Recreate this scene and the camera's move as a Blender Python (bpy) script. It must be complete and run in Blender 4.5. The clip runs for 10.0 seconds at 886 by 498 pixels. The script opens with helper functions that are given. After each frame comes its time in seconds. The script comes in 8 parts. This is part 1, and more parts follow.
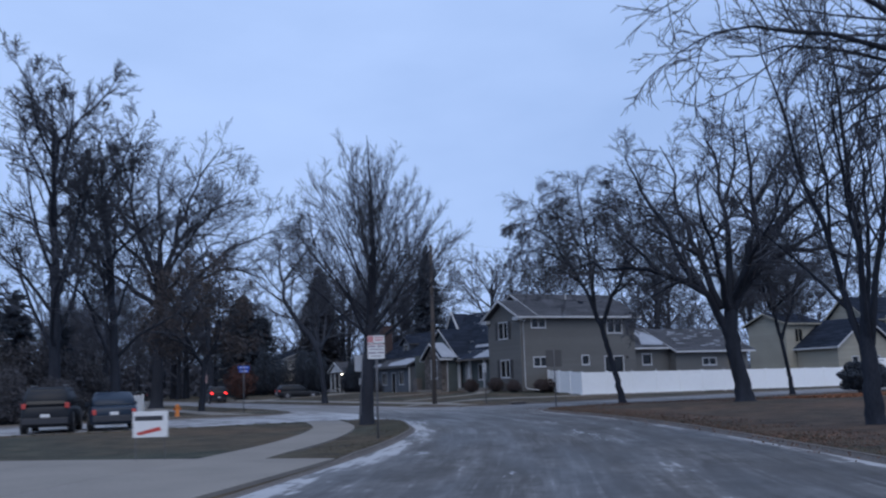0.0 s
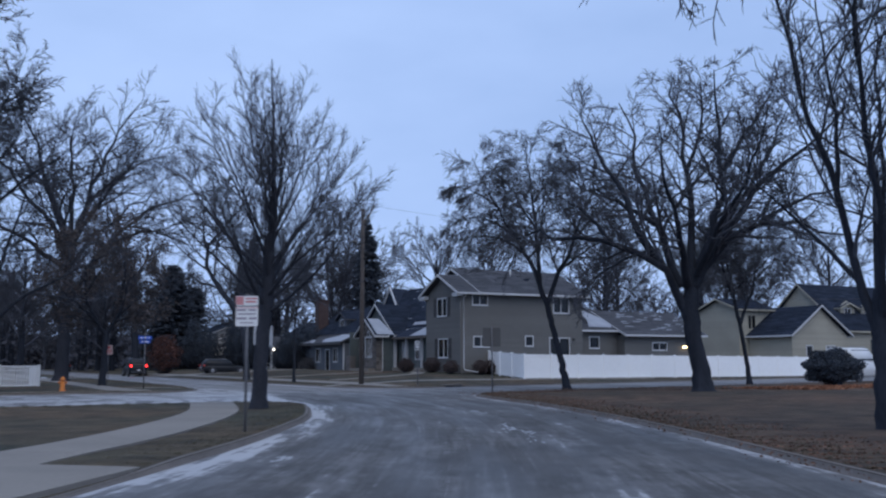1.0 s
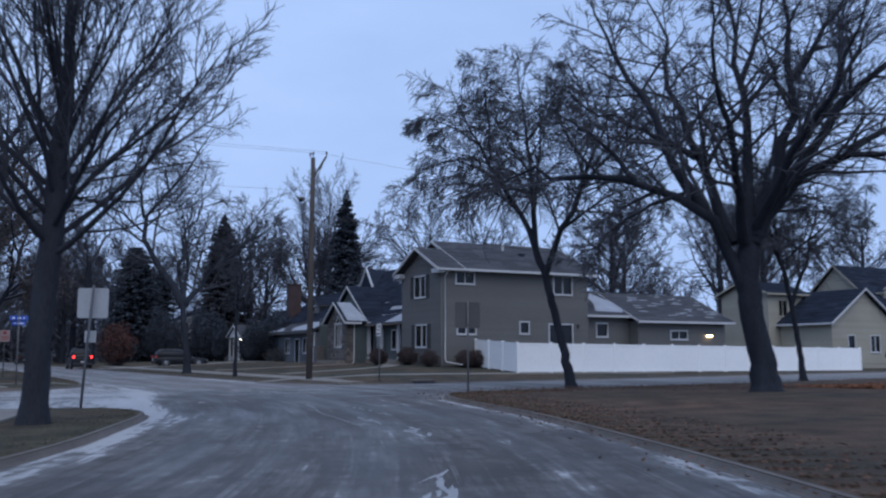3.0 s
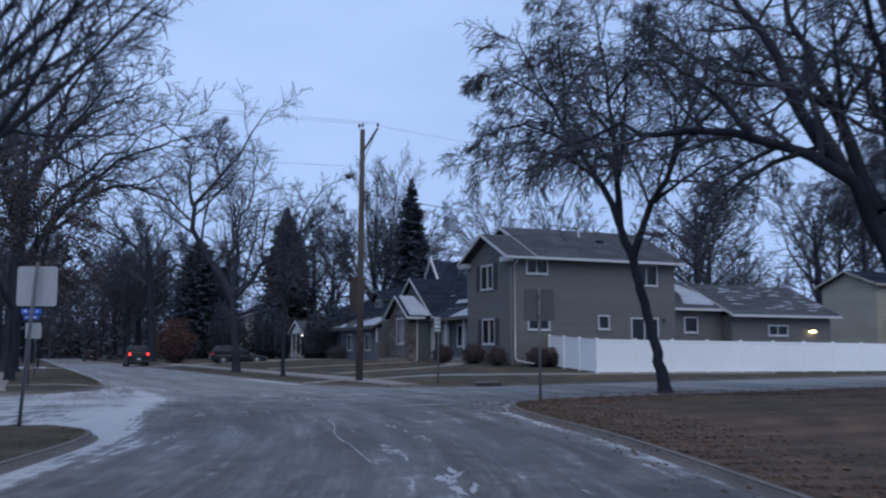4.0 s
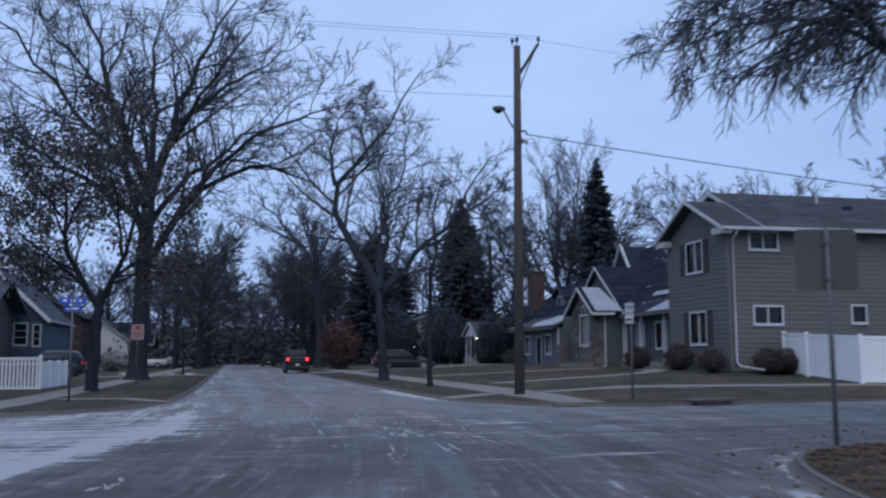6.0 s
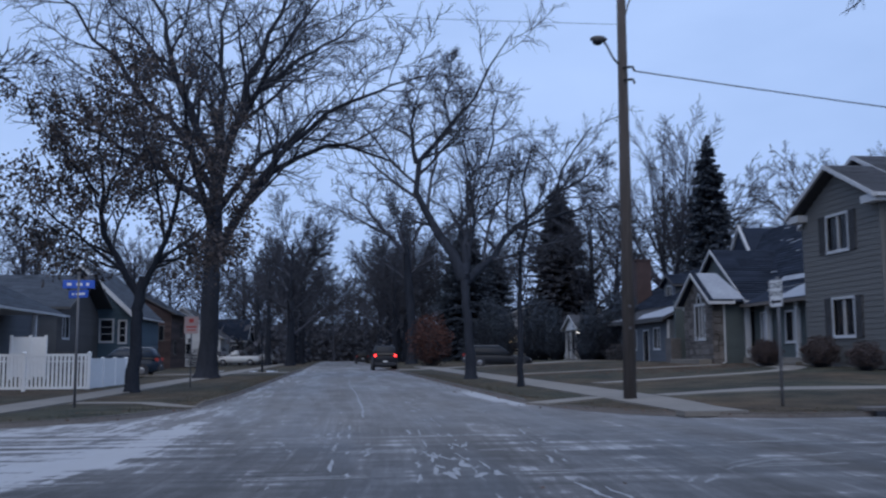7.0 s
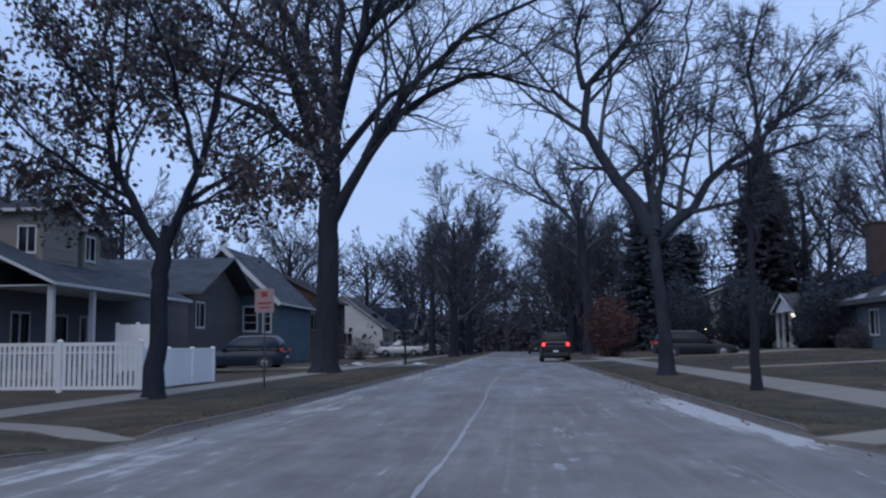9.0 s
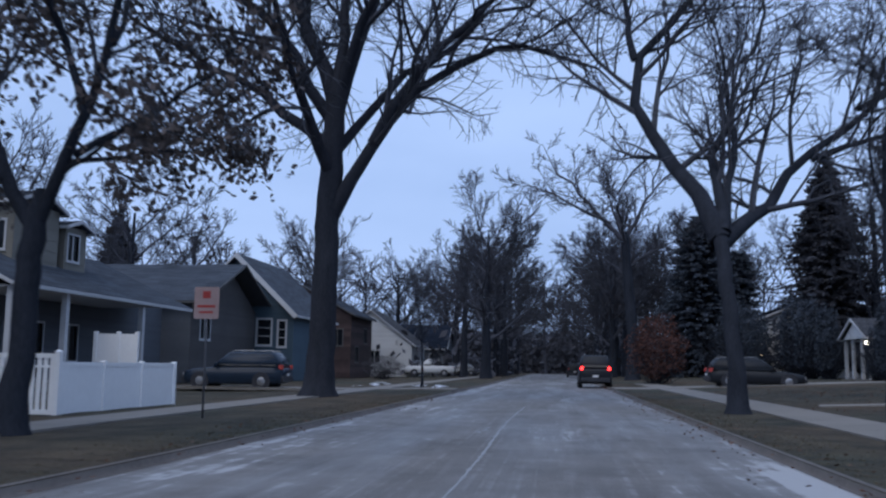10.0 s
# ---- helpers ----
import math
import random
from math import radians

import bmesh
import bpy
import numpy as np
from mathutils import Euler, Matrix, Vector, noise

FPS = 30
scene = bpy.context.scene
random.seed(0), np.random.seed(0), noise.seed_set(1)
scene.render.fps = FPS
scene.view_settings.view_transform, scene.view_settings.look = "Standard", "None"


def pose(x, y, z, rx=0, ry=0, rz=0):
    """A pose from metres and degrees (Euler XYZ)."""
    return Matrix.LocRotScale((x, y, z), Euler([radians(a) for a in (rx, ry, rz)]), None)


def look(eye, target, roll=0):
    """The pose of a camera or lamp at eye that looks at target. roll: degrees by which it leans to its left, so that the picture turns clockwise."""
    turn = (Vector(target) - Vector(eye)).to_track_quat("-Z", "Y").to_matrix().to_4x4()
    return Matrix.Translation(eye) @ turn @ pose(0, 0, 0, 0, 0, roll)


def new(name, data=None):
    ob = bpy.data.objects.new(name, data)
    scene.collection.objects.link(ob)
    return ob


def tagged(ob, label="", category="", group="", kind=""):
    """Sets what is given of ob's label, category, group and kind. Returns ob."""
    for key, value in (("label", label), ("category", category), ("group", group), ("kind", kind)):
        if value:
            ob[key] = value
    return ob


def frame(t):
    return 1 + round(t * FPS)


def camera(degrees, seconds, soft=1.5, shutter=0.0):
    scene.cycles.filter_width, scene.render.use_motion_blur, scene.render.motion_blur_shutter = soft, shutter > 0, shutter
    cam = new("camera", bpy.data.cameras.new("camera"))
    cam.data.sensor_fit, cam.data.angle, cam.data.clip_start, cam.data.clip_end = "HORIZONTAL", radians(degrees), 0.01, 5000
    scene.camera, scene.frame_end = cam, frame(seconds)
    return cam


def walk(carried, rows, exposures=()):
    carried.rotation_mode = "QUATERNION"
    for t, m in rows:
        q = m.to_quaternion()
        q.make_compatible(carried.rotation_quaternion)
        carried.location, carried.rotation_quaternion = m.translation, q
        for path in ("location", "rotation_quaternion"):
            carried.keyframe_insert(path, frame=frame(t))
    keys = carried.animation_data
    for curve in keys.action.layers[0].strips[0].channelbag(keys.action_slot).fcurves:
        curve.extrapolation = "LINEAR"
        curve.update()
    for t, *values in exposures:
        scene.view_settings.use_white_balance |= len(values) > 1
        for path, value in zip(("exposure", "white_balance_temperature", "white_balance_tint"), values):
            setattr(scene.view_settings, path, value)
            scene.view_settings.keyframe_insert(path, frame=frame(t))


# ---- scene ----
cam = camera(50.3, 10.0, soft=2.2, shutter=0.45)
PATH = [
    (0, (-25.883, -55.969, 1.421), (-25.027, -54.183, 1.703), -1.8),
    (0.5, (-24.317, -53.746, 1.419), (-23.407, -51.983, 1.67), -0.5),
    (1, (-22.437, -51.238, 1.397), (-21.487, -49.494, 1.635), -0.2),
    (1.5, (-20.594, -48.665, 1.326), (-19.616, -46.939, 1.578), 0.2),
    (2, (-18.944, -46.147, 1.284), (-17.946, -44.432, 1.533), 0.2),
    (2.5, (-17.132, -43.771, 1.178), (-16.145, -42.048, 1.416), 0.1),
    (4, (-12.659, -36.607, 1.259), (-11.847, -34.792, 1.477), 0.0),
    (4.5, (-11.292, -34.094, 1.29), (-10.566, -32.244, 1.516), 0.2),
    (5, (-10.191, -31.54, 1.255), (-9.554, -29.658, 1.481), -0.0),
    (5.5, (-9.093, -28.947, 1.205), (-8.556, -27.034, 1.437), -0.2),
    (7, (-6.665, -21.11, 1.143), (-6.441, -19.136, 1.366), -0.3),
    (7.5, (-6.134, -18.431, 1.119), (-6.01, -16.449, 1.353), -0.8),
    (8, (-5.775, -15.777, 1.108), (-5.752, -13.79, 1.333), -1.0),
    (8.5, (-5.529, -12.891, 1.117), (-5.606, -10.903, 1.317), -1.0),
    (9, (-5.417, -9.828, 1.037), (-5.569, -7.844, 1.243), -0.6),
    (9.5, (-5.3, -6.637, 1.127), (-5.496, -4.665, 1.4), 1.0),
    (10, (-5.11, -3.575, 1.121), (-5.35, -1.605, 1.367), 0.9),
]
walk(cam, [(t, look(eye, target, roll)) for t, eye, target, roll in PATH])

# ---- sky and light: an overcast winter dusk ----
world = bpy.data.worlds.new("dusk_sky")
scene.world = world
world.use_nodes = True
wn, wl = world.node_tree.nodes, world.node_tree.links
wn.clear()
sky = wn.new("ShaderNodeTexSky")
sky.sky_type = 'NISHITA'
sky.sun_disc = False
sky.sun_elevation, sky.sun_rotation = radians(53), radians(197)
sky.air_density, sky.dust_density, sky.ozone_density = 1.0, 3.0, 2.0
tc = wn.new("ShaderNodeTexCoord")
stretch = wn.new("ShaderNodeMapping")
stretch.inputs["Scale"].default_value = (1.0, 1.0, 2.6)
clouds = wn.new("ShaderNodeTexNoise")
clouds.inputs["Scale"].default_value = 2.4
clouds.inputs["Detail"].default_value = 5
clouds.inputs["Roughness"].default_value = 0.5
ramp = wn.new("ShaderNodeValToRGB")
ramp.color_ramp.elements[0].position, ramp.color_ramp.elements[0].color = 0.30, (3.75, 5.45, 9.3, 1)
ramp.color_ramp.elements[1].position, ramp.color_ramp.elements[1].color = 0.70, (5.0, 6.9, 11.2, 1)
cover = wn.new("ShaderNodeMix")
cover.data_type = 'RGBA'
cover.inputs[0].default_value = 0.9
back = wn.new("ShaderNodeBackground")
back.inputs["Strength"].default_value = 0.1
out = wn.new("ShaderNodeOutputWorld")
wl.new(tc.outputs["Generated"], stretch.inputs["Vector"])
wl.new(stretch.outputs[0], clouds.inputs["Vector"])
wl.new(clouds.outputs[0], ramp.inputs[0])
wl.new(sky.outputs[0], cover.inputs[6])
wl.new(ramp.outputs[0], cover.inputs[7])
wl.new(cover.outputs[2], back.inputs["Color"])
wl.new(back.outputs[0], out.inputs["Surface"])

sun_data = bpy.data.lights.new("sun", 'SUN')
sun_data.energy, sun_data.angle, sun_data.color = 0.95, radians(60), (1.0, 0.93, 0.82)
sun = new("sun", sun_data)
sun.matrix_world = look((-14, -42, 60), (0, 0, 0))

# ---- building tools ----
class Geo:
    """Collects vertices and faces of one mesh."""

    def __init__(self):
        self.v, self.f = [], []

    def add(self, verts, faces):
        n = len(self.v)
        self.v += [tuple(p) for p in verts]
        self.f += [tuple(i + n for i in f) for f in faces]
        return self

    def box(self, x0, y0, z0, x1, y1, z1):
        return self.add([(x0, y0, z0), (x1, y0, z0), (x1, y1, z0), (x0, y1, z0), (x0, y0, z1), (x1, y0, z1), (x1, y1, z1), (x0, y1, z1)],
                        [(0, 3, 2, 1), (4, 5, 6, 7), (0, 1, 5, 4), (1, 2, 6, 5), (2, 3, 7, 6), (3, 0, 4, 7)])

    def soft_box(self, x0, y0, z0, x1, y1, z1, c=0.02):
        """A box with chamfered edges."""
        bm = bmesh.new()
        bmesh.ops.create_cube(bm, size=1)
        for p in bm.verts:
            p.co = ((x0 + x1) / 2 + p.co.x * (x1 - x0), (y0 + y1) / 2 + p.co.y * (y1 - y0), (z0 + z1) / 2 + p.co.z * (z1 - z0))
        bmesh.ops.bevel(bm, geom=bm.edges[:], offset=c, segments=2, affect='EDGES', profile=0.6)
        return self.take(bm)

    def take(self, bm):
        bm.verts.index_update()
        self.add([p.co[:] for p in bm.verts], [[q.index for q in f.verts] for f in bm.faces])
        bm.free()
        return self

    def prism(self, outline, lo, hi, axis="y"):
        """An outline in the other two axes, pulled from lo to hi along axis."""
        def place(a, b, s):
            return {"x": (s, a, b), "y": (a, s, b), "z": (a, b, s)}[axis]
        n = len(outline)
        verts = [place(a, b, lo) for a, b in outline] + [place(a, b, hi) for a, b in outline]
        faces = [tuple(range(n)), tuple(range(2 * n - 1, n - 1, -1))] + [(i, i + n, (i + 1) % n + n, (i + 1) % n) for i in range(n)]
        return self.add(verts, faces)

    def slab(self, a, b, c, d, t):
        """A four-cornered slab of thickness t below its corners."""
        up = (Vector(b) - Vector(a)).cross(Vector(d) - Vector(a)).normalized()
        if up.z < 0:
            up = -up
        low = [Vector(p) - up * t for p in (a, b, c, d)]
        return self.add([a, b, c, d, *low], [(0, 1, 2, 3), (7, 6, 5, 4), (0, 4, 5, 1), (1, 5, 6, 2), (2, 6, 7, 3), (3, 7, 4, 0)])

    def tube(self, pts, radii, sides=8, caps=True):
        pts = [Vector(p) for p in pts]
        if not hasattr(radii, "__len__"):
            radii = [radii] * len(pts)
        verts, faces = [], []
        for i, p in enumerate(pts):
            d = (pts[min(i + 1, len(pts) - 1)] - pts[max(i - 1, 0)]).normalized()
            a = d.orthogonal().normalized() if i == 0 else (a - d * a.dot(d)).normalized()
            b = d.cross(a)
            verts += [p + (a * math.cos(2 * math.pi * k / sides) + b * math.sin(2 * math.pi * k / sides)) * radii[i] for k in range(sides)]
        for i in range(len(pts) - 1):
            faces += [(i * sides + k, i * sides + (k + 1) % sides, (i + 1) * sides + (k + 1) % sides, (i + 1) * sides + k) for k in range(sides)]
        if caps:
            faces += [tuple(range(sides - 1, -1, -1)), tuple(range((len(pts) - 1) * sides, len(pts) * sides))]
        return self.add(verts, faces)

    def moved(self, m):
        self.v = [tuple(m @ Vector(p)) for p in self.v]
        return self

    def mesh(self, name, smooth=False):
        me = bpy.data.meshes.new(name)
        me.from_pydata(self.v, [], self.f)
        me.update()
        bm = bmesh.new()
        bm.from_mesh(me)
        bmesh.ops.recalc_face_normals(bm, faces=bm.faces[:])
        bm.to_mesh(me)
        bm.free()
        if smooth:
            me.polygons.foreach_set("use_smooth", [True] * len(me.polygons))
        return me


def raw_mesh(name, verts, quads, smooth=True):
    """A mesh from arrays of points and of four-cornered faces."""
    me = bpy.data.meshes.new(name)
    n = len(quads)
    me.vertices.add(len(verts))
    me.vertices.foreach_set("co", np.asarray(verts, np.float32).ravel())
    me.loops.add(n * 4)
    me.loops.foreach_set("vertex_index", np.asarray(quads, np.int32).ravel())
    me.polygons.add(n)
    me.polygons.foreach_set("loop_start", np.arange(0, n * 4, 4, dtype=np.int32))
    me.polygons.foreach_set("use_smooth", np.full(n, smooth))
    me.update(calc_edges=True)
    return me


def thing(name, at=(0, 0, 0), turn=0.0, label="", category="", group="", kind=""):
    ob = new(name)
    ob.matrix_basis = pose(*at, 0, 0, turn)
    return tagged(ob, label, category, group, kind)


def part(name, geo, material, parent, label="", smooth=False):
    me = geo.mesh(name, smooth) if isinstance(geo, Geo) else geo
    if not me.materials:
        me.materials.append(material)
    ob = new(name, me)
    ob.parent = parent
    return tagged(ob, label)


def wpart(name, geo, material, parent, label="", smooth=False):
    """A part whose shape is given in the world's metres."""
    root = parent
    while root.parent:
        root = root.parent
    return part(name, geo.moved(root.matrix_basis.inverted()), material, parent, label, smooth)


def solid(name, geo, material, label="", category="", group="", kind="", smooth=False):
    """A thing, or a piece of the setting, that is one mesh."""
    return tagged(part(name, geo, material, None, "", smooth), label, category, group, kind)


# ---- materials ----
def surface(name, base, rough=0.8, vary=0.25, coarse=0.6, fine=18.0, bump=0.3, metal=0.0, tint=None, stretch=(1, 1, 1), island=0.0, gloss=0.5):
    """Paint, wood, stone and the like: a base colour that varies at two scales, with fine relief."""
    m = bpy.data.materials.new(name)
    m.use_nodes = True
    n, l = m.node_tree.nodes, m.node_tree.links
    bsdf = n["Principled BSDF"]
    bsdf.inputs["Roughness"].default_value, bsdf.inputs["Metallic"].default_value = rough, metal
    bsdf.inputs["Specular IOR Level"].default_value = gloss
    geo = n.new("ShaderNodeNewGeometry")
    mp = n.new("ShaderNodeMapping")
    mp.inputs["Scale"].default_value = stretch
    l.new(geo.outputs["Position"], mp.inputs["Vector"])
    big, small = n.new("ShaderNodeTexNoise"), n.new("ShaderNodeTexNoise")
    for t, s in ((big, coarse), (small, fine)):
        t.inputs["Scale"].default_value, t.inputs["Detail"].default_value = s, 4
        l.new(mp.outputs[0], t.inputs["Vector"])
    two = n.new("ShaderNodeMath")
    two.operation = 'ADD'
    l.new(big.outputs[0], two.inputs[0]), l.new(small.outputs[0], two.inputs[1])
    ramp = n.new("ShaderNodeValToRGB")
    dark = [c * (1 - vary) for c in base]
    light = [min(1, c * (1 + vary)) for c in (tint or base)]
    ramp.color_ramp.elements[0].position, ramp.color_ramp.elements[0].color = 0.3, (*dark, 1)
    ramp.color_ramp.elements[1].position, ramp.color_ramp.elements[1].color = 0.7, (*light, 1)
    half = n.new("ShaderNodeMath")
    half.operation = 'MULTIPLY'
    half.inputs[1].default_value = 0.5
    l.new(two.outputs[0], half.inputs[0]), l.new(half.outputs[0], ramp.inputs[0])
    colour = ramp.outputs[0]
    if island:
        hsv = n.new("ShaderNodeHueSaturation")
        spread = n.new("ShaderNodeMapRange")
        spread.inputs["To Min"].default_value, spread.inputs["To Max"].default_value = 1 - island, 1 + island
        l.new(geo.outputs["Random Per Island"], spread.inputs["Value"])
        l.new(spread.outputs[0], hsv.inputs["Value"]), l.new(colour, hsv.inputs["Color"])
        colour = hsv.outputs[0]
    l.new(colour, bsdf.inputs["Base Color"])
    if bump:
        b = n.new("ShaderNodeBump")
        b.inputs["Strength"].default_value, b.inputs["Distance"].default_value = bump, 0.02
        l.new(small.outputs[0], b.inputs["Height"]), l.new(b.outputs[0], bsdf.inputs["Normal"])
    return m


def glow(name, colour, strength):
    m = bpy.data.materials.new(name)
    m.use_nodes = True
    bsdf = m.node_tree.nodes["Principled BSDF"]
    bsdf.inputs["Base Color"].default_value = (*colour, 1)
    bsdf.inputs["Emission Color"].default_value = (*colour, 1)
    bsdf.inputs["Emission Strength"].default_value = strength
    return m


def glass(name, colour=(0.02, 0.025, 0.03), rough=0.05):
    m = bpy.data.materials.new(name)
    m.use_nodes = True
    bsdf = m.node_tree.nodes["Principled BSDF"]
    bsdf.inputs["Base Color"].default_value = (*colour, 1)
    bsdf.inputs["Roughness"].default_value = rough
    bsdf.inputs["Specular IOR Level"].default_value = 0.3
    return m


# the bluish lift in the bark, twig and needle colours imitates veiling haze
BARK = surface("bark", (0.028, 0.032, 0.042), 0.95, 0.4, 3.0, 30.0, 0.8, stretch=(1, 1, 0.25), gloss=0.1)
TWIG_FAR = surface("distant_twig", (0.050, 0.053, 0.068), 0.9, 0.25, 2.0, 10.0, 0.0, island=0.3)
BARK_GREY = surface("grey_bark", (0.034, 0.037, 0.047), 0.95, 0.35, 3.0, 30.0, 0.8, stretch=(1, 1, 0.25), gloss=0.1)
TWIG = surface("twig", (0.049, 0.054, 0.070), 0.9, 0.25, 2.0, 10.0, 0.0, island=0.3)
NEEDLE = surface("dark_needles", (0.043, 0.055, 0.074), 0.9, 0.4, 1.2, 14.0, 0.0, island=0.45)
NEEDLE_BROWN = surface("browned_needles", (0.042, 0.044, 0.055), 0.9, 0.4, 1.2, 14.0, 0.0, island=0.45)
DEAD_LEAF = surface("dead_leaf", (0.080, 0.066, 0.064), 0.9, 0.35, 0.8, 9.0, 0.0, island=0.5)
RUSSET = surface("russet_leaf", (0.085, 0.034, 0.026), 0.9, 0.35, 0.8, 9.0, 0.0, island=0.5)
SHRUB_LEAF = surface("shrub_leaf", (0.066, 0.064, 0.072), 0.9, 0.4, 1.5, 12.0, 0.0, island=0.45)
CONCRETE = surface("concrete", (0.205, 0.186, 0.164), 0.9, 0.22, 0.5, 22.0, 0.3)
KERB = surface("kerb_concrete", (0.122, 0.108, 0.100), 0.9, 0.35, 0.8, 16.0, 0.4)
VINYL = surface("white_vinyl", (0.90, 0.91, 0.92), 0.45, 0.05, 0.3, 6.0, 0.05)
WHITE_TRIM = surface("white_trim", (0.50, 0.51, 0.53), 0.6, 0.08, 0.7, 12.0, 0.1)
TAUPE = surface("taupe_siding", (0.130, 0.128, 0.124), 0.75, 0.10, 0.4, 9.0, 0.1, island=0.05)
SHUTTER = surface("charcoal_shutter", (0.05, 0.05, 0.055), 0.7, 0.2, 1.0, 20.0, 0.2)
SHINGLE = surface("grey_brown_shingle", (0.064, 0.066, 0.076), 0.95, 0.35, 0.7, 12.0, 0.6, island=0.3)
SHINGLE_DARK = surface("slate_dark_shingle", (0.023, 0.030, 0.046), 0.95, 0.35, 0.7, 12.0, 0.6, island=0.3, gloss=0.08)
SHINGLE_BLUE = surface("blue_grey_shingle", (0.058, 0.070, 0.090), 0.95, 0.35, 0.7, 12.0, 0.6, island=0.25)
SNOW = surface("thin_snow", (0.29, 0.31, 0.35), 0.7, 0.2, 0.9, 7.0, 0.3)
PANE = glass("window_glass", (0.012, 0.014, 0.018), 0.12)
POLE_WOOD = surface("weathered_pole", (0.074, 0.063, 0.059), 0.95, 0.35, 0.8, 14.0, 0.6, stretch=(1, 1, 0.12))
STEEL = surface("galvanised_steel", (0.13, 0.13, 0.14), 0.6, 0.15, 1.0, 20.0, 0.1, metal=0.4)
SIGN_BACK = surface("sign_back_aluminium", (0.075, 0.075, 0.078), 0.6, 0.1, 0.8, 15.0, 0.05)
SIGN_ALU = surface("bare_aluminium", (0.47, 0.48, 0.50), 0.55, 0.12, 0.9, 15.0, 0.05)
SIGN_WHITE = surface("sign_white", (0.70, 0.70, 0.70), 0.5, 0.06, 0.8, 15.0, 0.0)
BLACK = surface("black_paint", (0.030, 0.031, 0.038), 0.5, 0.2, 1.0, 15.0, 0.0)
SIGN_RED = surface("sign_red", (0.50, 0.06, 0.05), 0.5, 0.15, 0.8, 15.0, 0.0)
SIGN_BLUE = surface("sign_blue", (0.025, 0.10, 0.50), 0.5, 0.1, 0.8, 15.0, 0.0)
WIRE = surface("black_cable", (0.03, 0.03, 0.033), 0.7, 0.1, 1.0, 10.0, 0.0)
STONE = surface("cottage_stone", (0.122, 0.110, 0.106), 0.9, 0.4, 1.2, 14.0, 0.6, island=0.45)
MORTAR = surface("mortar", (0.20, 0.19, 0.175), 0.95, 0.2, 1.0, 20.0, 0.4)
GREEN_SIDING = surface("grey_green_siding", (0.076, 0.094, 0.098), 0.8, 0.15, 0.6, 10.0, 0.1, island=0.06)
BROWN_SIDING = surface("dull_brown_siding", (0.074, 0.070, 0.072), 0.85, 0.2, 0.6, 10.0, 0.2, island=0.12)
BLUE_SIDING = surface("slate_blue_siding", (0.056, 0.094, 0.126), 0.8, 0.15, 0.6, 10.0, 0.1, island=0.06)
DARK_SIDING = surface("dark_grey_siding", (0.094, 0.106, 0.126), 0.8, 0.15, 0.6, 10.0, 0.1, island=0.06)
CREAM_SIDING = surface("cream_siding", (0.330, 0.310, 0.255), 0.8, 0.12, 0.6, 10.0, 0.1, island=0.05)
TAN_SIDING = surface("tan_siding", (0.190, 0.180, 0.155), 0.8, 0.12, 0.6, 10.0, 0.1, island=0.05)
WHITE_SIDING = surface("white_siding", (0.60, 0.60, 0.60), 0.8, 0.10, 0.6, 10.0, 0.1, island=0.05)
BRICK = surface("red_brick", (0.054, 0.034, 0.033), 0.9, 0.35, 1.5, 16.0, 0.6, island=0.4)
TYRE = surface("tyre_rubber", (0.030, 0.031, 0.034), 0.85, 0.2, 2.0, 20.0, 0.2)
RIM = surface("alloy_rim", (0.35, 0.35, 0.36), 0.35, 0.1, 2.0, 20.0, 0.0, metal=0.8)
CAR_GLASS = glass("tinted_car_glass", (0.012, 0.014, 0.017), 0.05)
TAIL_LIT = glow("lit_tail_lamp", (1.0, 0.03, 0.03), 5.5)
LAMP_WARM = glow("lit_porch_lamp", (1.0, 0.72, 0.38), 10.0)
LAMP_WHITE = glow("lit_white_lamp", (1.0, 0.92, 0.78), 9.0)

from mathutils.geometry import delaunay_2d_cdt

# ---- the plan of kerbs; the main street runs along y, its utility pole stands at the origin ----
KERB_FAR_RIGHT = [(-2.35, 260), (-2.35, 60), (-2.3, 3.0), (-2.15, 0.2), (-1.6, -2.4), (-0.7, -4.0), (0.6, -4.9), (2.4, -5.0), (7, -4.1), (13, -3.1), (24, -1.0), (40, 2.2), (150, 19)]
KERB_FAR_LEFT = [(-130, -5.6), (-16, -5.5), (-13.2, -5.4), (-11.7, -4.8), (-10.6, -3.4), (-9.9, -1.0), (-9.6, 3), (-9.45, 10), (-9.4, 60), (-9.4, 260)]
KERB_NEAR_LEFT = [(-130, -19.0), (-17, -19.2), (-13.4, -19.3), (-12.0, -19.8), (-11.5, -21.2), (-11.85, -22.9), (-12.7, -25.2), (-14.0, -28.7), (-16.0, -32.4), (-17.9, -35.7), (-20.8, -40.0), (-27.5, -49.5), (-46, -78), (-70, -117)]
KERB_NEAR_RIGHT = [(-52, -120), (-31, -82), (-16.6, -52), (-11.9, -42.3), (-10.15, -38.6), (-8.5, -35), (-7.1, -31.5), (-5.8, -28), (-4.75, -25), (-4.0, -22), (-3.25, -19.4), (-2.5, -17.6), (-1.7, -16.3), (-0.2, -15.5), (4, -14.7), (8.5, -14.2), (19, -12.2), (40, -8.4), (150, 8)]


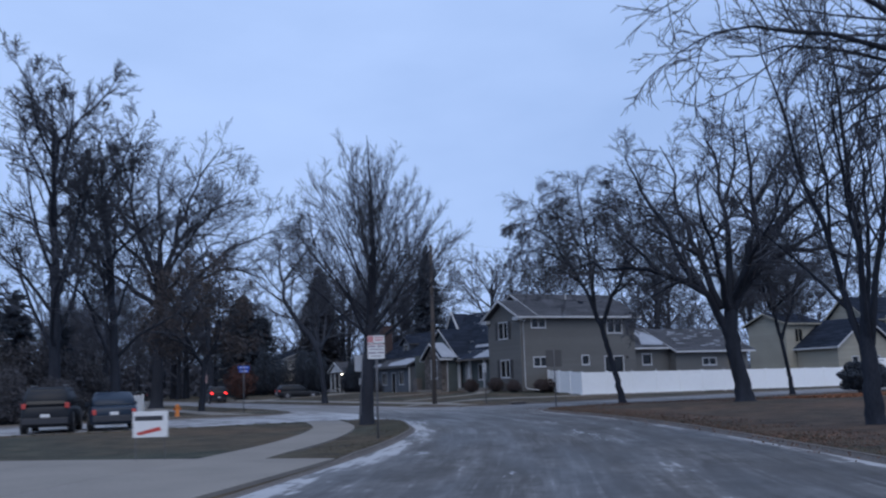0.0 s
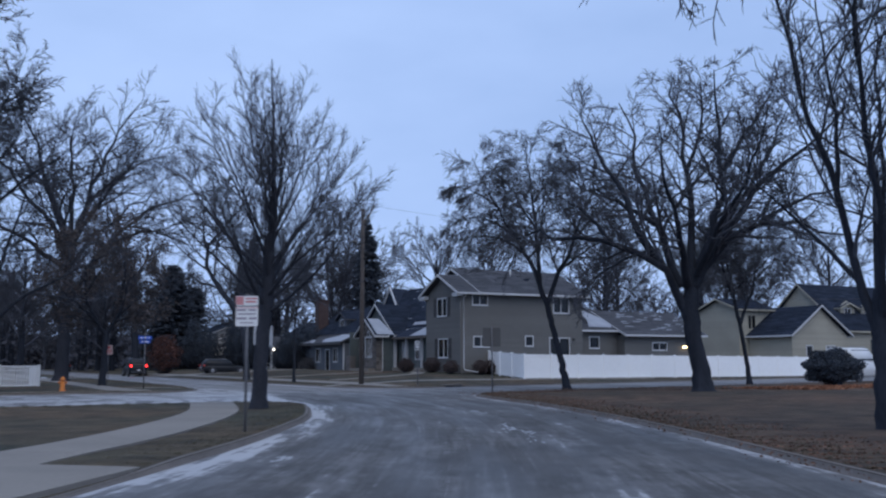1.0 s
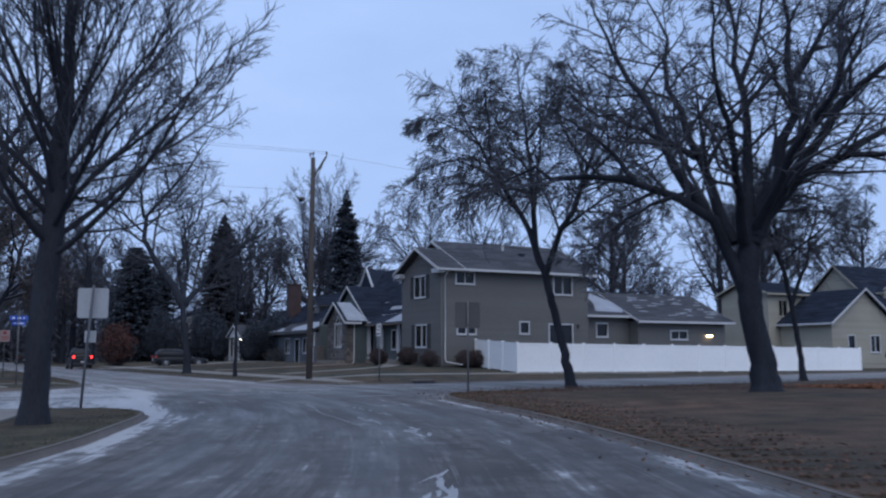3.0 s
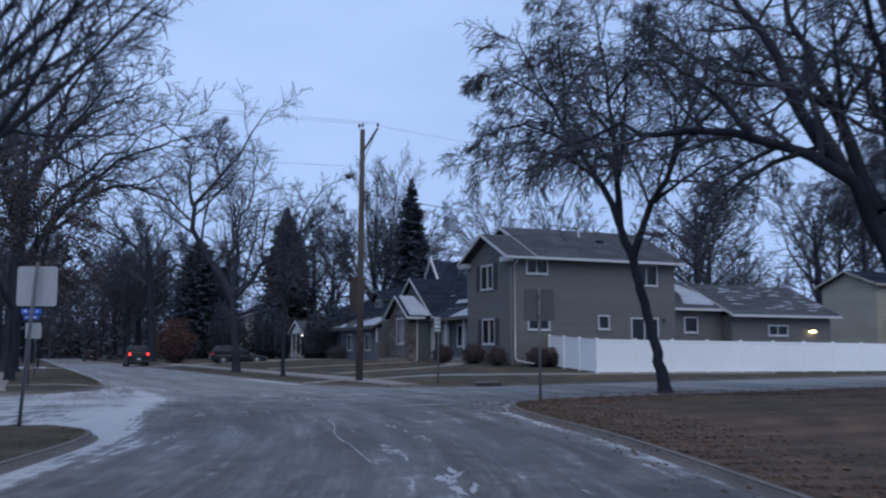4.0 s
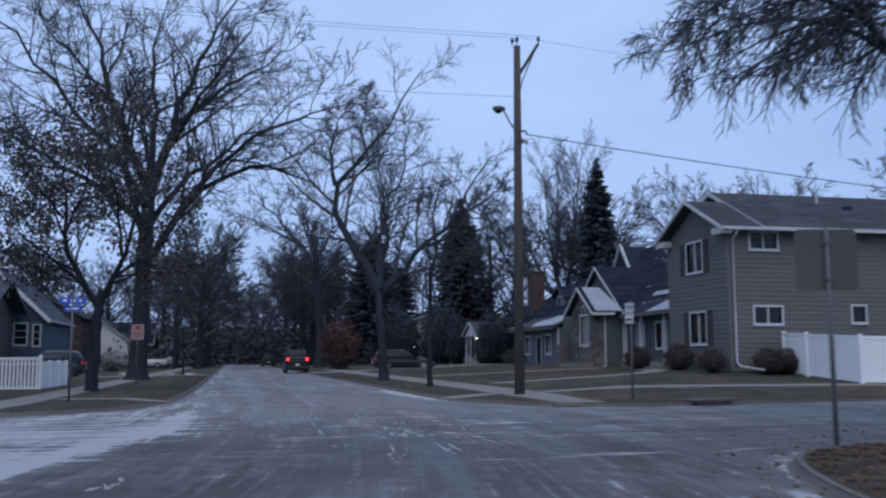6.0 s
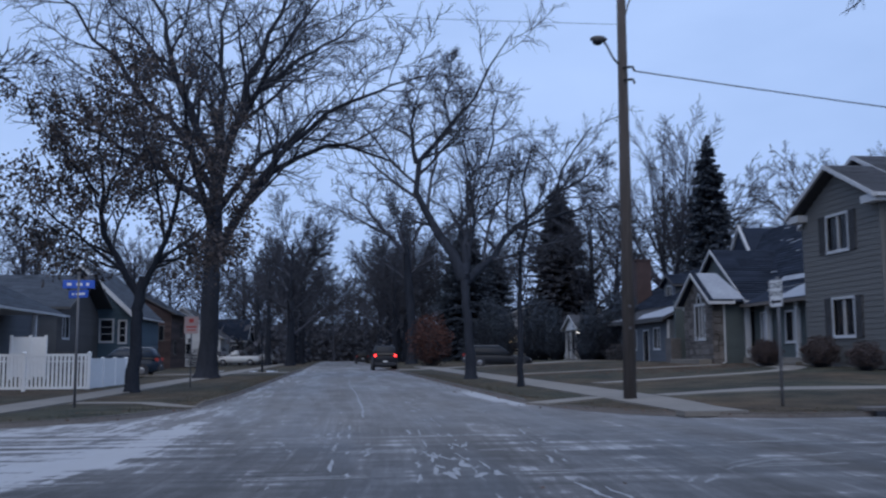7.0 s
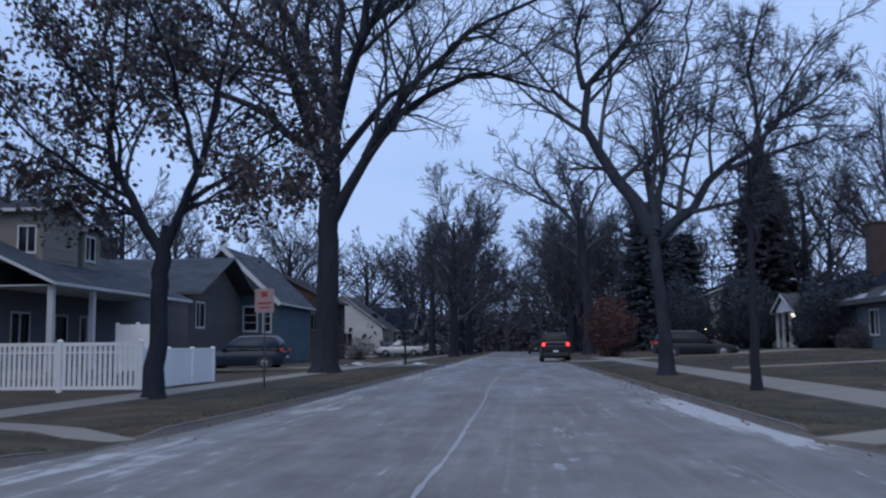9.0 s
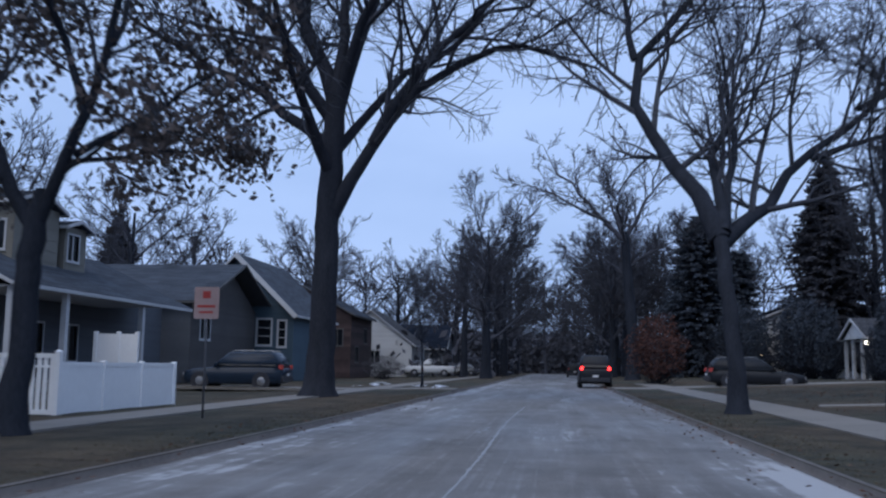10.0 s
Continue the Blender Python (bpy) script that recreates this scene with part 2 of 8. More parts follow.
def fine_line(pts, step=0.6, rounds=2):
    """A polyline with its corners cut round, resampled in even steps; far ends stay coarse."""
    p = np.array(pts, float)
    for _ in range(rounds):
        q = [p[0]]
        for a, b in zip(p[:-1], p[1:]):
            q += [a * 0.75 + b * 0.25, a * 0.25 + b * 0.75]
        p = np.array(q + [p[-1]])
    d = np.r_[0, np.cumsum(np.hypot(*np.diff(p, axis=0).T))]
    s = np.linspace(0, d[-1], int(d[-1] / step) + 2)
    return np.c_[np.interp(s, d, p[:, 0]), np.interp(s, d, p[:, 1])]


def near_line(x, y, line):
    """Distance from points to a polyline."""
    x, y = np.asarray(x, float), np.asarray(y, float)
    best = np.full(x.shape, 1e9)
    for (ax, ay), (bx, by) in zip(line[:-1], line[1:]):
        dx, dy = bx - ax, by - ay
        t = np.clip(((x - ax) * dx + (y - ay) * dy) / (dx * dx + dy * dy), 0, 1)
        best = np.minimum(best, np.hypot(x - ax - t * dx, y - ay - t * dy))
    return best


LINES = {k: fine_line(p) for k, p in (("far_right", KERB_FAR_RIGHT), ("far_left", KERB_FAR_LEFT), ("near_left", KERB_NEAR_LEFT[::-1]), ("near_right", KERB_NEAR_RIGHT[::-1]))}
COARSE = {"far_right": KERB_FAR_RIGHT, "far_left": KERB_FAR_LEFT, "near_left": KERB_NEAR_LEFT, "near_right": KERB_NEAR_RIGHT}
RISE = {"far_right": (0.047, 0.56), "far_left": (-0.03, -0.25), "near_left": (0.004, 0.04), "near_right": (0.012, 0.16)}


def dip(x, y):
    """Where the kerb is lowered for the driveway and the crossings."""
    x, y = np.asarray(x), np.asarray(y)
    return 0.8 * np.maximum.reduce([np.exp(-(np.hypot(x - a, y - b) / r) ** 6) for a, b, r in ((-22.1, -41.8, 4.2), (-2.1, 0.2, 1.0), (-9.7, 0.2, 1.0))])


def height(block, x, y):
    """The lawn's height over the road."""
    d = near_line(x, y, COARSE[block])
    slope, most = RISE[block]
    rise = slope * np.maximum(0, d - 1.6)
    z = 0.085 + (np.minimum(rise, most) if most > 0 else np.maximum(rise, most))
    return z * (1 - dip(x, y)) if block in ("near_left", "far_right", "far_left") else z


def lawn_z(block, x, y):
    return float(height(block, np.array([x]), np.array([y]))[0])


def grass_material(name, olive, brown):
    m = bpy.data.materials.new(name)
    m.use_nodes = True
    n, l = m.node_tree.nodes, m.node_tree.links
    bsdf = n["Principled BSDF"]
    bsdf.inputs["Roughness"].default_value = 0.95
    bsdf.inputs["Specular IOR Level"].default_value = 0.15
    geo = n.new("ShaderNodeNewGeometry")
    noises = []
    for s, d in ((0.13, 3), (1.1, 5), (26.0, 4)):
        t = n.new("ShaderNodeTexNoise")
        t.inputs["Scale"].default_value, t.inputs["Detail"].default_value = s, d
        l.new(geo.outputs["Position"], t.inputs["Vector"])
        noises.append(t)
    wide = n.new("ShaderNodeValToRGB")
    e = wide.color_ramp.elements
    e[0].position, e[0].color = 0.36, (*olive, 1)
    e[1].position, e[1].color = 0.64, (*brown, 1)
    patch = n.new("ShaderNodeValToRGB")
    e = patch.color_ramp.elements
    e[0].position, e[0].color = 0.35, (0.58, 0.58, 0.58, 1)
    e[1].position, e[1].color = 0.7, (1.25, 1.15, 1.0, 1)
    blade = n.new("ShaderNodeValToRGB")
    e = blade.color_ramp.elements
    e[0].position, e[0].color = 0.3, (0.66, 0.66, 0.66, 1)
    e[1].position, e[1].color = 0.75, (1.55, 1.55, 1.55, 1)
    l.new(noises[0].outputs[0], wide.inputs[0])
    l.new(noises[1].outputs[0], patch.inputs[0])
    l.new(noises[2].outputs[0], blade.inputs[0])
    last = wide.outputs[0]
    for r in (patch, blade):
        mul = n.new("ShaderNodeMix")
        mul.data_type, mul.blend_type = 'RGBA', 'MULTIPLY'
        mul.inputs[0].default_value = 1.0
        l.new(last, mul.inputs[6]), l.new(r.outputs[0], mul.inputs[7])
        last = mul.outputs[2]
    l.new(last, bsdf.inputs["Base Color"])
    b = n.new("ShaderNodeBump")
    b.inputs["Strength"].default_value, b.inputs["Distance"].default_value = 0.8, 0.05
    l.new(noises[2].outputs[0], b.inputs["Height"]), l.new(b.outputs[0], bsdf.inputs["Normal"])
    return m


def road_material():
    """Worn asphalt with thin frost and packed snow in streaks along the way of the wheels."""
    m = bpy.data.materials.new("frosted_asphalt")
    m.use_nodes = True
    n, l = m.node_tree.nodes, m.node_tree.links
    bsdf = n["Principled BSDF"]
    bsdf.inputs["Specular IOR Level"].default_value = 0.3
    geo, lane, frost = n.new("ShaderNodeNewGeometry"), n.new("ShaderNodeAttribute"), n.new("ShaderNodeAttribute")
    lane.attribute_name, frost.attribute_name = "lane", "frost"

    def noise_of(vector, scale, detail, stretch=None, rough=0.5):
        t = n.new("ShaderNodeTexNoise")
        t.inputs["Scale"].default_value, t.inputs["Detail"].default_value, t.inputs["Roughness"].default_value = scale, detail, rough
        if stretch:
            mp = n.new("ShaderNodeMapping")
            mp.inputs["Scale"].default_value = stretch
            l.new(vector, mp.inputs["Vector"])
            vector = mp.outputs[0]
        l.new(vector, t.inputs["Vector"])
        return t.outputs[0]

    def ramp_of(value, a, ca, b, cb):
        r = n.new("ShaderNodeValToRGB")
        r.color_ramp.elements[0].position, r.color_ramp.elements[0].color = a, (*ca, 1)
        r.color_ramp.elements[1].position, r.color_ramp.elements[1].color = b, (*cb, 1)
        l.new(value, r.inputs[0])
        return r.outputs[0]

    def maths(op, a, b):
        t = n.new("ShaderNodeMath")
        t.operation = op
        for i, s in enumerate((a, b)):
            if isinstance(s, (int, float)):
                t.inputs[i].default_value = s
            else:
                l.new(s, t.inputs[i])
        return t.outputs[0]

    tone = ramp_of(noise_of(geo.outputs["Position"], 0.8, 6, None, 0.6), 0.30, (0.056, 0.053, 0.051), 0.70, (0.098, 0.092, 0.088))
    grit = ramp_of(noise_of(geo.outputs["Position"], 42.0, 3), 0.3, (0.75, 0.75, 0.75), 0.7, (1.2, 1.2, 1.2))
    mul = n.new("ShaderNodeMix")
    mul.data_type, mul.blend_type = 'RGBA', 'MULTIPLY'
    mul.inputs[0].default_value = 1.0
    worn = n.new("ShaderNodeAttribute")
    worn.attribute_name = "worn"
    old = n.new("ShaderNodeVectorMath")
    old.operation = 'SCALE'
    l.new(tone, old.inputs[0]), l.new(worn.outputs["Fac"], old.inputs["Scale"])
    l.new(old.outputs[0], mul.inputs[6]), l.new(grit, mul.inputs[7])
    crossing = n.new("ShaderNodeAttribute")
    crossing.attribute_name = "cross"
    streak = maths('ADD', maths('MULTIPLY', noise_of(lane.outputs["Vector"], 1.0, 6, (2.8, 0.26, 1), 0.64), maths('SUBTRACT', 1.0, crossing.outputs["Fac"])),
                   maths('MULTIPLY', ramp_of(noise_of(geo.outputs["Position"], 1.0, 6, (0.13, 3.2, 1), 0.62), 0.32, (0.10, 0.10, 0.10), 0.68, (0.86, 0.86, 0.86)), crossing.outputs["Fac"]))
    blotch = noise_of(geo.outputs["Position"], 2.4, 6, None, 0.68)
    scratch = noise_of(lane.outputs["Vector"], 1.0, 5, (10.0, 0.6, 1), 0.62)
    field = maths('ADD', maths('ADD', maths('MULTIPLY', streak, 0.46), maths('MULTIPLY', blotch, 0.30)), maths('MULTIPLY', scratch, 0.24))
    drift = maths('MULTIPLY', maths('SUBTRACT', noise_of(lane.outputs["Vector"], 1.0, 3, (0.75, 0.22, 1), 0.5), 0.5), 0.28)
    level = maths('ADD', maths('ADD', field, drift), maths('MULTIPLY', frost.outputs["Fac"], 0.34))
    film = maths('MULTIPLY', ramp_of(level, 0.49, (0, 0, 0), 0.63, (1, 1, 1)), 0.21)
    crust = ramp_of(level, 0.59, (0, 0, 0), 0.66, (1, 1, 1))
    lines = maths('MULTIPLY', ramp_of(noise_of(lane.outputs["Vector"], 1.0, 4, (9.0, 0.10, 1), 0.55), 0.55, (0, 0, 0), 0.66, (1, 1, 1)), maths('MULTIPLY', ramp_of(blotch, 0.42, (0, 0, 0), 0.62, (1, 1, 1)), 0.32))
    cover = maths('MAXIMUM', maths('MAXIMUM', film, lines), maths('MULTIPLY', crust, 0.85))
    mix = n.new("ShaderNodeMix")
    mix.data_type = 'RGBA'
    l.new(cover, mix.inputs[0]), l.new(mul.outputs[2], mix.inputs[6])
    mix.inputs[7].default_value = (0.44, 0.445, 0.46, 1)
    l.new(mix.outputs[2], bsdf.inputs["Base Color"])
    gloss = ramp_of(noise_of(lane.outputs["Vector"], 1.0, 4, (0.9, 0.1, 1)), 0.35, (0.42, 0.42, 0.42), 0.65, (0.75, 0.75, 0.75))
    l.new(gloss, bsdf.inputs["Roughness"])
    b = n.new("ShaderNodeBump")
    b.inputs["Strength"].default_value, b.inputs["Distance"].default_value = 0.35, 0.02
    l.new(maths('ADD', noise_of(geo.outputs["Position"], 42.0, 3), cover), b.inputs["Height"])
    l.new(b.outputs[0], bsdf.inputs["Normal"])
    return m


GRASS = grass_material("dormant_grass", (0.056, 0.063, 0.054), (0.098, 0.077, 0.058))
DRY_GRASS = grass_material("dry_brown_grass", (0.069, 0.061, 0.052), (0.108, 0.076, 0.060))
ROAD = road_material()

# ground to the horizon, under everything
g = Geo()
R = 1500
steps = [-R, -700, -300, -130, 0, 150, 300, 700, R]
g.v = [(x, y, -0.35) for y in steps for x in steps]
g.f = [(i + 9 * j, i + 1 + 9 * j, i + 10 + 9 * j, i + 9 + 9 * j) for j in range(8) for i in range(8)]
solid("ground", g, GRASS, "dormant brown grass of the plain reaching the horizon", "ground", kind="structure")

# the way of the wheels: from the bend into the main street
WAY = fine_line([(-60, -117), (-40, -80), (-22, -50), (-13.5, -36), (-9.0, -26), (-6.6, -17), (-5.9, -8), (-5.9, 10), (-5.9, 260)], 1.0)
way_s = np.r_[0, np.cumsum(np.hypot(*np.diff(WAY, axis=0).T))]


def lane_coords(x, y):
    best, across, along = np.full(x.shape, 1e9), np.zeros(x.shape), np.zeros(x.shape)
    for i in range(0, len(WAY) - 1, 2):
        a, b = WAY[i], WAY[min(i + 2, len(WAY) - 1)]
        d = b - a
        n2 = d @ d
        t = np.clip(((x - a[0]) * d[0] + (y - a[1]) * d[1]) / n2, 0, 1)
        ex, ey = x - a[0] - t * d[0], y - a[1] - t * d[1]
        r = np.hypot(ex, ey)
        side = np.sign(d[0] * ey - d[1] * ex)
        k = r < best
        best = np.where(k, r, best)
        across = np.where(k, r * side, across)
        along = np.where(k, way_s[i] + t * math.sqrt(n2), along)
    return across, along


def build_road():
    xs = np.r_[np.arange(-130, -32, 4.0), np.arange(-32, -13, 0.5), np.arange(-13, 1, 0.14), np.arange(1, 24, 0.5), np.arange(24, 150.1, 4.0)]
    ys = np.r_[np.arange(-120, -60, 3.0), np.arange(-60, -16, 0.5), np.arange(-16, -1, 0.16), np.arange(-1, 40, 0.5), np.arange(40, 260.1, 3.0)]
    X, Y = np.meshgrid(xs, ys)
    across, along = lane_coords(X, Y)
    lines = {k: near_line(X, Y, COARSE[k]) for k in COARSE}
    edge_l = np.minimum(lines["far_left"], lines["near_left"])
    # the white sheet along the shaded side of the main street and over the side street's mouth
    shore = np.interp(Y, [-21.8, -19.9, -16, -12.4, -9.7, -6.5, -0.7, 8.6, 35, 100, 260], [-11.2, -10.8, -10.25, -9.4, -8.95, -8.6, -8.6, -8.5, -8.4, -8.2, -8.2])
    sheet = 1 / (1 + np.exp(np.clip((X - shore) / np.where(Y < -12, 0.22, 0.32), -30, 30))) * (Y > -21.9)
    sheet *= np.where(Y > -11, 1 - 0.35 * np.exp(-(lines["far_left"] / 0.45) ** 2), 1.0)
    sheet += 0.85 * np.exp(-((X - shore + 0.40) / 0.36) ** 2) * (Y > -21.9) * (Y < -4)
    corner = 1 / (1 + np.exp(np.clip((lines["near_left"] - 0.70) / 0.12, -30, 30)))
    gutter = 0.42 * np.exp(-(lines["near_right"] / 0.35) ** 2) + 0.66 * np.exp(-(lines["far_right"] / 0.55) ** 2) * np.exp(-((Y - 4.4) / 3.6) ** 4) + 0.20 * np.exp(-(lines["far_right"] / 0.5) ** 2)
    frost = np.maximum(np.where(Y < -9, 0.43, np.where(Y < -4, 0.31, 0.31)) * sheet, 0.45 * corner)
    cross = np.exp(-((Y + 10.5) / 5.0) ** 4) * np.clip(np.maximum((-9.0 - X) / 1.5, 0.5), 0, 1)
    frost = np.maximum(frost, gutter)
    frost += 0.17 * np.exp(-((Y + 9.5) / 4.5) ** 2) * np.exp(-((X + 2.5) / 7.0) ** 2)
    # ruts that wheels wore bare: along the lane, and across it from the side street
    bare = np.zeros(X.shape)
    for (x0, x1), wide in (((-5.28, -4.75), 0.15), ((-5.62, -5.30), 0.13), ((-4.62, -3.75), 0.13), ((-6.75, -6.5), 0.16)):
        rut = np.interp(Y, [-16, -4], [x0, x1]) + 0.05 * np.sin(Y * 0.9)
        bare = np.maximum(bare, np.exp(-((X - rut) / wide) ** 4) / (1 + np.exp(np.clip((Y + 4.4) / 0.6, -30, 30))) / (1 + np.exp(np.clip((-15.0 - Y) / 0.6, -30, 30))))
    for y0, x0, x1, wide in ((-7.45, -40, -8.8, 0.10), (-8.5, -40, -8.6, 0.13), (-11.0, -40, -9.0, 0.13), (-10.1, -9.0, 2.0, 0.30), (-11.9, -3.2, 8.0, 0.38), (-8.0, -6.0, 6.0, 0.16)):
        rut = y0 + 0.10 * np.sin(X * 0.7) + 0.02 * (X + 8)
        bare = np.maximum(bare, np.exp(-((Y - rut) / wide) ** 4) * (X > x0) * (X < x1))
    frost -= 0.20 * bare
    frost += 0.06 * np.exp(-((np.abs(across) - 1.9) / 0.5) ** 2) + 0.012 + 0.022 / (1 + np.exp(-np.clip((Y + 2) / 1.5, -30, 30)))
    # under the lawns the bed of the road lies lower
    Z = 0.0 * X
    for k, corners in (("far_right", [(155, 260)]), ("far_left", [(-130, 260)]), ("near_left", [(-130, -117)]), ("near_right", [(150, -120)])):
        poly = np.array(list(COARSE[k]) + corners, float)
        hit = np.zeros(X.shape, bool)
        for (xi, yi), (xj, yj) in zip(poly, np.roll(poly, 1, axis=0)):
            if yi != yj:
                hit ^= ((yi > Y) != (yj > Y)) & (X < (xj - xi) * (Y - yi) / (yj - yi) + xi)
        Z[hit & (lines[k] > 0.75)] = -0.3
    nx, ny = len(xs), len(ys)
    verts = np.c_[X.ravel(), Y.ravel(), Z.ravel()]
    idx = np.arange(nx * ny).reshape(ny, nx)
    quads = np.stack([idx[:-1, :-1], idx[:-1, 1:], idx[1:, 1:], idx[1:, :-1]], -1).reshape(-1, 4)
    me = raw_mesh("road", verts, quads)
    a = me.attributes.new("frost", 'FLOAT', 'POINT')
    a.data.foreach_set("value", frost.ravel().astype(np.float32))
    # the asphalt of the main street is older and paler than that of the bend
    worn = 0.84 + 1.22 / (1 + np.exp(-np.clip((Y + 7.5 + 0.9 * np.sin(X * 0.8)) / 1.6, -30, 30)))
    a = me.attributes.new("worn", 'FLOAT', 'POINT')
    a.data.foreach_set("value", worn.ravel().astype(np.float32))
    a = me.attributes.new("cross", 'FLOAT', 'POINT')
    a.data.foreach_set("value", cross.ravel().astype(np.float32))
    a = me.attributes.new("lane", 'FLOAT_VECTOR', 'POINT')
    a.data.foreach_set("vector", np.c_[across.ravel(), along.ravel(), 0 * across.ravel()].astype(np.float32).ravel())
    me.materials.append(ROAD)
    return tagged(new("road", me), "worn grey asphalt street with streaks of frost and packed snow", "road", kind="structure")


build_road()


def build_lawn(block, corners, window):
    """A lawn behind its kerb: a net of triangles inside the kerb's line, finer inside the window."""
    line = LINES[block]
    outline = [Vector(p) for p in line] + [Vector(p) for p in corners]
    x0, y0, x1, y1 = window
    pts = []
    poly = np.array([p[:] for p in outline])

    def inside(x, y):
        hit = np.zeros(x.shape, bool)
        j = len(poly) - 1
        for i in range(len(poly)):
            (xi, yi), (xj, yj) = poly[i], poly[j]
            if yi != yj:
                hit ^= ((yi > y) != (yj > y)) & (x < (xj - xi) * (y - yi) / (yj - yi) + xi)
            j = i
        return hit

    for step, (a, b, c, d) in ((1.2, window), (9.0, (-135, -125, 155, 265))):
        X, Y = np.meshgrid(np.arange(a, c, step), np.arange(b, d, step))
        X, Y = X.ravel(), Y.ravel()
        keep = inside(X, Y) & (near_line(X, Y, line[::4]) > step * 0.5)
        if step > 2:
            keep &= (X < x0) | (X > x1) | (Y < y0) | (Y > y1)
        pts += [Vector(p) for p in zip(X[keep], Y[keep])]
    n = len(outline)
    v, _, f, *_ = delaunay_2d_cdt(outline + pts, [(i, (i + 1) % n) for i in range(n)], [], 1, 1e-4)
    xy = np.array([p[:] for p in v])
    z = height(block, xy[:, 0], xy[:, 1])
    rng = np.random.default_rng(len(xy))
    z += rng.normal(0, 0.012, len(z)) * (near_line(xy[:, 0], xy[:, 1], line[::4]) > 0.4)
    geo = Geo()
    geo.v = [(a, b, c) for (a, b), c in zip(xy, z)]
    geo.f = [tuple(t) for t in f]
    # the kerb's side of the lawn reaches down to the ground
    m = len(line)
    geo.add([(*p, 0.085 * (1 - float(dip(*p)))) for p in line] + [(*p, -0.4) for p in line], [(i, i + 1, m + i + 1, m + i) for i in range(m - 1)])
    names = {"far_right": "lawn_north_east", "far_left": "lawn_north_west", "near_left": "lawn_south_west", "near_right": "lawn_south_east"}
    solid("ground_" + names[block], geo, DRY_GRASS if block == "near_right" else GRASS, "dormant brown and olive lawn behind a concrete kerb", "lawn", kind="structure", smooth=True)


build_lawn("far_right", [(155, 260)], (-3, -6, 34, 60))
build_lawn("far_left", [(-130, 260)], (-40, -7, -9, 60))
build_lawn("near_left", [(-130, -117)], (-34, -46, -11, -18))
build_lawn("near_right", [(150, -120)], (-14, -46, 26, -11))


def sweep(line, profile):
    """A profile of (inward, height) pulled along a line; inward is to the line's left."""
    t = np.gradient(line, axis=0)
    t /= np.hypot(t[:, 0], t[:, 1])[:, None]
    n = np.c_[-t[:, 1], t[:, 0]]
    k = len(profile)
    geo = Geo()
    geo.v = [(p[0] + q[0] * a, p[1] + q[1] * a, z * (1 - float(dip(*p)))) for p, q in zip(line, n) for a, z in profile]
    geo.f = [(i * k + j, i * k + j + 1, (i + 1) * k + j + 1, (i + 1) * k + j) for i in range(len(line) - 1) for j in range(k - 1)]
    return geo


for k, line in LINES.items():
    # the lawn lies to the left of every line as it is listed
    solid("kerb_" + k, sweep(line, [(-0.10, 0.004), (-0.02, 0.008), (-0.008, 0.066), (0.008, 0.086), (0.075, 0.090), (0.085, 0.03)]), KERB,
          "grey concrete kerb with a gutter along the lawn", "kerb", kind="structure", smooth=True)


WALKS = []


def walk_strip(name, block, pts, width, label, lift=0.034, slab=1.5, material=None):
    """A path of concrete slabs with joints between them, lying on the lawn."""
    line = fine_line(pts, slab, 2)
    WALKS.append((line, width / 2))
    t = np.gradient(line, axis=0)
    t /= np.hypot(t[:, 0], t[:, 1])[:, None]
    n = np.c_[-t[:, 1], t[:, 0]] * width / 2
    strip = thing(name, (*line[0], 0.0), 0, label, "path", kind="structure")
    for i in range(len(line) - 1):
        a, b = line[i], line[i + 1]
        d = (b - a) / np.hypot(*(b - a)) * 0.006
        c = [a - n[i] + d, b - n[i + 1] - d, b + n[i + 1] - d, a + n[i] + d]
        z = [max(0.006, lawn_z(block, *p)) + lift for p in c]
        geo = Geo().add([(*p, q) for p, q in zip(c, z)] + [(*p, q - 0.1) for p, q in zip(c, z)],
                        [(0, 1, 2, 3), (0, 4, 5, 1), (1, 5, 6, 2), (2, 6, 7, 3), (3, 7, 4, 0)])
        wpart("slab", geo, material or CONCRETE, strip)
    return strip


walk_strip("pavement_south_west", "near_left", [(-14.1, -19.9), (-14.6, -22), (-15.6, -26), (-17.4, -30.2), (-19.6, -34.4), (-22.4, -38.4), (-30, -49), (-48, -77)], 1.35, "pale concrete pavement curving along the lawn")
walk_strip("pavement_north_west", "far_left", [(-13.6, -4.9), (-13.7, 0), (-13.6, 10), (-13.6, 60), (-13.6, 200)], 1.3, "pale concrete pavement beside the verge")
walk_strip("pavement_north_east", "far_right", [(0.15, -4.6), (0.2, -1), (0.25, 6), (0.5, 30), (0.6, 80), (0.6, 200)], 1.2, "pale concrete pavement beside the verge")
walk_strip("pavement_side", "far_left", [(-14.6, -2.6), (-22, -2.7), (-60, -2.7)], 1.3, "pale concrete pavement along the side street")
walk_strip("front_path", "far_right", [(1.7, 8.7), (4.5, 9.2), (8.8, 10.1), (10.3, 12.5), (10.6, 15.0), (12.0, 18.4)], 1.0, "narrow concrete path to the house door")
walk_strip("pavement_side_east", "far_right", [(0.95, 0.75), (4, 1.1), (7.5, 1.5), (14, 2.0), (24, 2.6)], 0.9, "narrow concrete pavement along the side street lawn", 0.02)
walk_strip("garden_path", "far_right", [(1.8, 22.8), (3.2, 22.5), (8, 21.4), (10.8, 20.6)], 1.0, "narrow concrete path to the cottage door")
walk_strip("kerb_path", "far_right", [(-2.15, 0.1), (-1.2, 0.6), (-0.35, 1.2)], 0.8, "short concrete path across the verge")
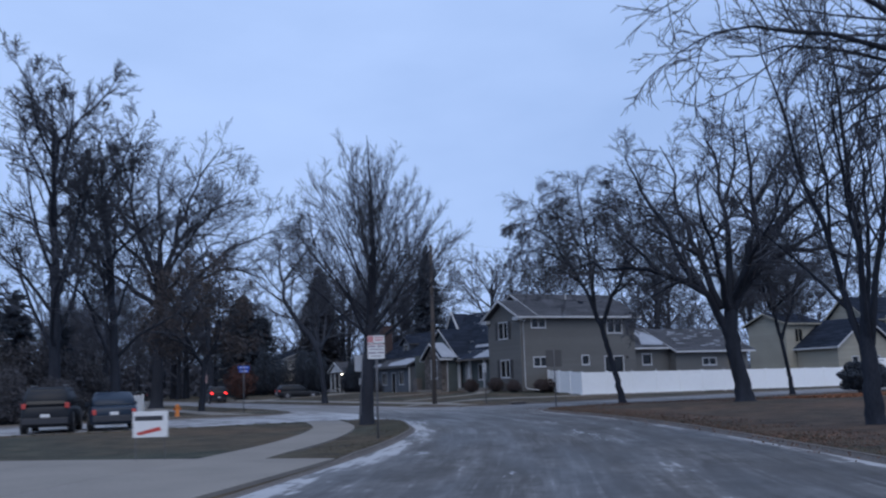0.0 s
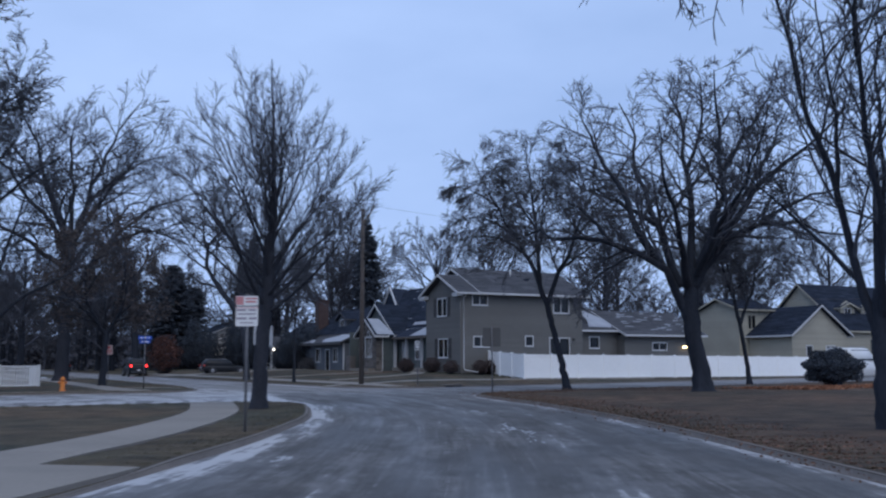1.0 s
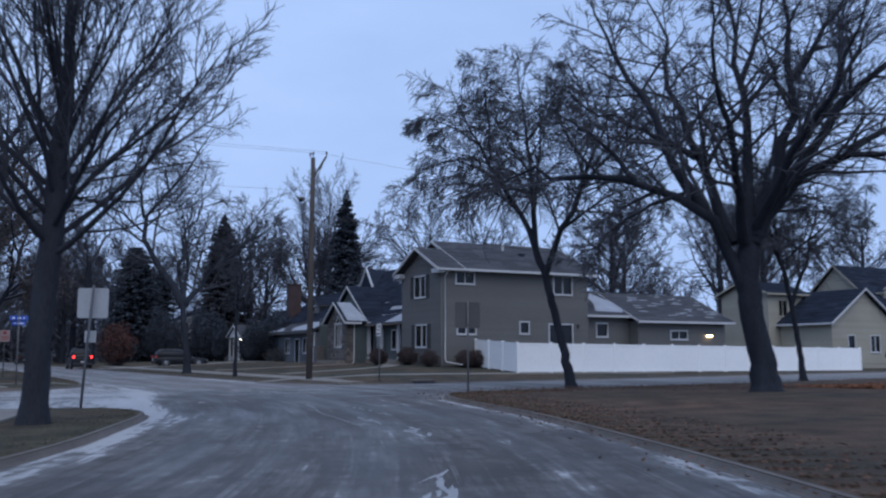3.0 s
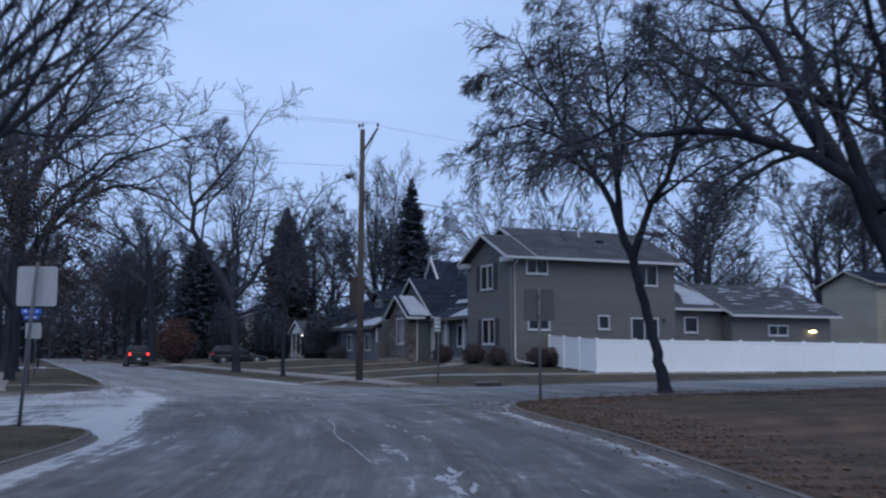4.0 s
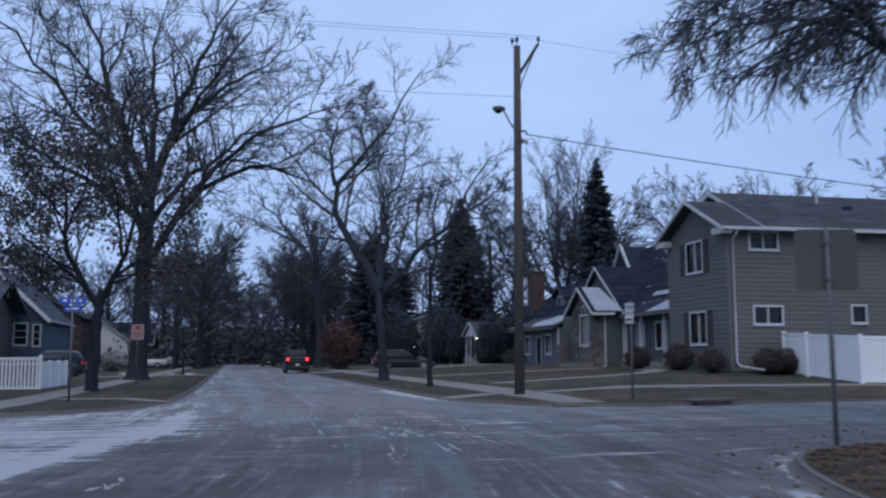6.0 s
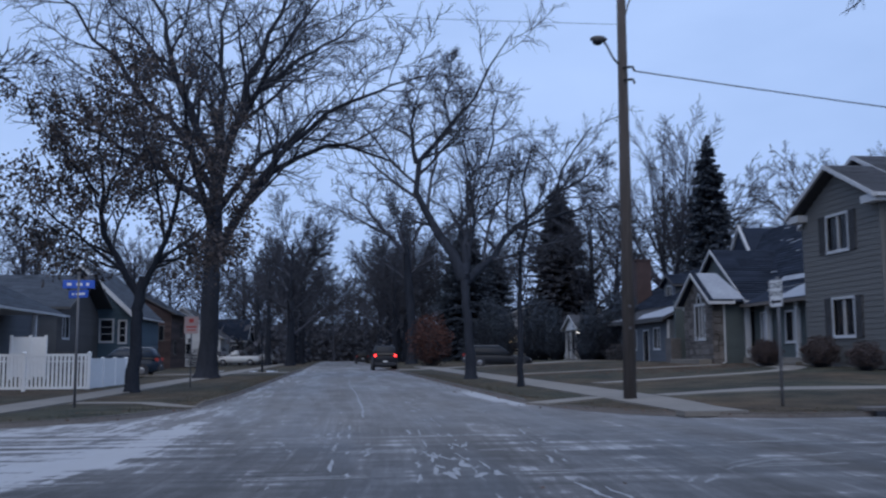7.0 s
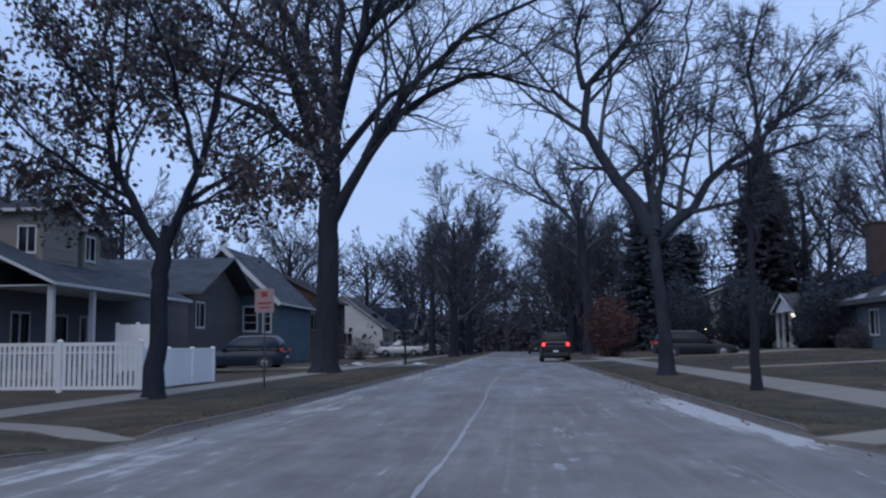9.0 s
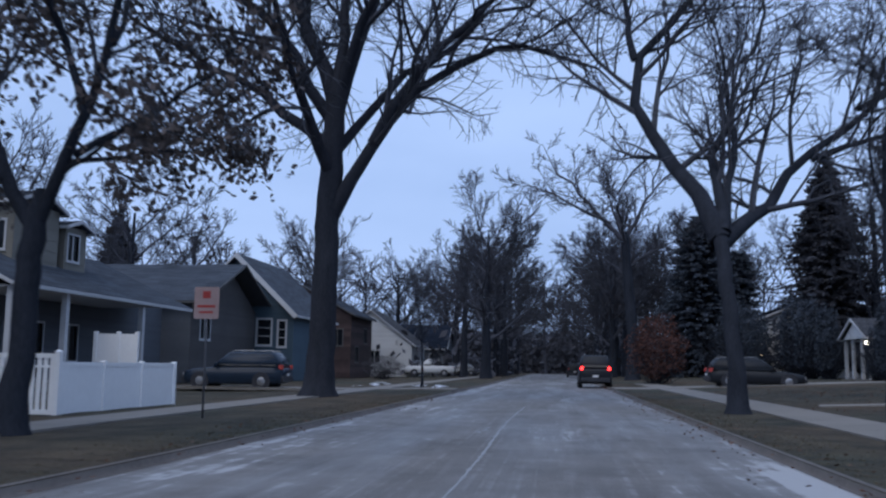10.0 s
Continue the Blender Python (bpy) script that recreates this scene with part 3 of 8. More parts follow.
walk_strip("kerb_path_west", "far_left", [(-9.9, 0.5), (-11.0, 1.35), (-13.0, 2.9)], 0.6, "short concrete path across the verge", 0.008)
walk_strip("driveway_south_west", "near_left", [(-22.2, -41.65), (-26.7, -38.35), (-36.7, -31.1), (-46.7, -23.9)], 7.6, "broad concrete driveway with a frosted edge", 0.034, 3.0)
walk_strip("driveway_north_west", "far_left", [(-9.6, 38.8), (-13, 38.8), (-22.4, 38.8)], 2.8, "concrete driveway across the verge", 0.04)
walk_strip("driveway_north_east", "far_right", [(-2.2, 47), (2, 47), (16, 47)], 4.0, "concrete driveway across the verge", 0.04)


# ---- frost on the road that has a shape of its own ----
def frost_patches():
    """Thin crusts of packed snow left on the asphalt, drawn out the way the wheels ran."""
    rng = np.random.default_rng(19)
    spots = [(-18.6, -42.8, 60, 0.55, 0.20), (-17.8, -37.9, 62, 0.8, 0.3), (-11.7, -35.2, 60, 0.8, 0.22), (-8.2, -25.1, 75, 0.9, 0.16), (-8.6, -27.9, 70, 1.0, 0.2), (-11.5, -34.0, 62, 1.4, 0.18), (-12.6, -36.6, 62, 0.9, 0.15),
             (-9.24, -17.2, 85, 0.7, 0.14), (-8.2, -25.0, 80, 0.6, 0.22), (-6.9, -21.8, 78, 0.7, 0.12), (-5.5, -11.5, 86, 0.8, 0.16), (-5.4, -14.4, 84, 0.5, 0.14), (-3.9, -15.4, 6, 1.4, 0.12), (-7.1, -23.5, 78, 0.6, 0.14),
             (-5.26, -11.3, 88, 0.9, 0.2), (-4.9, 1.8, 90, 0.8, 0.14), (-5.0, -1.3, 90, 0.6, 0.16), (-3.7, -1.7, 92, 0.6, 0.10), (-6.9, -7.1, 88, 0.7, 0.13), (-5.1, -9.2, 89, 0.8, 0.12), (-4.8, 31, 90, 2.2, 0.35), (-6.28, -9.7, 88, 0.6, 0.12)]
    for _ in range(24):
        k = int(rng.integers(30, len(WAY) - 190))
        a, b = WAY[k], WAY[k + 1]
        d = math.degrees(math.atan2(b[1] - a[1], b[0] - a[0]))
        side = rng.choice([-2.6, -1.7, -0.9, 0.1, 0.8, 1.5, 2.3]) + rng.normal(0, 0.25)
        c, s = math.cos(math.radians(d)), math.sin(math.radians(d))
        spots.append((a[0] - s * side, a[1] + c * side, d + rng.normal(0, 4), rng.uniform(0.3, 1.0), rng.uniform(0.06, 0.14)))
    geo = Geo()
    bits = []
    for x, y, turn, half, wide in spots:
        c, s = math.cos(math.radians(turn)), math.sin(math.radians(turn))
        for _ in range(max(2, int(half * 9))):
            u, w = rng.normal(0, half * 0.55), rng.normal(0, wide * 0.5)
            bits.append((x + u * c - w * s, y + u * s + w * c, turn + rng.normal(0, 9), half * rng.uniform(0.10, 0.40), wide * rng.uniform(0.08, 0.30)))
    for x, y, turn, half, wide in bits:
        n = 12
        c, s = math.cos(math.radians(turn)), math.sin(math.radians(turn))
        rim = []
        for i in range(n):
            q = 2 * math.pi * i / n
            u, w = half * math.cos(q) * rng.uniform(0.5, 1.2), wide * math.sin(q) * rng.uniform(0.4, 1.3)
            rim.append((x + u * c - w * s, y + u * s + w * c, 0.003))
        geo.add(rim + [(x, y, 0.010)], [(i, (i + 1) % n, n) for i in range(n)])
    solid("frost_patches", geo, FROST, "thin ragged crusts of packed snow on the asphalt", "snow", kind="stuff", smooth=True)


def filled_crack(name, pts, width, label):
    """A joint in the asphalt filled with white frost."""
    rng = np.random.default_rng(len(name))
    line = fine_line(pts, 0.25, 1)
    line[1:-1, 0] += np.cumsum(rng.normal(0, 0.012, len(line) - 2)) * 0.5
    w = width * rng.uniform(0.4, 1.3, len(line))
    geo = Geo()
    geo.v = [(p[0] - a / 2, p[1], 0.004) for p, a in zip(line, w)] + [(p[0], p[1], 0.009) for p in line] + [(p[0] + a / 2, p[1], 0.004) for p, a in zip(line, w)]
    n = len(line)
    geo.f = [(i + k * n, i + 1 + k * n, i + 1 + (k + 1) * n, i + (k + 1) * n) for i in range(n - 1) for k in range(2)]
    solid(name, geo, FROST, label, "crack", kind="structure", smooth=True)


FROST = surface("frost_crust", (0.29, 0.30, 0.315), 0.7, 0.2, 2.5, 14.0, 0.4)
frost_patches()
filled_crack("road_joint", [(-6.15, -3.5), (-6.0, 2.5), (-6.02, 14), (-5.9, 24)], 0.05, "straight joint in the asphalt filled with frost")
filled_crack("road_crack", [(-8.9, -26.2), (-8.5, -24.4), (-8.2, -22.6), (-7.5, -20.6), (-7.2, -19.2)], 0.028, "meandering crack in the asphalt filled with frost")


def tyre_tracks():
    """Broken white marks where turning wheels pressed the snow."""
    rng = np.random.default_rng(31)
    geo = Geo()
    for pts in ([(-5.95, -14.6), (-5.7, -12.2), (-5.55, -9.6), (-5.4, -6.4)], [(-5.25, -14.6), (-5.12, -12.0), (-5.05, -7.9), (-4.93, -3.4)], [(-4.3, -13.8), (-4.37, -12.5), (-4.07, -10.0), (-3.45, -4.6)],
                [(-3.4, -12.9), (-2.6, -11.6), (-1.0, -10.6), (1.6, -9.8), (5.0, -9.0)], [(-6.6, -13.6), (-6.5, -9.0), (-6.4, -4.0)], [(-13.5, -8.2), (-9.5, -8.0), (-4.0, -7.6), (3.0, -7.0)], [(-14, -12.6), (-8.5, -12.2), (-2.0, -11.8), (4.0, -10.9)], [(-14, -10.3), (-8.5, -10.0), (-2.0, -9.4), (5.0, -8.3)]):
        for shift in (0.0, 0.16):
            line = fine_line(pts, 0.12, 2)
            d = np.gradient(line, axis=0)
            d /= np.linalg.norm(d, axis=1)[:, None]
            side = np.c_[-d[:, 1], d[:, 0]]
            line = line + side * shift
            i = 0
            while i < len(line) - 4:
                n = int(rng.integers(3, 13))
                seg, sd = line[i:i + n], side[i:i + n]
                k = len(seg)
                w = (rng.uniform(0.010, 0.026) * np.sin(np.linspace(0.15, 3.0, k)) * rng.uniform(0.6, 1.4, k))[:, None]
                jog = rng.normal(0, 0.012, (k, 1)) * sd
                geo.add([(*q, 0.0035) for q in seg + jog - sd * w] + [(*q, 0.008) for q in seg + jog] + [(*q, 0.0035) for q in seg + jog + sd * w],
                        [(a + b * k, a + 1 + b * k, a + 1 + (b + 1) * k, a + (b + 1) * k) for a in range(k - 1) for b in range(2)])
                i += n + int(rng.integers(2, 16))
    solid("tyre_tracks", geo, FROST, "broken white tyre tracks of packed snow on the asphalt", "snow", kind="stuff", smooth=True)


tyre_tracks()

# ---- trees ----
def unit(a):
    return a / np.maximum(np.linalg.norm(a, axis=-1, keepdims=True), 1e-9)


def grow(rng, start, way, length, r0, r1, k, wander, lift):
    """Limbs from starts along ways: points, ways and radii along each."""
    n = len(start)
    pts, ways = np.zeros((n, k, 3)), np.zeros((n, k, 3))
    p, d = start.copy(), unit(way)
    for i in range(k):
        pts[:, i], ways[:, i] = p, d
        d = unit(d + rng.normal(0, wander, (n, 3)) + np.array([0, 0, 1.0]) * np.asarray(lift)[..., None])
        p = p + d * (length / (k - 1))[:, None]
    f = np.linspace(0, 1, k)[None, :]
    return pts, ways, r0[:, None] * (1 - f) + r1[:, None] * f


def sprout(rng, limbs, length, per, t0, angle, ratio, shrink):
    """Starts of the next smaller limbs along each limb."""
    pts, ways, rad = limbs
    n, k, _ = pts.shape
    t = t0 + (1 - t0) * (np.arange(per)[None, :] + rng.random((n, per))) / per
    t = np.minimum(t, 0.995)
    i = np.floor(t * (k - 1)).astype(int)
    f = (t * (k - 1) - i)[..., None]
    row = np.arange(n)[:, None]
    p = pts[row, i] * (1 - f) + pts[row, i + 1] * f
    d = ways[row, i]
    r = rad[row, i] * (1 - f[..., 0]) + rad[row, i + 1] * f[..., 0]
    a = unit(np.cross(d, unit(rng.normal(0, 1, d.shape))))
    b = np.cross(d, a)
    turn = (np.arange(per)[None, :] * 2.4 + rng.random((n, 1)) * 6.28 + rng.normal(0, 0.5, (n, per)))[..., None]
    side = a * np.cos(turn) + b * np.sin(turn)
    ang = np.radians(angle + rng.normal(0, 9, (n, per)))[..., None]
    way = d * np.cos(ang) + side * np.sin(ang)
    size = length[:, None] * ratio * (1.2 - 0.7 * t) * rng.uniform(0.75, 1.2, (n, per))
    m = n * per
    return p.reshape(m, 3), way.reshape(m, 3), size.reshape(m), (r * shrink).reshape(m)


def tubes(limbs, sides):
    pts, ways, rad = limbs
    n, k, _ = pts.shape
    ref = np.where(np.abs(ways[:, :1, 2:]) > 0.9, np.array([1.0, 0, 0]), np.array([0, 0, 1.0]))
    a = unit(np.cross(ways, np.broadcast_to(ref, ways.shape)))
    b = np.cross(ways, a)
    th = np.arange(sides) * 2 * np.pi / sides
    ring = a[:, :, None] * np.cos(th)[:, None] + b[:, :, None] * np.sin(th)[:, None]
    v = (pts[:, :, None] + ring * rad[:, :, None, None]).reshape(-1, 3)
    i = np.arange(n * k * sides).reshape(n, k, sides)
    j = np.roll(i, -1, axis=2)
    q = np.stack([i[:, :-1], j[:, :-1], j[:, 1:], i[:, 1:]], -1).reshape(-1, 4)
    return v, q


def joined(name, pieces, material):
    vs, qs, n = [], [], 0
    for v, q in pieces:
        vs.append(v), qs.append(q + n)
        n += len(v)
    me = raw_mesh(name, np.concatenate(vs), np.concatenate(qs))
    me.materials.append(material)
    return me


def flakes(rng, centres, size, flat=0.0):
    """A small bent leaf at each centre, turned at random."""
    n = len(centres)
    a = unit(rng.normal(0, 1, (n, 3)) * np.array([1, 1, 1 - flat]))
    b = unit(np.cross(a, rng.normal(0, 1, (n, 3))))
    s = size * rng.uniform(0.6, 1.4, (n, 1))
    w = 0.55 * s
    v = np.stack([centres - a * s, centres - b * w + a * s * 0.1, centres + a * s, centres + b * w + a * s * 0.1], 1)
    return v.reshape(-1, 3), np.arange(n * 4).reshape(n, 4)


def bare_tree(seed, stem, limbs, reach=1.0, per=(9, 8, 5), ratio=(0.50, 0.42, 0.40), angle=(48, 44, 42), lift=(0.05, 0.03, 0.0), wander=0.12,
              leaves=0, leaf=0.06, bark=None, twig_r=0.009, leaf_material=None, far=False, stems=(), thick=1.0):
    """Meshes of a bare tree. stem: points and radii of the trunk; limbs: (share of the trunk's height, compass degrees, degrees from upright, length, radius, lift); stems: (points of a bough's line, its radius at the foot)."""
    rng = np.random.default_rng(seed)
    sp, sr = np.array([p for p, _ in stem], float), np.array([r for _, r in stem], float)
    s = np.r_[0, np.cumsum(np.linalg.norm(np.diff(sp, axis=0), axis=1))]
    u = np.linspace(0, s[-1], 4 * len(sp))
    trunk_pts = np.stack([np.interp(u, s, sp[:, i]) for i in range(3)], -1)
    trunk_pts[2:-1] += rng.normal(0, 0.02, (len(u) - 3, 3))
    trunk_rad = np.interp(u, s, sr)
    trunk_rad[0] *= 1.35
    trunk_way = unit(np.gradient(trunk_pts, axis=0))
    trunk = (trunk_pts[None], trunk_way[None], trunk_rad[None])
    st, wy, ln, r0, lf = [], [], [], [], []
    for share, compass, tilt, length, radius, up in limbs:
        d = share * s[-1]
        st.append([np.interp(d, s, sp[:, i]) for i in range(3)])
        c, t = math.radians(compass), math.radians(tilt)
        wy.append((math.sin(t) * math.cos(c), math.sin(t) * math.sin(c), math.cos(t)))
        ln.append(length * reach), r0.append(radius), lf.append(up)
    st, wy, ln, r0, lf = np.array(st).reshape(-1, 3), np.array(wy).reshape(-1, 3), np.array(ln), np.array(r0), np.array(lf)
    one = grow(rng, st, wy, ln, r0, r0 * 0.12, 11, wander, lf)
    for line, radius in stems:
        p = np.array(line, float)
        for _ in range(2):
            p = np.concatenate([p[:1], np.stack([p[:-1] * 0.75 + p[1:] * 0.25, p[:-1] * 0.25 + p[1:] * 0.75], 1).reshape(-1, 3), p[-1:]])
        d = np.r_[0, np.cumsum(np.linalg.norm(np.diff(p, axis=0), axis=1))]
        p = np.stack([np.interp(np.linspace(0, d[-1], 11), d, p[:, i]) for i in range(3)], -1)
        p[1:] += rng.normal(0, 0.016 * d[-1] * wander / 0.12, (10, 3)) * np.linspace(0.3, 1, 10)[:, None]
        r = radius * thick * (1 - 0.9 * np.linspace(0, 1, 11) ** 0.8)
        one = tuple(np.concatenate([a, b[None]]) for a, b in zip(one, (p, unit(np.gradient(p, axis=0)), r)))
        ln = np.r_[ln, d[-1]]
    q = sprout(rng, one, ln, per[0], 0.18, angle[0], ratio[0], 0.55)
    two = grow(rng, q[0], q[1], q[2], np.maximum(q[3], 0.012), np.maximum(q[3] * 0.15, twig_r), 5 if far else 7, wander * 1.1, np.full(len(q[2]), lift[0]))
    w = sprout(rng, two, q[2], per[1], 0.15, angle[1], ratio[1], 0.6)
    three = grow(rng, w[0], w[1], w[2], np.maximum(w[3], twig_r * 1.3), np.full(len(w[2]), twig_r), 2 if far else 5, wander * 1.2, np.full(len(w[2]), lift[1]))
    x = sprout(rng, three, w[2], per[2], 0.15, angle[2], ratio[2], 0.7)
    four = grow(rng, x[0], x[1], np.maximum(x[2], 0.25), np.full(len(x[2]), twig_r), np.full(len(x[2]), twig_r * 0.6), 2 if far else 3, wander * 1.3, np.full(len(x[2]), lift[2]))
    bark = bark or BARK
    wood = joined("trunk", [tubes(trunk, 12)], bark)
    boughs = [joined("limb", [tubes(tuple(a[i:i + 1] for a in one), 7)], bark) for i in range(len(ln))] if not far else []
    crown = joined("crown", ([tubes(one, 5)] if far else []) + [tubes(two, 3 if far else 5), tubes(three, 3), tubes(four, 3)], TWIG_FAR if far else TWIG)
    leaf_mesh = None
    if leaves:
        ends = four[0].reshape(-1, 3)
        cell = np.round(ends / 0.7).astype(int) @ np.array([1, 1000, 1000000])
        _, back, count = np.unique(cell, return_inverse=True, return_counts=True)
        share = 1 / count[back] ** 0.75
        tufts = ends[rng.choice(len(ends), leaves // 7, p=share / share.sum())] + rng.normal(0, 0.16, (leaves // 7, 3))
        v, f = flakes(rng, np.repeat(tufts, 7, axis=0) + rng.normal(0, 0.14, (len(tufts) * 7, 3)) * np.array([1, 1, 1.3]), leaf, 0.0)
        leaf_mesh = raw_mesh("leaves", v, f, False)
        leaf_mesh.materials.append(leaf_material or DEAD_LEAF)
    return wood, crown, leaf_mesh, boughs


def plant(name, meshes, at, turn=0, size=1.0, label="", group="", category="tree"):
    t = thing(name, at, turn, label, category, group)
    t.scale = (size, size, size)
    wood, crown, leaf_mesh, boughs = meshes
    stem = part("trunk", wood, None, t)
    for b in boughs:
        part("limb", b, None, stem)
    part("crown", crown, None, t)
    if leaf_mesh:
        part("leaves", leaf_mesh, None, t, "brown dead leaves still hanging")
    return t


def ring_limbs(rng, n, shares, tilt, length, radius, up, turn=0):
    """Limbs set round a trunk, each a little different."""
    return [(shares[0] + (shares[1] - shares[0]) * (i + rng.random() * 0.6) / n, turn + i * 137.5 + rng.normal() * 14, tilt + rng.normal() * 7,
             length * rng.uniform(0.8, 1.15) * (1.0 - 0.25 * i / n), radius * rng.uniform(0.8, 1.1) * (1 - 0.35 * i / n), up) for i in range(n)]


def conifer(seed, h, width, tip=0.9, gap=0.0, density=1.0, low=0.06, needle=None):
    """A spruce or pine: whorls of drooping boughs clad in sprays of needles."""
    rng = np.random.default_rng(seed)
    trunk = Geo().tube([(0, 0, -0.2), (0, 0, h * 0.5), (0.03, 0.02, h * 0.98)], [0.018 * h, 0.011 * h, 0.01], 8).mesh("trunk", True)
    trunk.materials.append(BARK)
    n = int(h * 16 * density)
    z = h * (low + (0.985 - low) * np.sort(rng.random(n)) ** 0.9)
    f = (z / h - low) / (1 - low)
    reach = width / 2 * np.maximum(0.05, (1 - f) ** tip) * rng.uniform(0.65, 1.12, n)
    a = rng.random(n) * 6.28
    way = np.stack([np.cos(a), np.sin(a), -0.15 + 0.35 * f + rng.normal(0, 0.06, n)], -1)
    start = np.stack([0 * z, 0 * z, z], -1)
    boughs = grow(rng, start, way, reach, np.full(n, 0.025), np.full(n, 0.008), 6, 0.05, np.full(n, -0.02))
    vs, qs = tubes(boughs, 3)
    per = 44
    t = rng.uniform(0.12, 1.0, (n, per))
    i = np.minimum((t * 5).astype(int), 4)
    row = np.arange(n)[:, None]
    base = boughs[0][row, i] + (boughs[0][row, i + 1] - boughs[0][row, i]) * (t * 5 - i)[..., None]
    side = np.stack([-np.sin(a), np.cos(a), 0 * a], -1)[:, None] * rng.choice([-1, 1], (n, per))[..., None]
    spray = unit(side * rng.uniform(0.4, 1.0, (n, per, 1)) + boughs[1][row, i] * 0.7 + np.array([0, 0, -0.35]) + rng.normal(0, 0.25, (n, per, 3)))
    ln = (0.054 * h * rng.uniform(0.5, 1.0, (n, per)))[..., None] * (0.35 + 0.65 * (1 - t[..., None])) * np.clip(reach / (0.17 * width), 0.28, 1.0)[:, None, None]
    wide = unit(np.cross(spray, rng.normal(0, 1, (n, per, 3)))) * ln * 0.28
    v = np.stack([base, base + spray * ln * 0.5 + wide, base + spray * ln, base + spray * ln * 0.5 - wide], 2).reshape(-1, 3)
    q = np.arange(len(v)).reshape(-1, 4)
    crown = joined("crown", [(vs, qs), (v, q)], needle or NEEDLE)
    return trunk, crown, None, []


def shrub(seed, w, d, h, material, n=2600, leaf=0.035):
    """A dense bush: twigs from the ground and small leaves over an uneven round form."""
    rng = np.random.default_rng(seed)
    m = 90
    a = rng.random(m) * 6.28
    start = np.stack([rng.normal(0, w * 0.08, m), rng.normal(0, d * 0.08, m), np.full(m, -0.03)], -1)
    way = np.stack([np.cos(a) * 0.7, np.sin(a) * 0.7, rng.uniform(0.4, 1.3, m)], -1)
    twigs = grow(rng, start, way, h * rng.uniform(0.6, 0.95, m), np.full(m, 0.014), np.full(m, 0.005), 5, 0.15, np.full(m, 0.04))
    wood = joined("twigs", [tubes(twigs, 4)], BARK)
    u = unit(rng.normal(0, 1, (n, 3)))
    lump = 1 + 0.16 * np.sin(u[:, 0] * 5 + seed) * np.cos(u[:, 1] * 6 + seed) + 0.1 * np.sin(u[:, 2] * 9)
    r = (rng.random(n) ** 0.28 * lump)[:, None]
    c = u * r * np.array([w / 2, d / 2, h / 2]) + np.array([0, 0, h * 0.52])
    c[:, 2] = np.maximum(c[:, 2], 0.03)
    v, f = flakes(rng, c, leaf)
    crown = raw_mesh("foliage", v, f, False)
    crown.materials.append(material)
    return wood, crown


def set_shrub(name, meshes, at, label, turn=0, size=1.0, group="", category="shrub"):
    t = thing(name, at, turn, label, category, group)
    t.scale = (size, size, size)
    part("branchwork", meshes[0], None, t)
    part("foliage", meshes[1], None, t)
    return t


rng = np.random.default_rng(5)
# the upswept street maple on the near corner
maple = bare_tree(11, [((0, 0, -0.15), 0.235), ((0.03, 0, 1.2), 0.205), ((0.18, 0.05, 3.4), 0.19), ((0.34, 0.05, 5.2), 0.13), ((0.30, 0.1, 7.4), 0.06), ((0.16, 0.1, 10.4), 0.012)],
                  [(0.27 + 0.0088 * i, i * 137.5 + 14 * math.sin(i * 3.1), 64 - 1.75 * i + 6 * math.sin(i * 1.7), 4.35 - 0.012 * i + 0.3 * math.sin(i * 2.3), 0.060 - 0.0009 * i, 0.045) for i in range(30)],
                  per=(8, 6, 4), ratio=(0.44, 0.46, 0.46), angle=(28, 30, 30), lift=(0.05, 0.04, 0.02), wander=0.045, bark=BARK_GREY, twig_r=0.0065)
plant("street_maple", maple, (-13.91, -24.4, 0.12), -50, 1.0, "bare upswept maple on the grass corner beside the kerb")
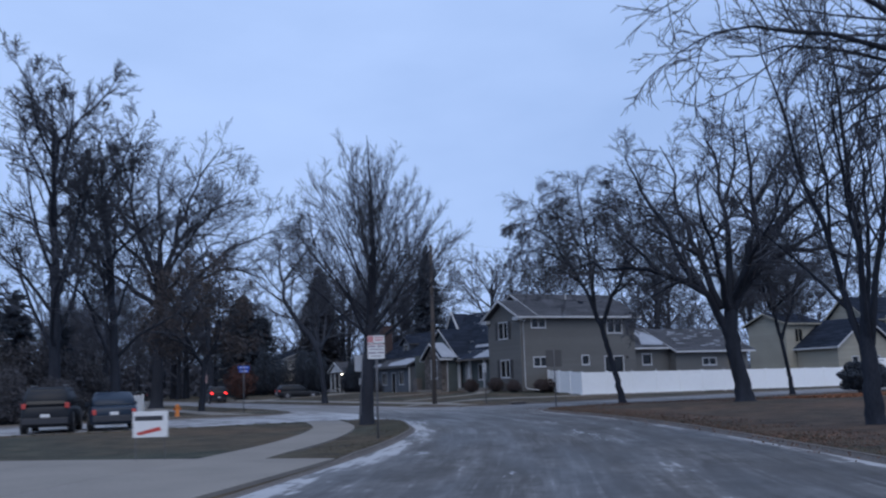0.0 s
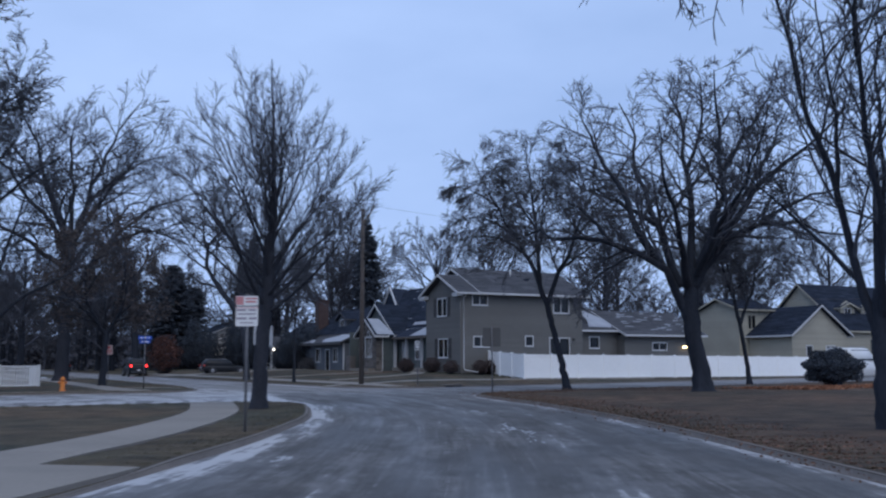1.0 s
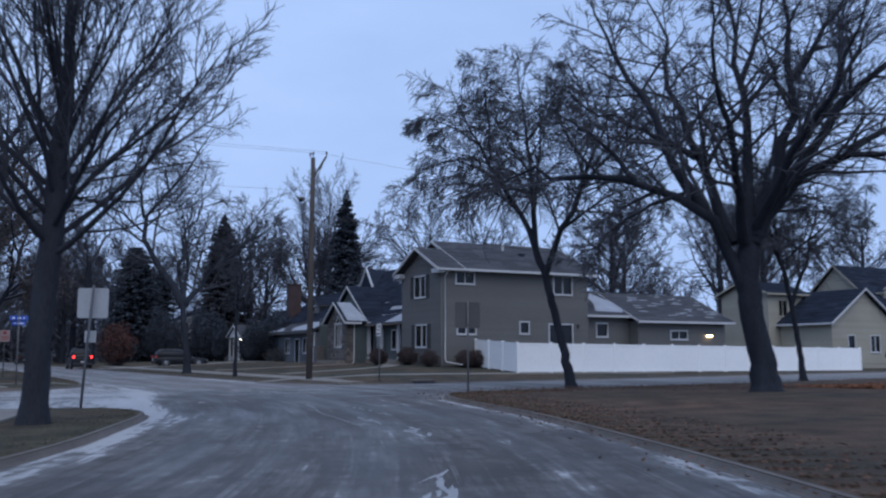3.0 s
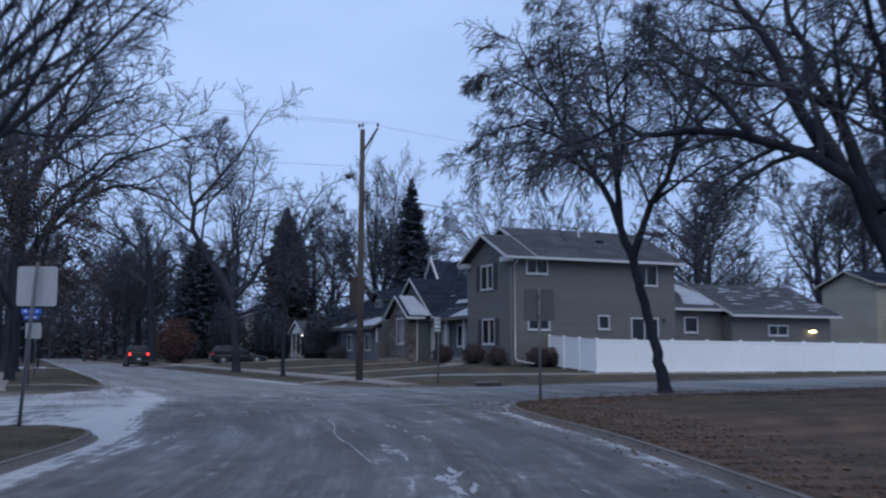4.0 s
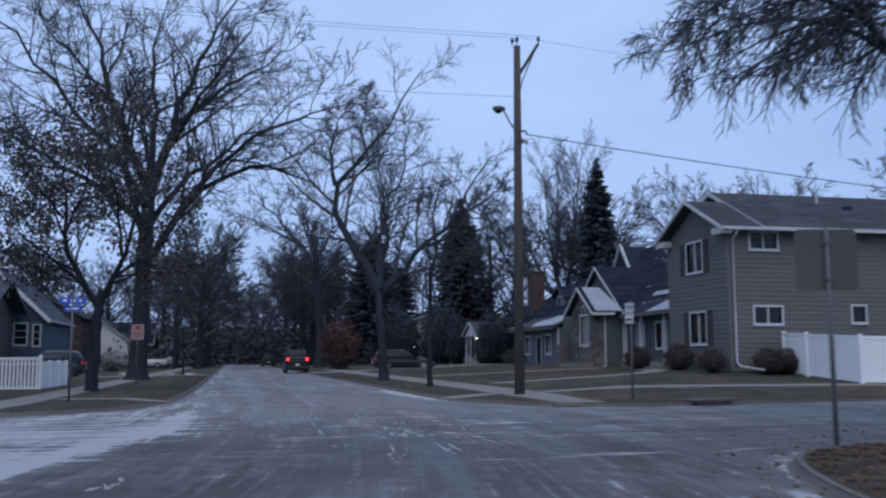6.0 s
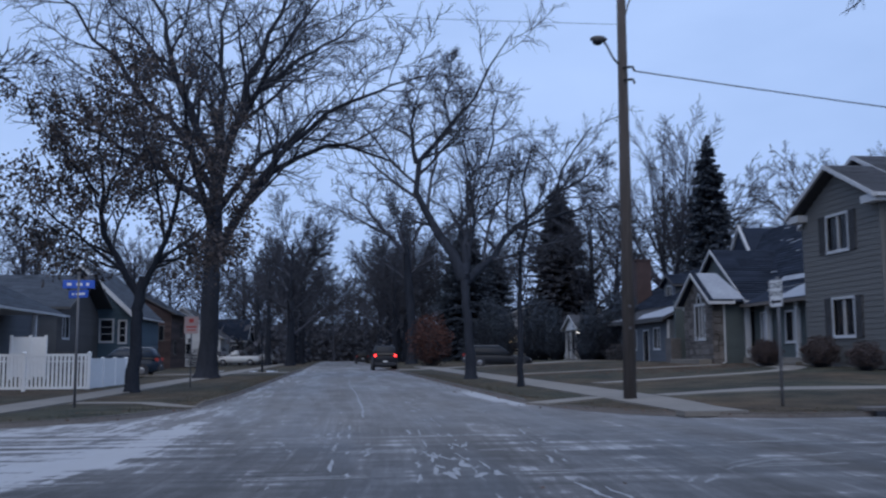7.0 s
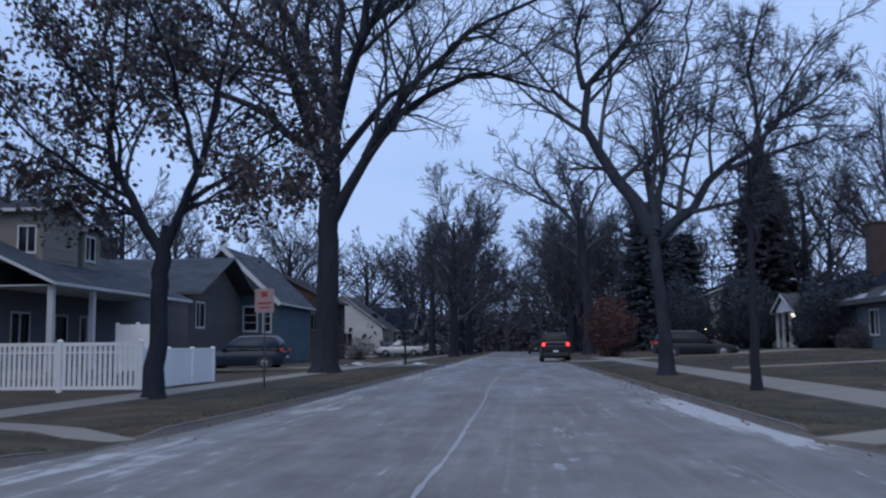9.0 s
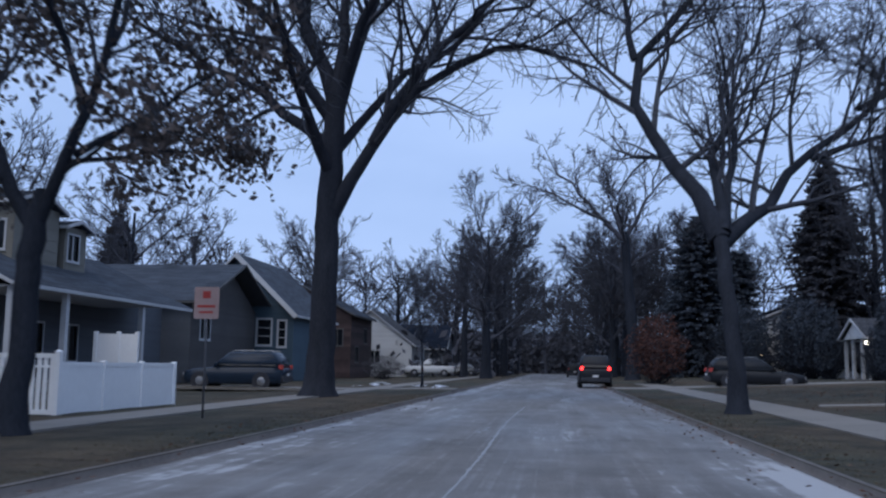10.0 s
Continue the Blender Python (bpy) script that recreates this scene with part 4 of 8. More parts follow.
# the broad old oak: a leaning trunk that forks into a long level limb and a crown of winding boughs
oak = bare_tree(23, [((0, 0, -0.2), 0.50), ((-0.05, 0, 0.7), 0.38), ((-0.3, 0.0, 2.0), 0.34), ((-0.45, 0.05, 3.4), 0.37), ((-0.35, 0.1, 4.4), 0.30), ((-0.2, 0.1, 5.2), 0.16)], [],
                stems=[([(-0.6, 0, 3.3), (-1.3, -0.3, 5.0), (-2.2, -0.6, 5.9), (-3.6, -0.6, 6.5), (-5.6, -0.2, 6.6), (-7.4, 0.4, 7.0), (-9.0, 0.9, 7.0)], 0.20),
                       ([(-1.6, -0.4, 5.4), (-2.5, -0.8, 6.8), (-3.1, -0.6, 8.6), (-4.2, -0.4, 10.6), (-5.2, -0.2, 12.6)], 0.19),
                       ([(-0.8, 0.1, 4.4), (-1.6, 0.4, 6.6), (-2.3, 0.8, 8.6), (-2.8, 1.4, 10.8), (-3.4, 1.6, 13.2)], 0.20),
                       ([(-0.4, 0.1, 4.6), (-0.3, 0.5, 6.8), (-0.2, 0.8, 8.8), (-0.6, 1.0, 11.2), (-1.0, 1.2, 14.0)], 0.21),
                       ([(-0.1, 0.0, 4.6), (0.5, 0.1, 6.2), (1.1, 0.2, 8.0), (1.2, 0.3, 10.6), (0.9, 0.2, 14.0)], 0.22),
                       ([(0.2, 0, 5.4), (1.5, -0.2, 7.0), (2.6, -0.5, 8.8), (4.6, -0.8, 10.0), (6.4, -0.9, 11.8)], 0.19),
                       ([(-0.2, 0, 4.4), (0.7, 0.2, 5.9), (2.0, 0.6, 7.0), (3.9, 0.8, 7.3), (5.4, 1.0, 6.7), (6.6, 1.1, 6.4)], 0.20),
                       ([(2.6, 0.6, 7.1), (4.2, 1.6, 8.2), (6.0, 2.2, 8.8), (7.6, 2.6, 8.6)], 0.11),
                       ([(0.8, 0.2, 6.8), (2.2, 1.4, 8.8), (3.4, 2.6, 11.0), (4.2, 3.2, 13.0)], 0.14),
                       ([(-0.3, 0.3, 4.8), (0.3, 2.2, 6.4), (0.8, 4.4, 8.4), (1.0, 6.0, 10.8)], 0.17),
                       ([(-0.5, -0.2, 4.4), (-0.6, -2.0, 6.2), (-1.0, -3.8, 8.2), (-1.2, -5.2, 10.6)], 0.17),
                       ([(-0.1, -0.2, 4.9), (1.0, -1.8, 6.8), (2.2, -3.4, 8.6), (3.0, -4.4, 10.8)], 0.15),
                       ([(-1.8, 0.4, 7.2), (-3.4, 1.6, 8.4), (-5.2, 2.2, 9.4), (-6.6, 2.4, 10.4)], 0.12),
                       ([(1.15, 0.3, 9.4), (2.4, 0.2, 11.4), (3.6, 0.2, 13.4)], 0.11), ([(-0.4, 0.9, 9.6), (0.4, 1.2, 11.8), (0.2, 1.2, 14.4)], 0.10),
                       ([(-2.2, -0.5, 5.9), (-3.4, -1.6, 5.4), (-4.6, -2.4, 4.4), (-5.4, -2.6, 3.6)], 0.08), ([(-3.6, -0.9, 6.3), (-4.6, -1.0, 7.6), (-6.0, -1.0, 8.6)], 0.10)],
                per=(13, 9, 5), ratio=(0.38, 0.46, 0.48), angle=(50, 46, 42), lift=(0.03, 0.0, -0.02), wander=0.12, twig_r=0.0115, thick=1.1)
plant("oak_tree", oak, (6.4, -21.2, 0.18), -45, 1.0, "broad old bare oak with winding limbs on the lawn")
# the leaning tree with hanging twigs
leaner = bare_tree(37, [((0, 0, -0.15), 0.22), ((-0.2, 0.0, 1.0), 0.162), ((-0.42, 0.0, 2.0), 0.15), ((-0.85, 0.0, 3.8), 0.142), ((-1.2, 0.05, 4.9), 0.135), ((-1.4, 0.05, 5.6), 0.09)], [],
                   stems=[([(-1.3, 0, 5.2), (-1.85, 0.1, 6.5), (-2.4, 0.1, 7.6), (-3.2, 0.0, 9.0), (-4.0, -0.1, 10.4), (-4.7, -0.2, 11.8)], 0.12),
                          ([(-1.3, 0.05, 5.2), (-1.4, 0.3, 7.2), (-1.5, 0.5, 8.8), (-1.8, 0.6, 10.6), (-2.0, 0.6, 13.2)], 0.12),
                          ([(-0.9, 0, 4.2), (-0.3, -0.2, 5.8), (0.3, -0.4, 6.9), (0.9, -0.5, 8.4), (1.5, -0.6, 10.2), (1.9, -0.6, 12.4)], 0.125),
                          ([(-1.9, 0.1, 6.6), (-2.9, -0.3, 7.5), (-4.3, -0.6, 7.8), (-6.2, -0.9, 7.2)], 0.07),
                          ([(-2.4, 0.1, 7.6), (-3.6, 0.6, 8.6), (-5.0, 1.0, 9.0), (-6.1, 1.2, 8.6)], 0.07),
                          ([(-1.4, 0.3, 7.0), (-2.2, 1.8, 8.4), (-3.0, 3.2, 9.4), (-3.6, 4.2, 9.6)], 0.075),
                          ([(-1.4, 0.2, 6.6), (-0.9, -1.6, 8.0), (-0.8, -3.0, 9.4), (-0.8, -4.2, 10.2)], 0.08),
                          ([(-0.3, -0.2, 5.8), (0.9, 0.6, 6.9), (2.4, 1.0, 7.6), (3.6, 1.2, 7.2)], 0.07),
                          ([(0.6, -0.4, 7.5), (1.9, -1.2, 8.8), (3.2, -1.6, 9.6), (4.2, -1.8, 9.4)], 0.07),
                          ([(0.3, -0.4, 6.9), (0.5, 1.4, 8.6), (0.8, 2.8, 10.4), (1.0, 3.6, 11.6)], 0.075),
                          ([(-1.7, 0.5, 9.4), (-0.7, 0.9, 10.8), (0.2, 1.0, 12.4)], 0.06), ([(-3.0, 0, 8.7), (-2.9, -1.2, 10.4), (-3.2, -1.8, 12.2)], 0.06),
                          ([(-3.4, 0, 9.3), (-4.8, -0.6, 10.2), (-6.0, -0.9, 10.2)], 0.05), ([(-1.5, 0.4, 8.2), (-2.6, 0.7, 9.8), (-3.2, 0.9, 11.8)], 0.06)],
                   per=(17, 12, 5), ratio=(0.41, 0.52, 0.54), angle=(52, 44, 36), lift=(-0.08, -0.18, -0.26), wander=0.10, twig_r=0.0095, thick=1.1)
plant("leaning_tree", leaner, (5.75, -12.4, 0.10), -39, 1.0, "leaning bare tree with fine hanging twigs beside the side street")
# upright many-stemmed street tree
upright = bare_tree(41, [((0, 0, -0.15), 0.25), ((-0.03, 0, 1.0), 0.20), ((-0.05, 0, 1.9), 0.19), ((-0.05, 0.0, 2.6), 0.10)], [],
                    stems=[([(-0.05, 0, 1.6), (-0.4, 0.1, 2.9), (-0.7, 0.1, 4.6), (-1.15, 0, 6.2), (-1.6, -0.1, 8.2), (-2.1, -0.2, 10.4)], 0.105), ([(-0.05, 0, 2.0), (0, 0.2, 4.6), (-0.15, 0.4, 7.0), (-0.2, 0.5, 9.2), (-0.3, 0.6, 11.4)], 0.10),
                           ([(0.05, 0, 1.9), (0.4, -0.1, 3.9), (0.8, -0.2, 6.2), (1.1, -0.3, 8.5), (1.3, -0.3, 10.8)], 0.10), ([(-0.4, 0.1, 2.8), (-1.3, 0.2, 3.9), (-2.1, 0.3, 4.7), (-3.0, 0.4, 5.8)], 0.055),
                           ([(0, 0.1, 2.2), (0.2, 0.9, 4.4), (0.3, 1.6, 7.0), (0.4, 2.0, 9.6)], 0.085), ([(0, -0.1, 2.1), (-0.1, -0.9, 4.2), (-0.3, -1.5, 6.6), (-0.4, -1.9, 9.0)], 0.085),
                           ([(-0.7, 0.1, 4.6), (-0.6, 0.4, 6.4), (-0.9, 0.6, 8.2), (-1.0, 0.7, 10.0)], 0.055), ([(0.5, -0.1, 4.6), (1.4, -0.2, 6.0), (2.2, -0.3, 7.8), (2.6, -0.3, 9.4)], 0.055)],
                    per=(12, 8, 4), ratio=(0.30, 0.44, 0.46), angle=(36, 38, 38), lift=(0.05, 0.03, 0.0), wander=0.07, twig_r=0.0085)
plant("street_tree", upright, (-6.4, -39.4, 0.14), -49, 1.0, "tall bare street tree of several slim upright stems behind the kerb")
plant("street_tree", leaner, (19.6, -11.2, 0.16), 12, 0.8, "small dark bare tree leaning near the side street kerb")
# the great tree of the main street
elm = bare_tree(53, [((0, 0, -0.2), 0.62), ((0.05, 0, 1.0), 0.47), ((0.12, 0, 4.4), 0.41), ((0.2, 0, 7.6), 0.40), ((0.3, 0.0, 10.2), 0.33), ((0.35, 0, 10.9), 0.12)], [],
                stems=[([(0.25, 0, 5.9), (1.05, 0, 7.3), (1.9, 0.1, 9.0), (3.6, 0.2, 10.7), (6.0, 0.3, 11.8), (8.2, 0.3, 11.5), (10.2, 0.2, 10.0)], 0.22),
                       ([(1.6, 0.0, 8.4), (2.6, -0.2, 10.4), (4.4, -0.5, 12.3), (7.6, -0.6, 14.2), (11.6, -0.4, 15.6)], 0.17),
                       ([(0.3, 0.2, 8.2), (1.4, 1.6, 10.4), (3.4, 3.0, 12.6), (6.6, 4.6, 15.0), (9.6, 5.2, 17.6)], 0.16),
                       ([(0.3, 0, 9.8), (-0.6, -0.2, 12.4), (-1.6, -0.4, 15.0), (-2.6, -0.5, 18.0), (-3.9, -0.4, 21.5)], 0.24),
                       ([(0.35, 0, 9.6), (1.0, 0.2, 12.4), (2.0, 0.5, 15.6), (3.4, 0.6, 19.0), (5.0, 0.6, 22.4)], 0.24),
                       ([(0.2, 0, 8.2), (-1.2, 0.3, 9.4), (-3.4, 0.6, 11.0), (-6.0, 0.8, 12.2), (-9.2, 0.6, 14.2)], 0.19),
                       ([(0.2, 0, 9.2), (-1.0, -0.8, 11.4), (-3.0, -1.8, 13.8), (-5.6, -2.6, 16.2), (-8.0, -3.0, 19.0)], 0.19),
                       ([(0.2, -0.1, 7.4), (-0.4, -1.8, 9.4), (-0.6, -4.2, 11.8), (-0.4, -7.0, 14.4)], 0.18),
                       ([(0.3, 0.1, 8.8), (0.2, 2.0, 11.6), (-0.6, 4.0, 14.6), (-1.4, 6.4, 18.0)], 0.18),
                       ([(0.3, 0.1, 10.0), (0.4, 0.8, 13.0), (0.2, 1.4, 17.0), (0.6, 2.2, 22.0)], 0.19),
                       ([(0.5, 0, 10.4), (1.8, -1.4, 13.0), (3.8, -2.8, 16.2), (6.0, -3.4, 19.2)], 0.17),
                       ([(-1.0, -0.2, 13.4), (-2.6, 0.8, 16.0), (-5.0, 1.4, 18.6), (-6.6, 1.6, 21.0)], 0.12),
                       ([(1.4, 0.4, 13.6), (3.4, 1.2, 15.8), (6.4, 1.6, 18.0), (8.6, 1.6, 19.8)], 0.13)],
                per=(14, 11, 5), ratio=(0.42, 0.44, 0.44), angle=(46, 42, 40), lift=(0.05, 0.03, 0.0), wander=0.14, bark=BARK_GREY, twig_r=0.014, thick=1.25)
plant("great_elm", elm, (-13.16, 28.07, 0.03), 0, 1.04, "great bare elm with a limb arching over the street")
# the oak that keeps its brown leaves
leafy = bare_tree(61, [((0, 0, -0.15), 0.25), ((0.05, 0, 1.2), 0.185), ((0.15, 0, 3.0), 0.175), ((0.2, 0.0, 3.6), 0.08)], [],
                  stems=[([(0.15, 0, 3.0), (-0.6, 0, 4.1), (-1.1, 0.1, 5.4), (-1.3, 0.2, 7.4), (-1.2, 0.2, 10.0)], 0.13),
                         ([(0.15, 0, 3.0), (0.7, -0.1, 4.1), (1.1, -0.2, 5.4), (1.6, -0.3, 7.4), (2.0, -0.2, 9.8)], 0.12),
                         ([(-0.3, 0, 3.7), (-1.4, -0.6, 4.6), (-2.6, -1.0, 5.6), (-3.6, -1.2, 7.0)], 0.07),
                         ([(0.7, 0, 4.1), (1.6, 0.7, 4.9), (2.6, 1.0, 5.8), (3.4, 1.2, 6.9)], 0.07),
                         ([(-0.8, 0, 4.6), (-1.4, 1.2, 5.8), (-2.2, 2.2, 7.6), (-2.6, 2.6, 9.0)], 0.07),
                         ([(0.9, 0, 4.8), (0.9, -1.4, 6.2), (0.6, -2.6, 7.8), (0.5, -3.0, 9.2)], 0.07),
                         ([(-1.1, 0, 5.6), (-0.4, -1.0, 7.0), (0.2, -1.6, 8.8), (0.4, -1.6, 10.4)], 0.06),
                         ([(1.2, 0, 5.8), (1.0, 1.2, 7.4), (0.4, 2.0, 9.0), (0.0, 2.2, 10.4)], 0.06),
                         ([(-1.2, 0, 6.2), (-2.4, -0.6, 7.6), (-3.4, -0.8, 9.2)], 0.05),
                         ([(1.5, 0, 6.6), (2.6, -0.6, 7.6), (3.4, -0.8, 8.8)], 0.05),
                         ([(0.5, 0, 3.8), (1.8, -0.8, 4.3), (3.3, -1.2, 4.7)], 0.05), ([(-0.4, 0, 3.8), (-1.6, 0.9, 4.2), (-3.2, 1.2, 4.7)], 0.05),
                         ([(0.6, 0, 4.0), (1.6, 1.6, 4.5), (2.6, 2.8, 4.9)], 0.05), ([(-0.6, 0, 4.2), (-2.2, -0.6, 4.9), (-3.8, -0.8, 5.6)], 0.05)],
                  per=(8, 6, 4), ratio=(0.34, 0.46, 0.46), angle=(52, 46, 46), lift=(0.02, 0.0, -0.03), wander=0.14, leaves=16000, leaf=0.070)
plant("leafy_oak", leafy, (-12.98, 9.5, 0.06), 0, 1.0, "young oak with brown dead leaves on the verge beside the pavement")
# the forked tree over the verge: one stem bent, one leaning far out
bent = bare_tree(71, [((0, 0, -0.15), 0.30), ((0.0, 0.1, 1.2), 0.21), ((-0.08, 0.8, 3.2), 0.19), ((-0.1, 1.6, 4.8), 0.19), ((-0.1, 1.9, 5.3), 0.10)], [],
                 stems=[([(-0.1, 1.5, 4.5), (-0.6, 3.0, 6.4), (-1.5, 4.6, 8.4), (-2.0, 5.8, 10.2), (-1.9, 6.0, 11.2), (-0.8, 6.4, 12.2), (0.8, 6.8, 14.0), (2.2, 7.0, 16.4), (3.0, 7.0, 18.0)], 0.19),
                        ([(-0.1, 1.5, 4.4), (1.0, 3.6, 5.4), (2.4, 5.2, 6.6), (4.2, 6.0, 8.4), (6.2, 6.2, 10.6), (7.4, 6.4, 13.2)], 0.17),
                        ([(0, 1.5, 4.7), (0.1, 3.0, 6.4), (0.3, 4.4, 8.2), (0.9, 5.0, 10.0), (2.0, 5.6, 12.4), (2.8, 6.0, 14.4)], 0.13),
                        ([(0.05, 1.6, 4.7), (0.6, 3.4, 6.8), (0.8, 4.6, 9.0), (0.6, 5.2, 11.6), (0.2, 5.6, 13.8)], 0.10),
                        ([(-1.95, 5.9, 11.0), (-2.2, 6.2, 12.4), (-2.0, 6.6, 14.4), (-1.2, 6.8, 16.0)], 0.09),
                        ([(3.4, 5.6, 7.6), (5.2, 5.8, 8.2), (7.0, 6.2, 8.8), (8.8, 6.6, 9.0)], 0.08),
                        ([(0.0, 6.6, 13.0), (-0.4, 6.9, 14.8), (0.2, 7.2, 17.0)], 0.06),
                        ([(5.0, 6.1, 9.3), (6.8, 6.6, 10.2), (8.8, 7.0, 11.8)], 0.07)],
                 per=(16, 12, 4), ratio=(0.38, 0.44, 0.42), angle=(46, 42, 40), lift=(0.06, 0.04, 0.0), wander=0.14, twig_r=0.012, thick=1.55)
plant("forked_tree", bent, (-0.8, 20.0, 0.12), 0, 0.97, "bare forked tree with a bent stem on the verge")
thin = bare_tree(83, [((0, 0, -0.1), 0.115), ((0, 0, 2), 0.082), ((0.05, 0.1, 4.2), 0.068), ((0.35, 0.2, 5.6), 0.05), ((0.2, 0.4, 6.8), 0.04), ((0.6, 0.5, 8.2), 0.015)], ring_limbs(rng, 9, (0.30, 0.9), 30, 2.3, 0.04, 0.04), per=(7, 6, 4), wander=0.12)
plant("young_tree", thin, (-0.56, 10.0, 0.10), 0, 1.0, "slender young bare tree on the verge")
plant("young_tree", thin, (-11.3, 40.0, 0.06), 130, 0.62, "slender young bare tree on the verge")
# trees that stand farther off
far_elm = bare_tree(54, [((0, 0, -0.2), 0.62), ((0.05, 0, 4.0), 0.46), ((0.1, 0, 7.0), 0.40), ((0.4, 0.0, 15.0), 0.10)], ring_limbs(rng, 11, (0.38, 0.95), 42, 10.0, 0.20, 0.03), per=(9, 7, 4), ratio=(0.42, 0.46, 0.50), angle=(38, 36, 34), lift=(0.05, 0.03, 0.0), wander=0.08, twig_r=0.020, far=True)
spreading = bare_tree(56, [((0, 0, -0.2), 0.60), ((0.1, 0, 3.0), 0.46), ((-0.3, 0, 8.0), 0.40), ((-0.5, 0, 11.6), 0.34), ((-0.5, 0, 12.2), 0.15)], [],
                      stems=[([(-0.5, 0, 11.2), (-2.4, 0, 13.6), (-5.6, 0.4, 16.6), (-7.6, 0.6, 19.6)], 0.24), ([(-1.6, 0, 12.8), (-4.2, -0.4, 14.0), (-8.4, -0.8, 16.2), (-11.0, -1, 15.6)], 0.17),
                             ([(-0.5, 0, 11.4), (0.6, 0.2, 13.4), (2.0, 0.4, 16.4), (3.2, 0.4, 20.0)], 0.20), ([(-0.5, 0, 11.2), (-1.0, 2.0, 13.6), (-1.4, 4.4, 17.0)], 0.18), ([(-0.5, 0, 11.0), (-1.0, -2.2, 13.2), (-2.4, -4.4, 16.4)], 0.18),
                             ([(-0.4, 0, 9.0), (1.4, 0, 10.4), (3.8, 0, 11.6), (6.0, 0, 11.8)], 0.14), ([(-0.3, 0, 8.4), (-2.4, 0.4, 10.2), (-5.4, 0.4, 11.2)], 0.12), ([(-0.6, 0, 11.6), (-1.8, 0.6, 15.0), (-2.6, 0.8, 19.4)], 0.16)],
                      per=(10, 8, 4), ratio=(0.38, 0.44, 0.46), angle=(44, 42, 42), lift=(0.04, 0.02, 0.0), wander=0.13, twig_r=0.022, far=True)
plant("street_tree", spreading, (0.9, 74, 0.12), 0, 1.0, "tall bare street tree with limbs spreading over the street")
round_tree = bare_tree(97, [((0, 0, -0.2), 0.40), ((0, 0, 2.5), 0.32), ((0, 0, 5.5), 0.24), ((0.1, 0, 11), 0.08)], ring_limbs(rng, 12, (0.25, 0.92), 48, 7.0, 0.14, 0.045), per=(9, 7, 4), ratio=(0.44, 0.46, 0.50), angle=(38, 36, 34), wander=0.08, twig_r=0.018, far=True)
dense = bare_tree(98, [((0, 0, -0.2), 0.42), ((0, 0, 2.5), 0.34), ((0, 0, 5.5), 0.25), ((0.1, 0, 11), 0.08)], ring_limbs(rng, 13, (0.25, 0.92), 50, 7.0, 0.14, 0.045), per=(11, 9, 4), ratio=(0.46, 0.44, 0.5), angle=(40, 38, 36), wander=0.09, twig_r=0.018, far=True)
plant("street_tree", dense, (-11.6, 84, 0.1), 0, 1.22, "rounded bare street tree on the verge")

# ---- houses ----
def facing(face, plane):
    """How a wall's own metres (along, out, up) lie in the world."""
    return {"-y": lambda s, o, z: (s, plane - o, z), "+y": lambda s, o, z: (s, plane + o, z),
            "-x": lambda s, o, z: (plane - o, s, z), "+x": lambda s, o, z: (plane + o, s, z)}[face]


def block_in(geo, at, s0, s1, o0, o1, z0, z1):
    v = [at(s, o, z) for z in (z0, z1) for s, o in ((s0, o0), (s1, o0), (s1, o1), (s0, o1))]
    geo.add(v, [(0, 3, 2, 1), (4, 5, 6, 7), (0, 1, 5, 4), (1, 2, 6, 5), (2, 3, 7, 6), (3, 0, 4, 7)])


def cut(a, b, holes):
    """What is left of the stretch a to b between holes."""
    left = [(a, b)]
    for h0, h1 in holes:
        nxt = []
        for p, q in left:
            if h1 <= p or h0 >= q:
                nxt.append((p, q))
            else:
                nxt += [(p, h0)] if h0 > p + 1e-3 else []
                nxt += [(h1, q)] if h1 < q - 1e-3 else []
        left = nxt
    return left


def clad_wall(parent, face, plane, s0, s1, z0, z1, holes, material, peak=None, lap=0.19, name="wall"):
    """A wall of lapped boards with openings through it; peak: (along, height) of a gable's top."""
    at, geo, body = facing(face, plane), Geo(), Geo()
    z = z0
    top = peak[1] if peak else z1
    while z < top - 0.02:
        h = min(lap, top - z)
        a, b = s0, s1
        if peak and z + h > z1:
            f = (z + h - z1) / (peak[1] - z1)
            a, b = s0 + (peak[0] - s0) * f, s1 + (peak[0] - s1) * f
            if b - a < 0.05:
                break
        gaps = [(q[0], q[1]) for q in holes if q[2] < z + h - 0.02 and q[3] > z + 0.02]
        for p, q in cut(a, b, gaps):
            geo.add([at(p, 0.024, z), at(q, 0.024, z), at(q, 0.006, z + h), at(p, 0.006, z + h), at(p, -0.02, z), at(q, -0.02, z), at(q, -0.02, z + h), at(p, -0.02, z + h)],
                    [(0, 1, 2, 3), (0, 4, 5, 1), (0, 3, 7, 4), (1, 5, 6, 2)])
        z += h
    zs = sorted({z0 - 0.4, z1, *[min(max(q[2], z0), z1) for q in holes], *[min(max(q[3], z0), z1) for q in holes]})
    for a, b in zip(zs[:-1], zs[1:]):
        if b - a > 1e-3:
            for p, q in cut(s0, s1, [(h[0], h[1]) for h in holes if h[2] < b - 1e-3 and h[3] > a + 1e-3]):
                block_in(body, at, p, q, -0.18, -0.022, a, b)
    if peak:
        v = [at(s0, -0.03, z1), at(s1, -0.03, z1), at(peak[0], -0.03, peak[1]), at(s0, -0.16, z1), at(s1, -0.16, z1), at(peak[0], -0.16, peak[1])]
        body.add(v, [(0, 1, 2), (5, 4, 3), (0, 3, 4, 1), (1, 4, 5, 2), (2, 5, 3, 0)])
    w = wpart(name, body, material, parent)
    b = wpart("siding", geo, material, w)
    b["kind"] = "stuff"
    return w


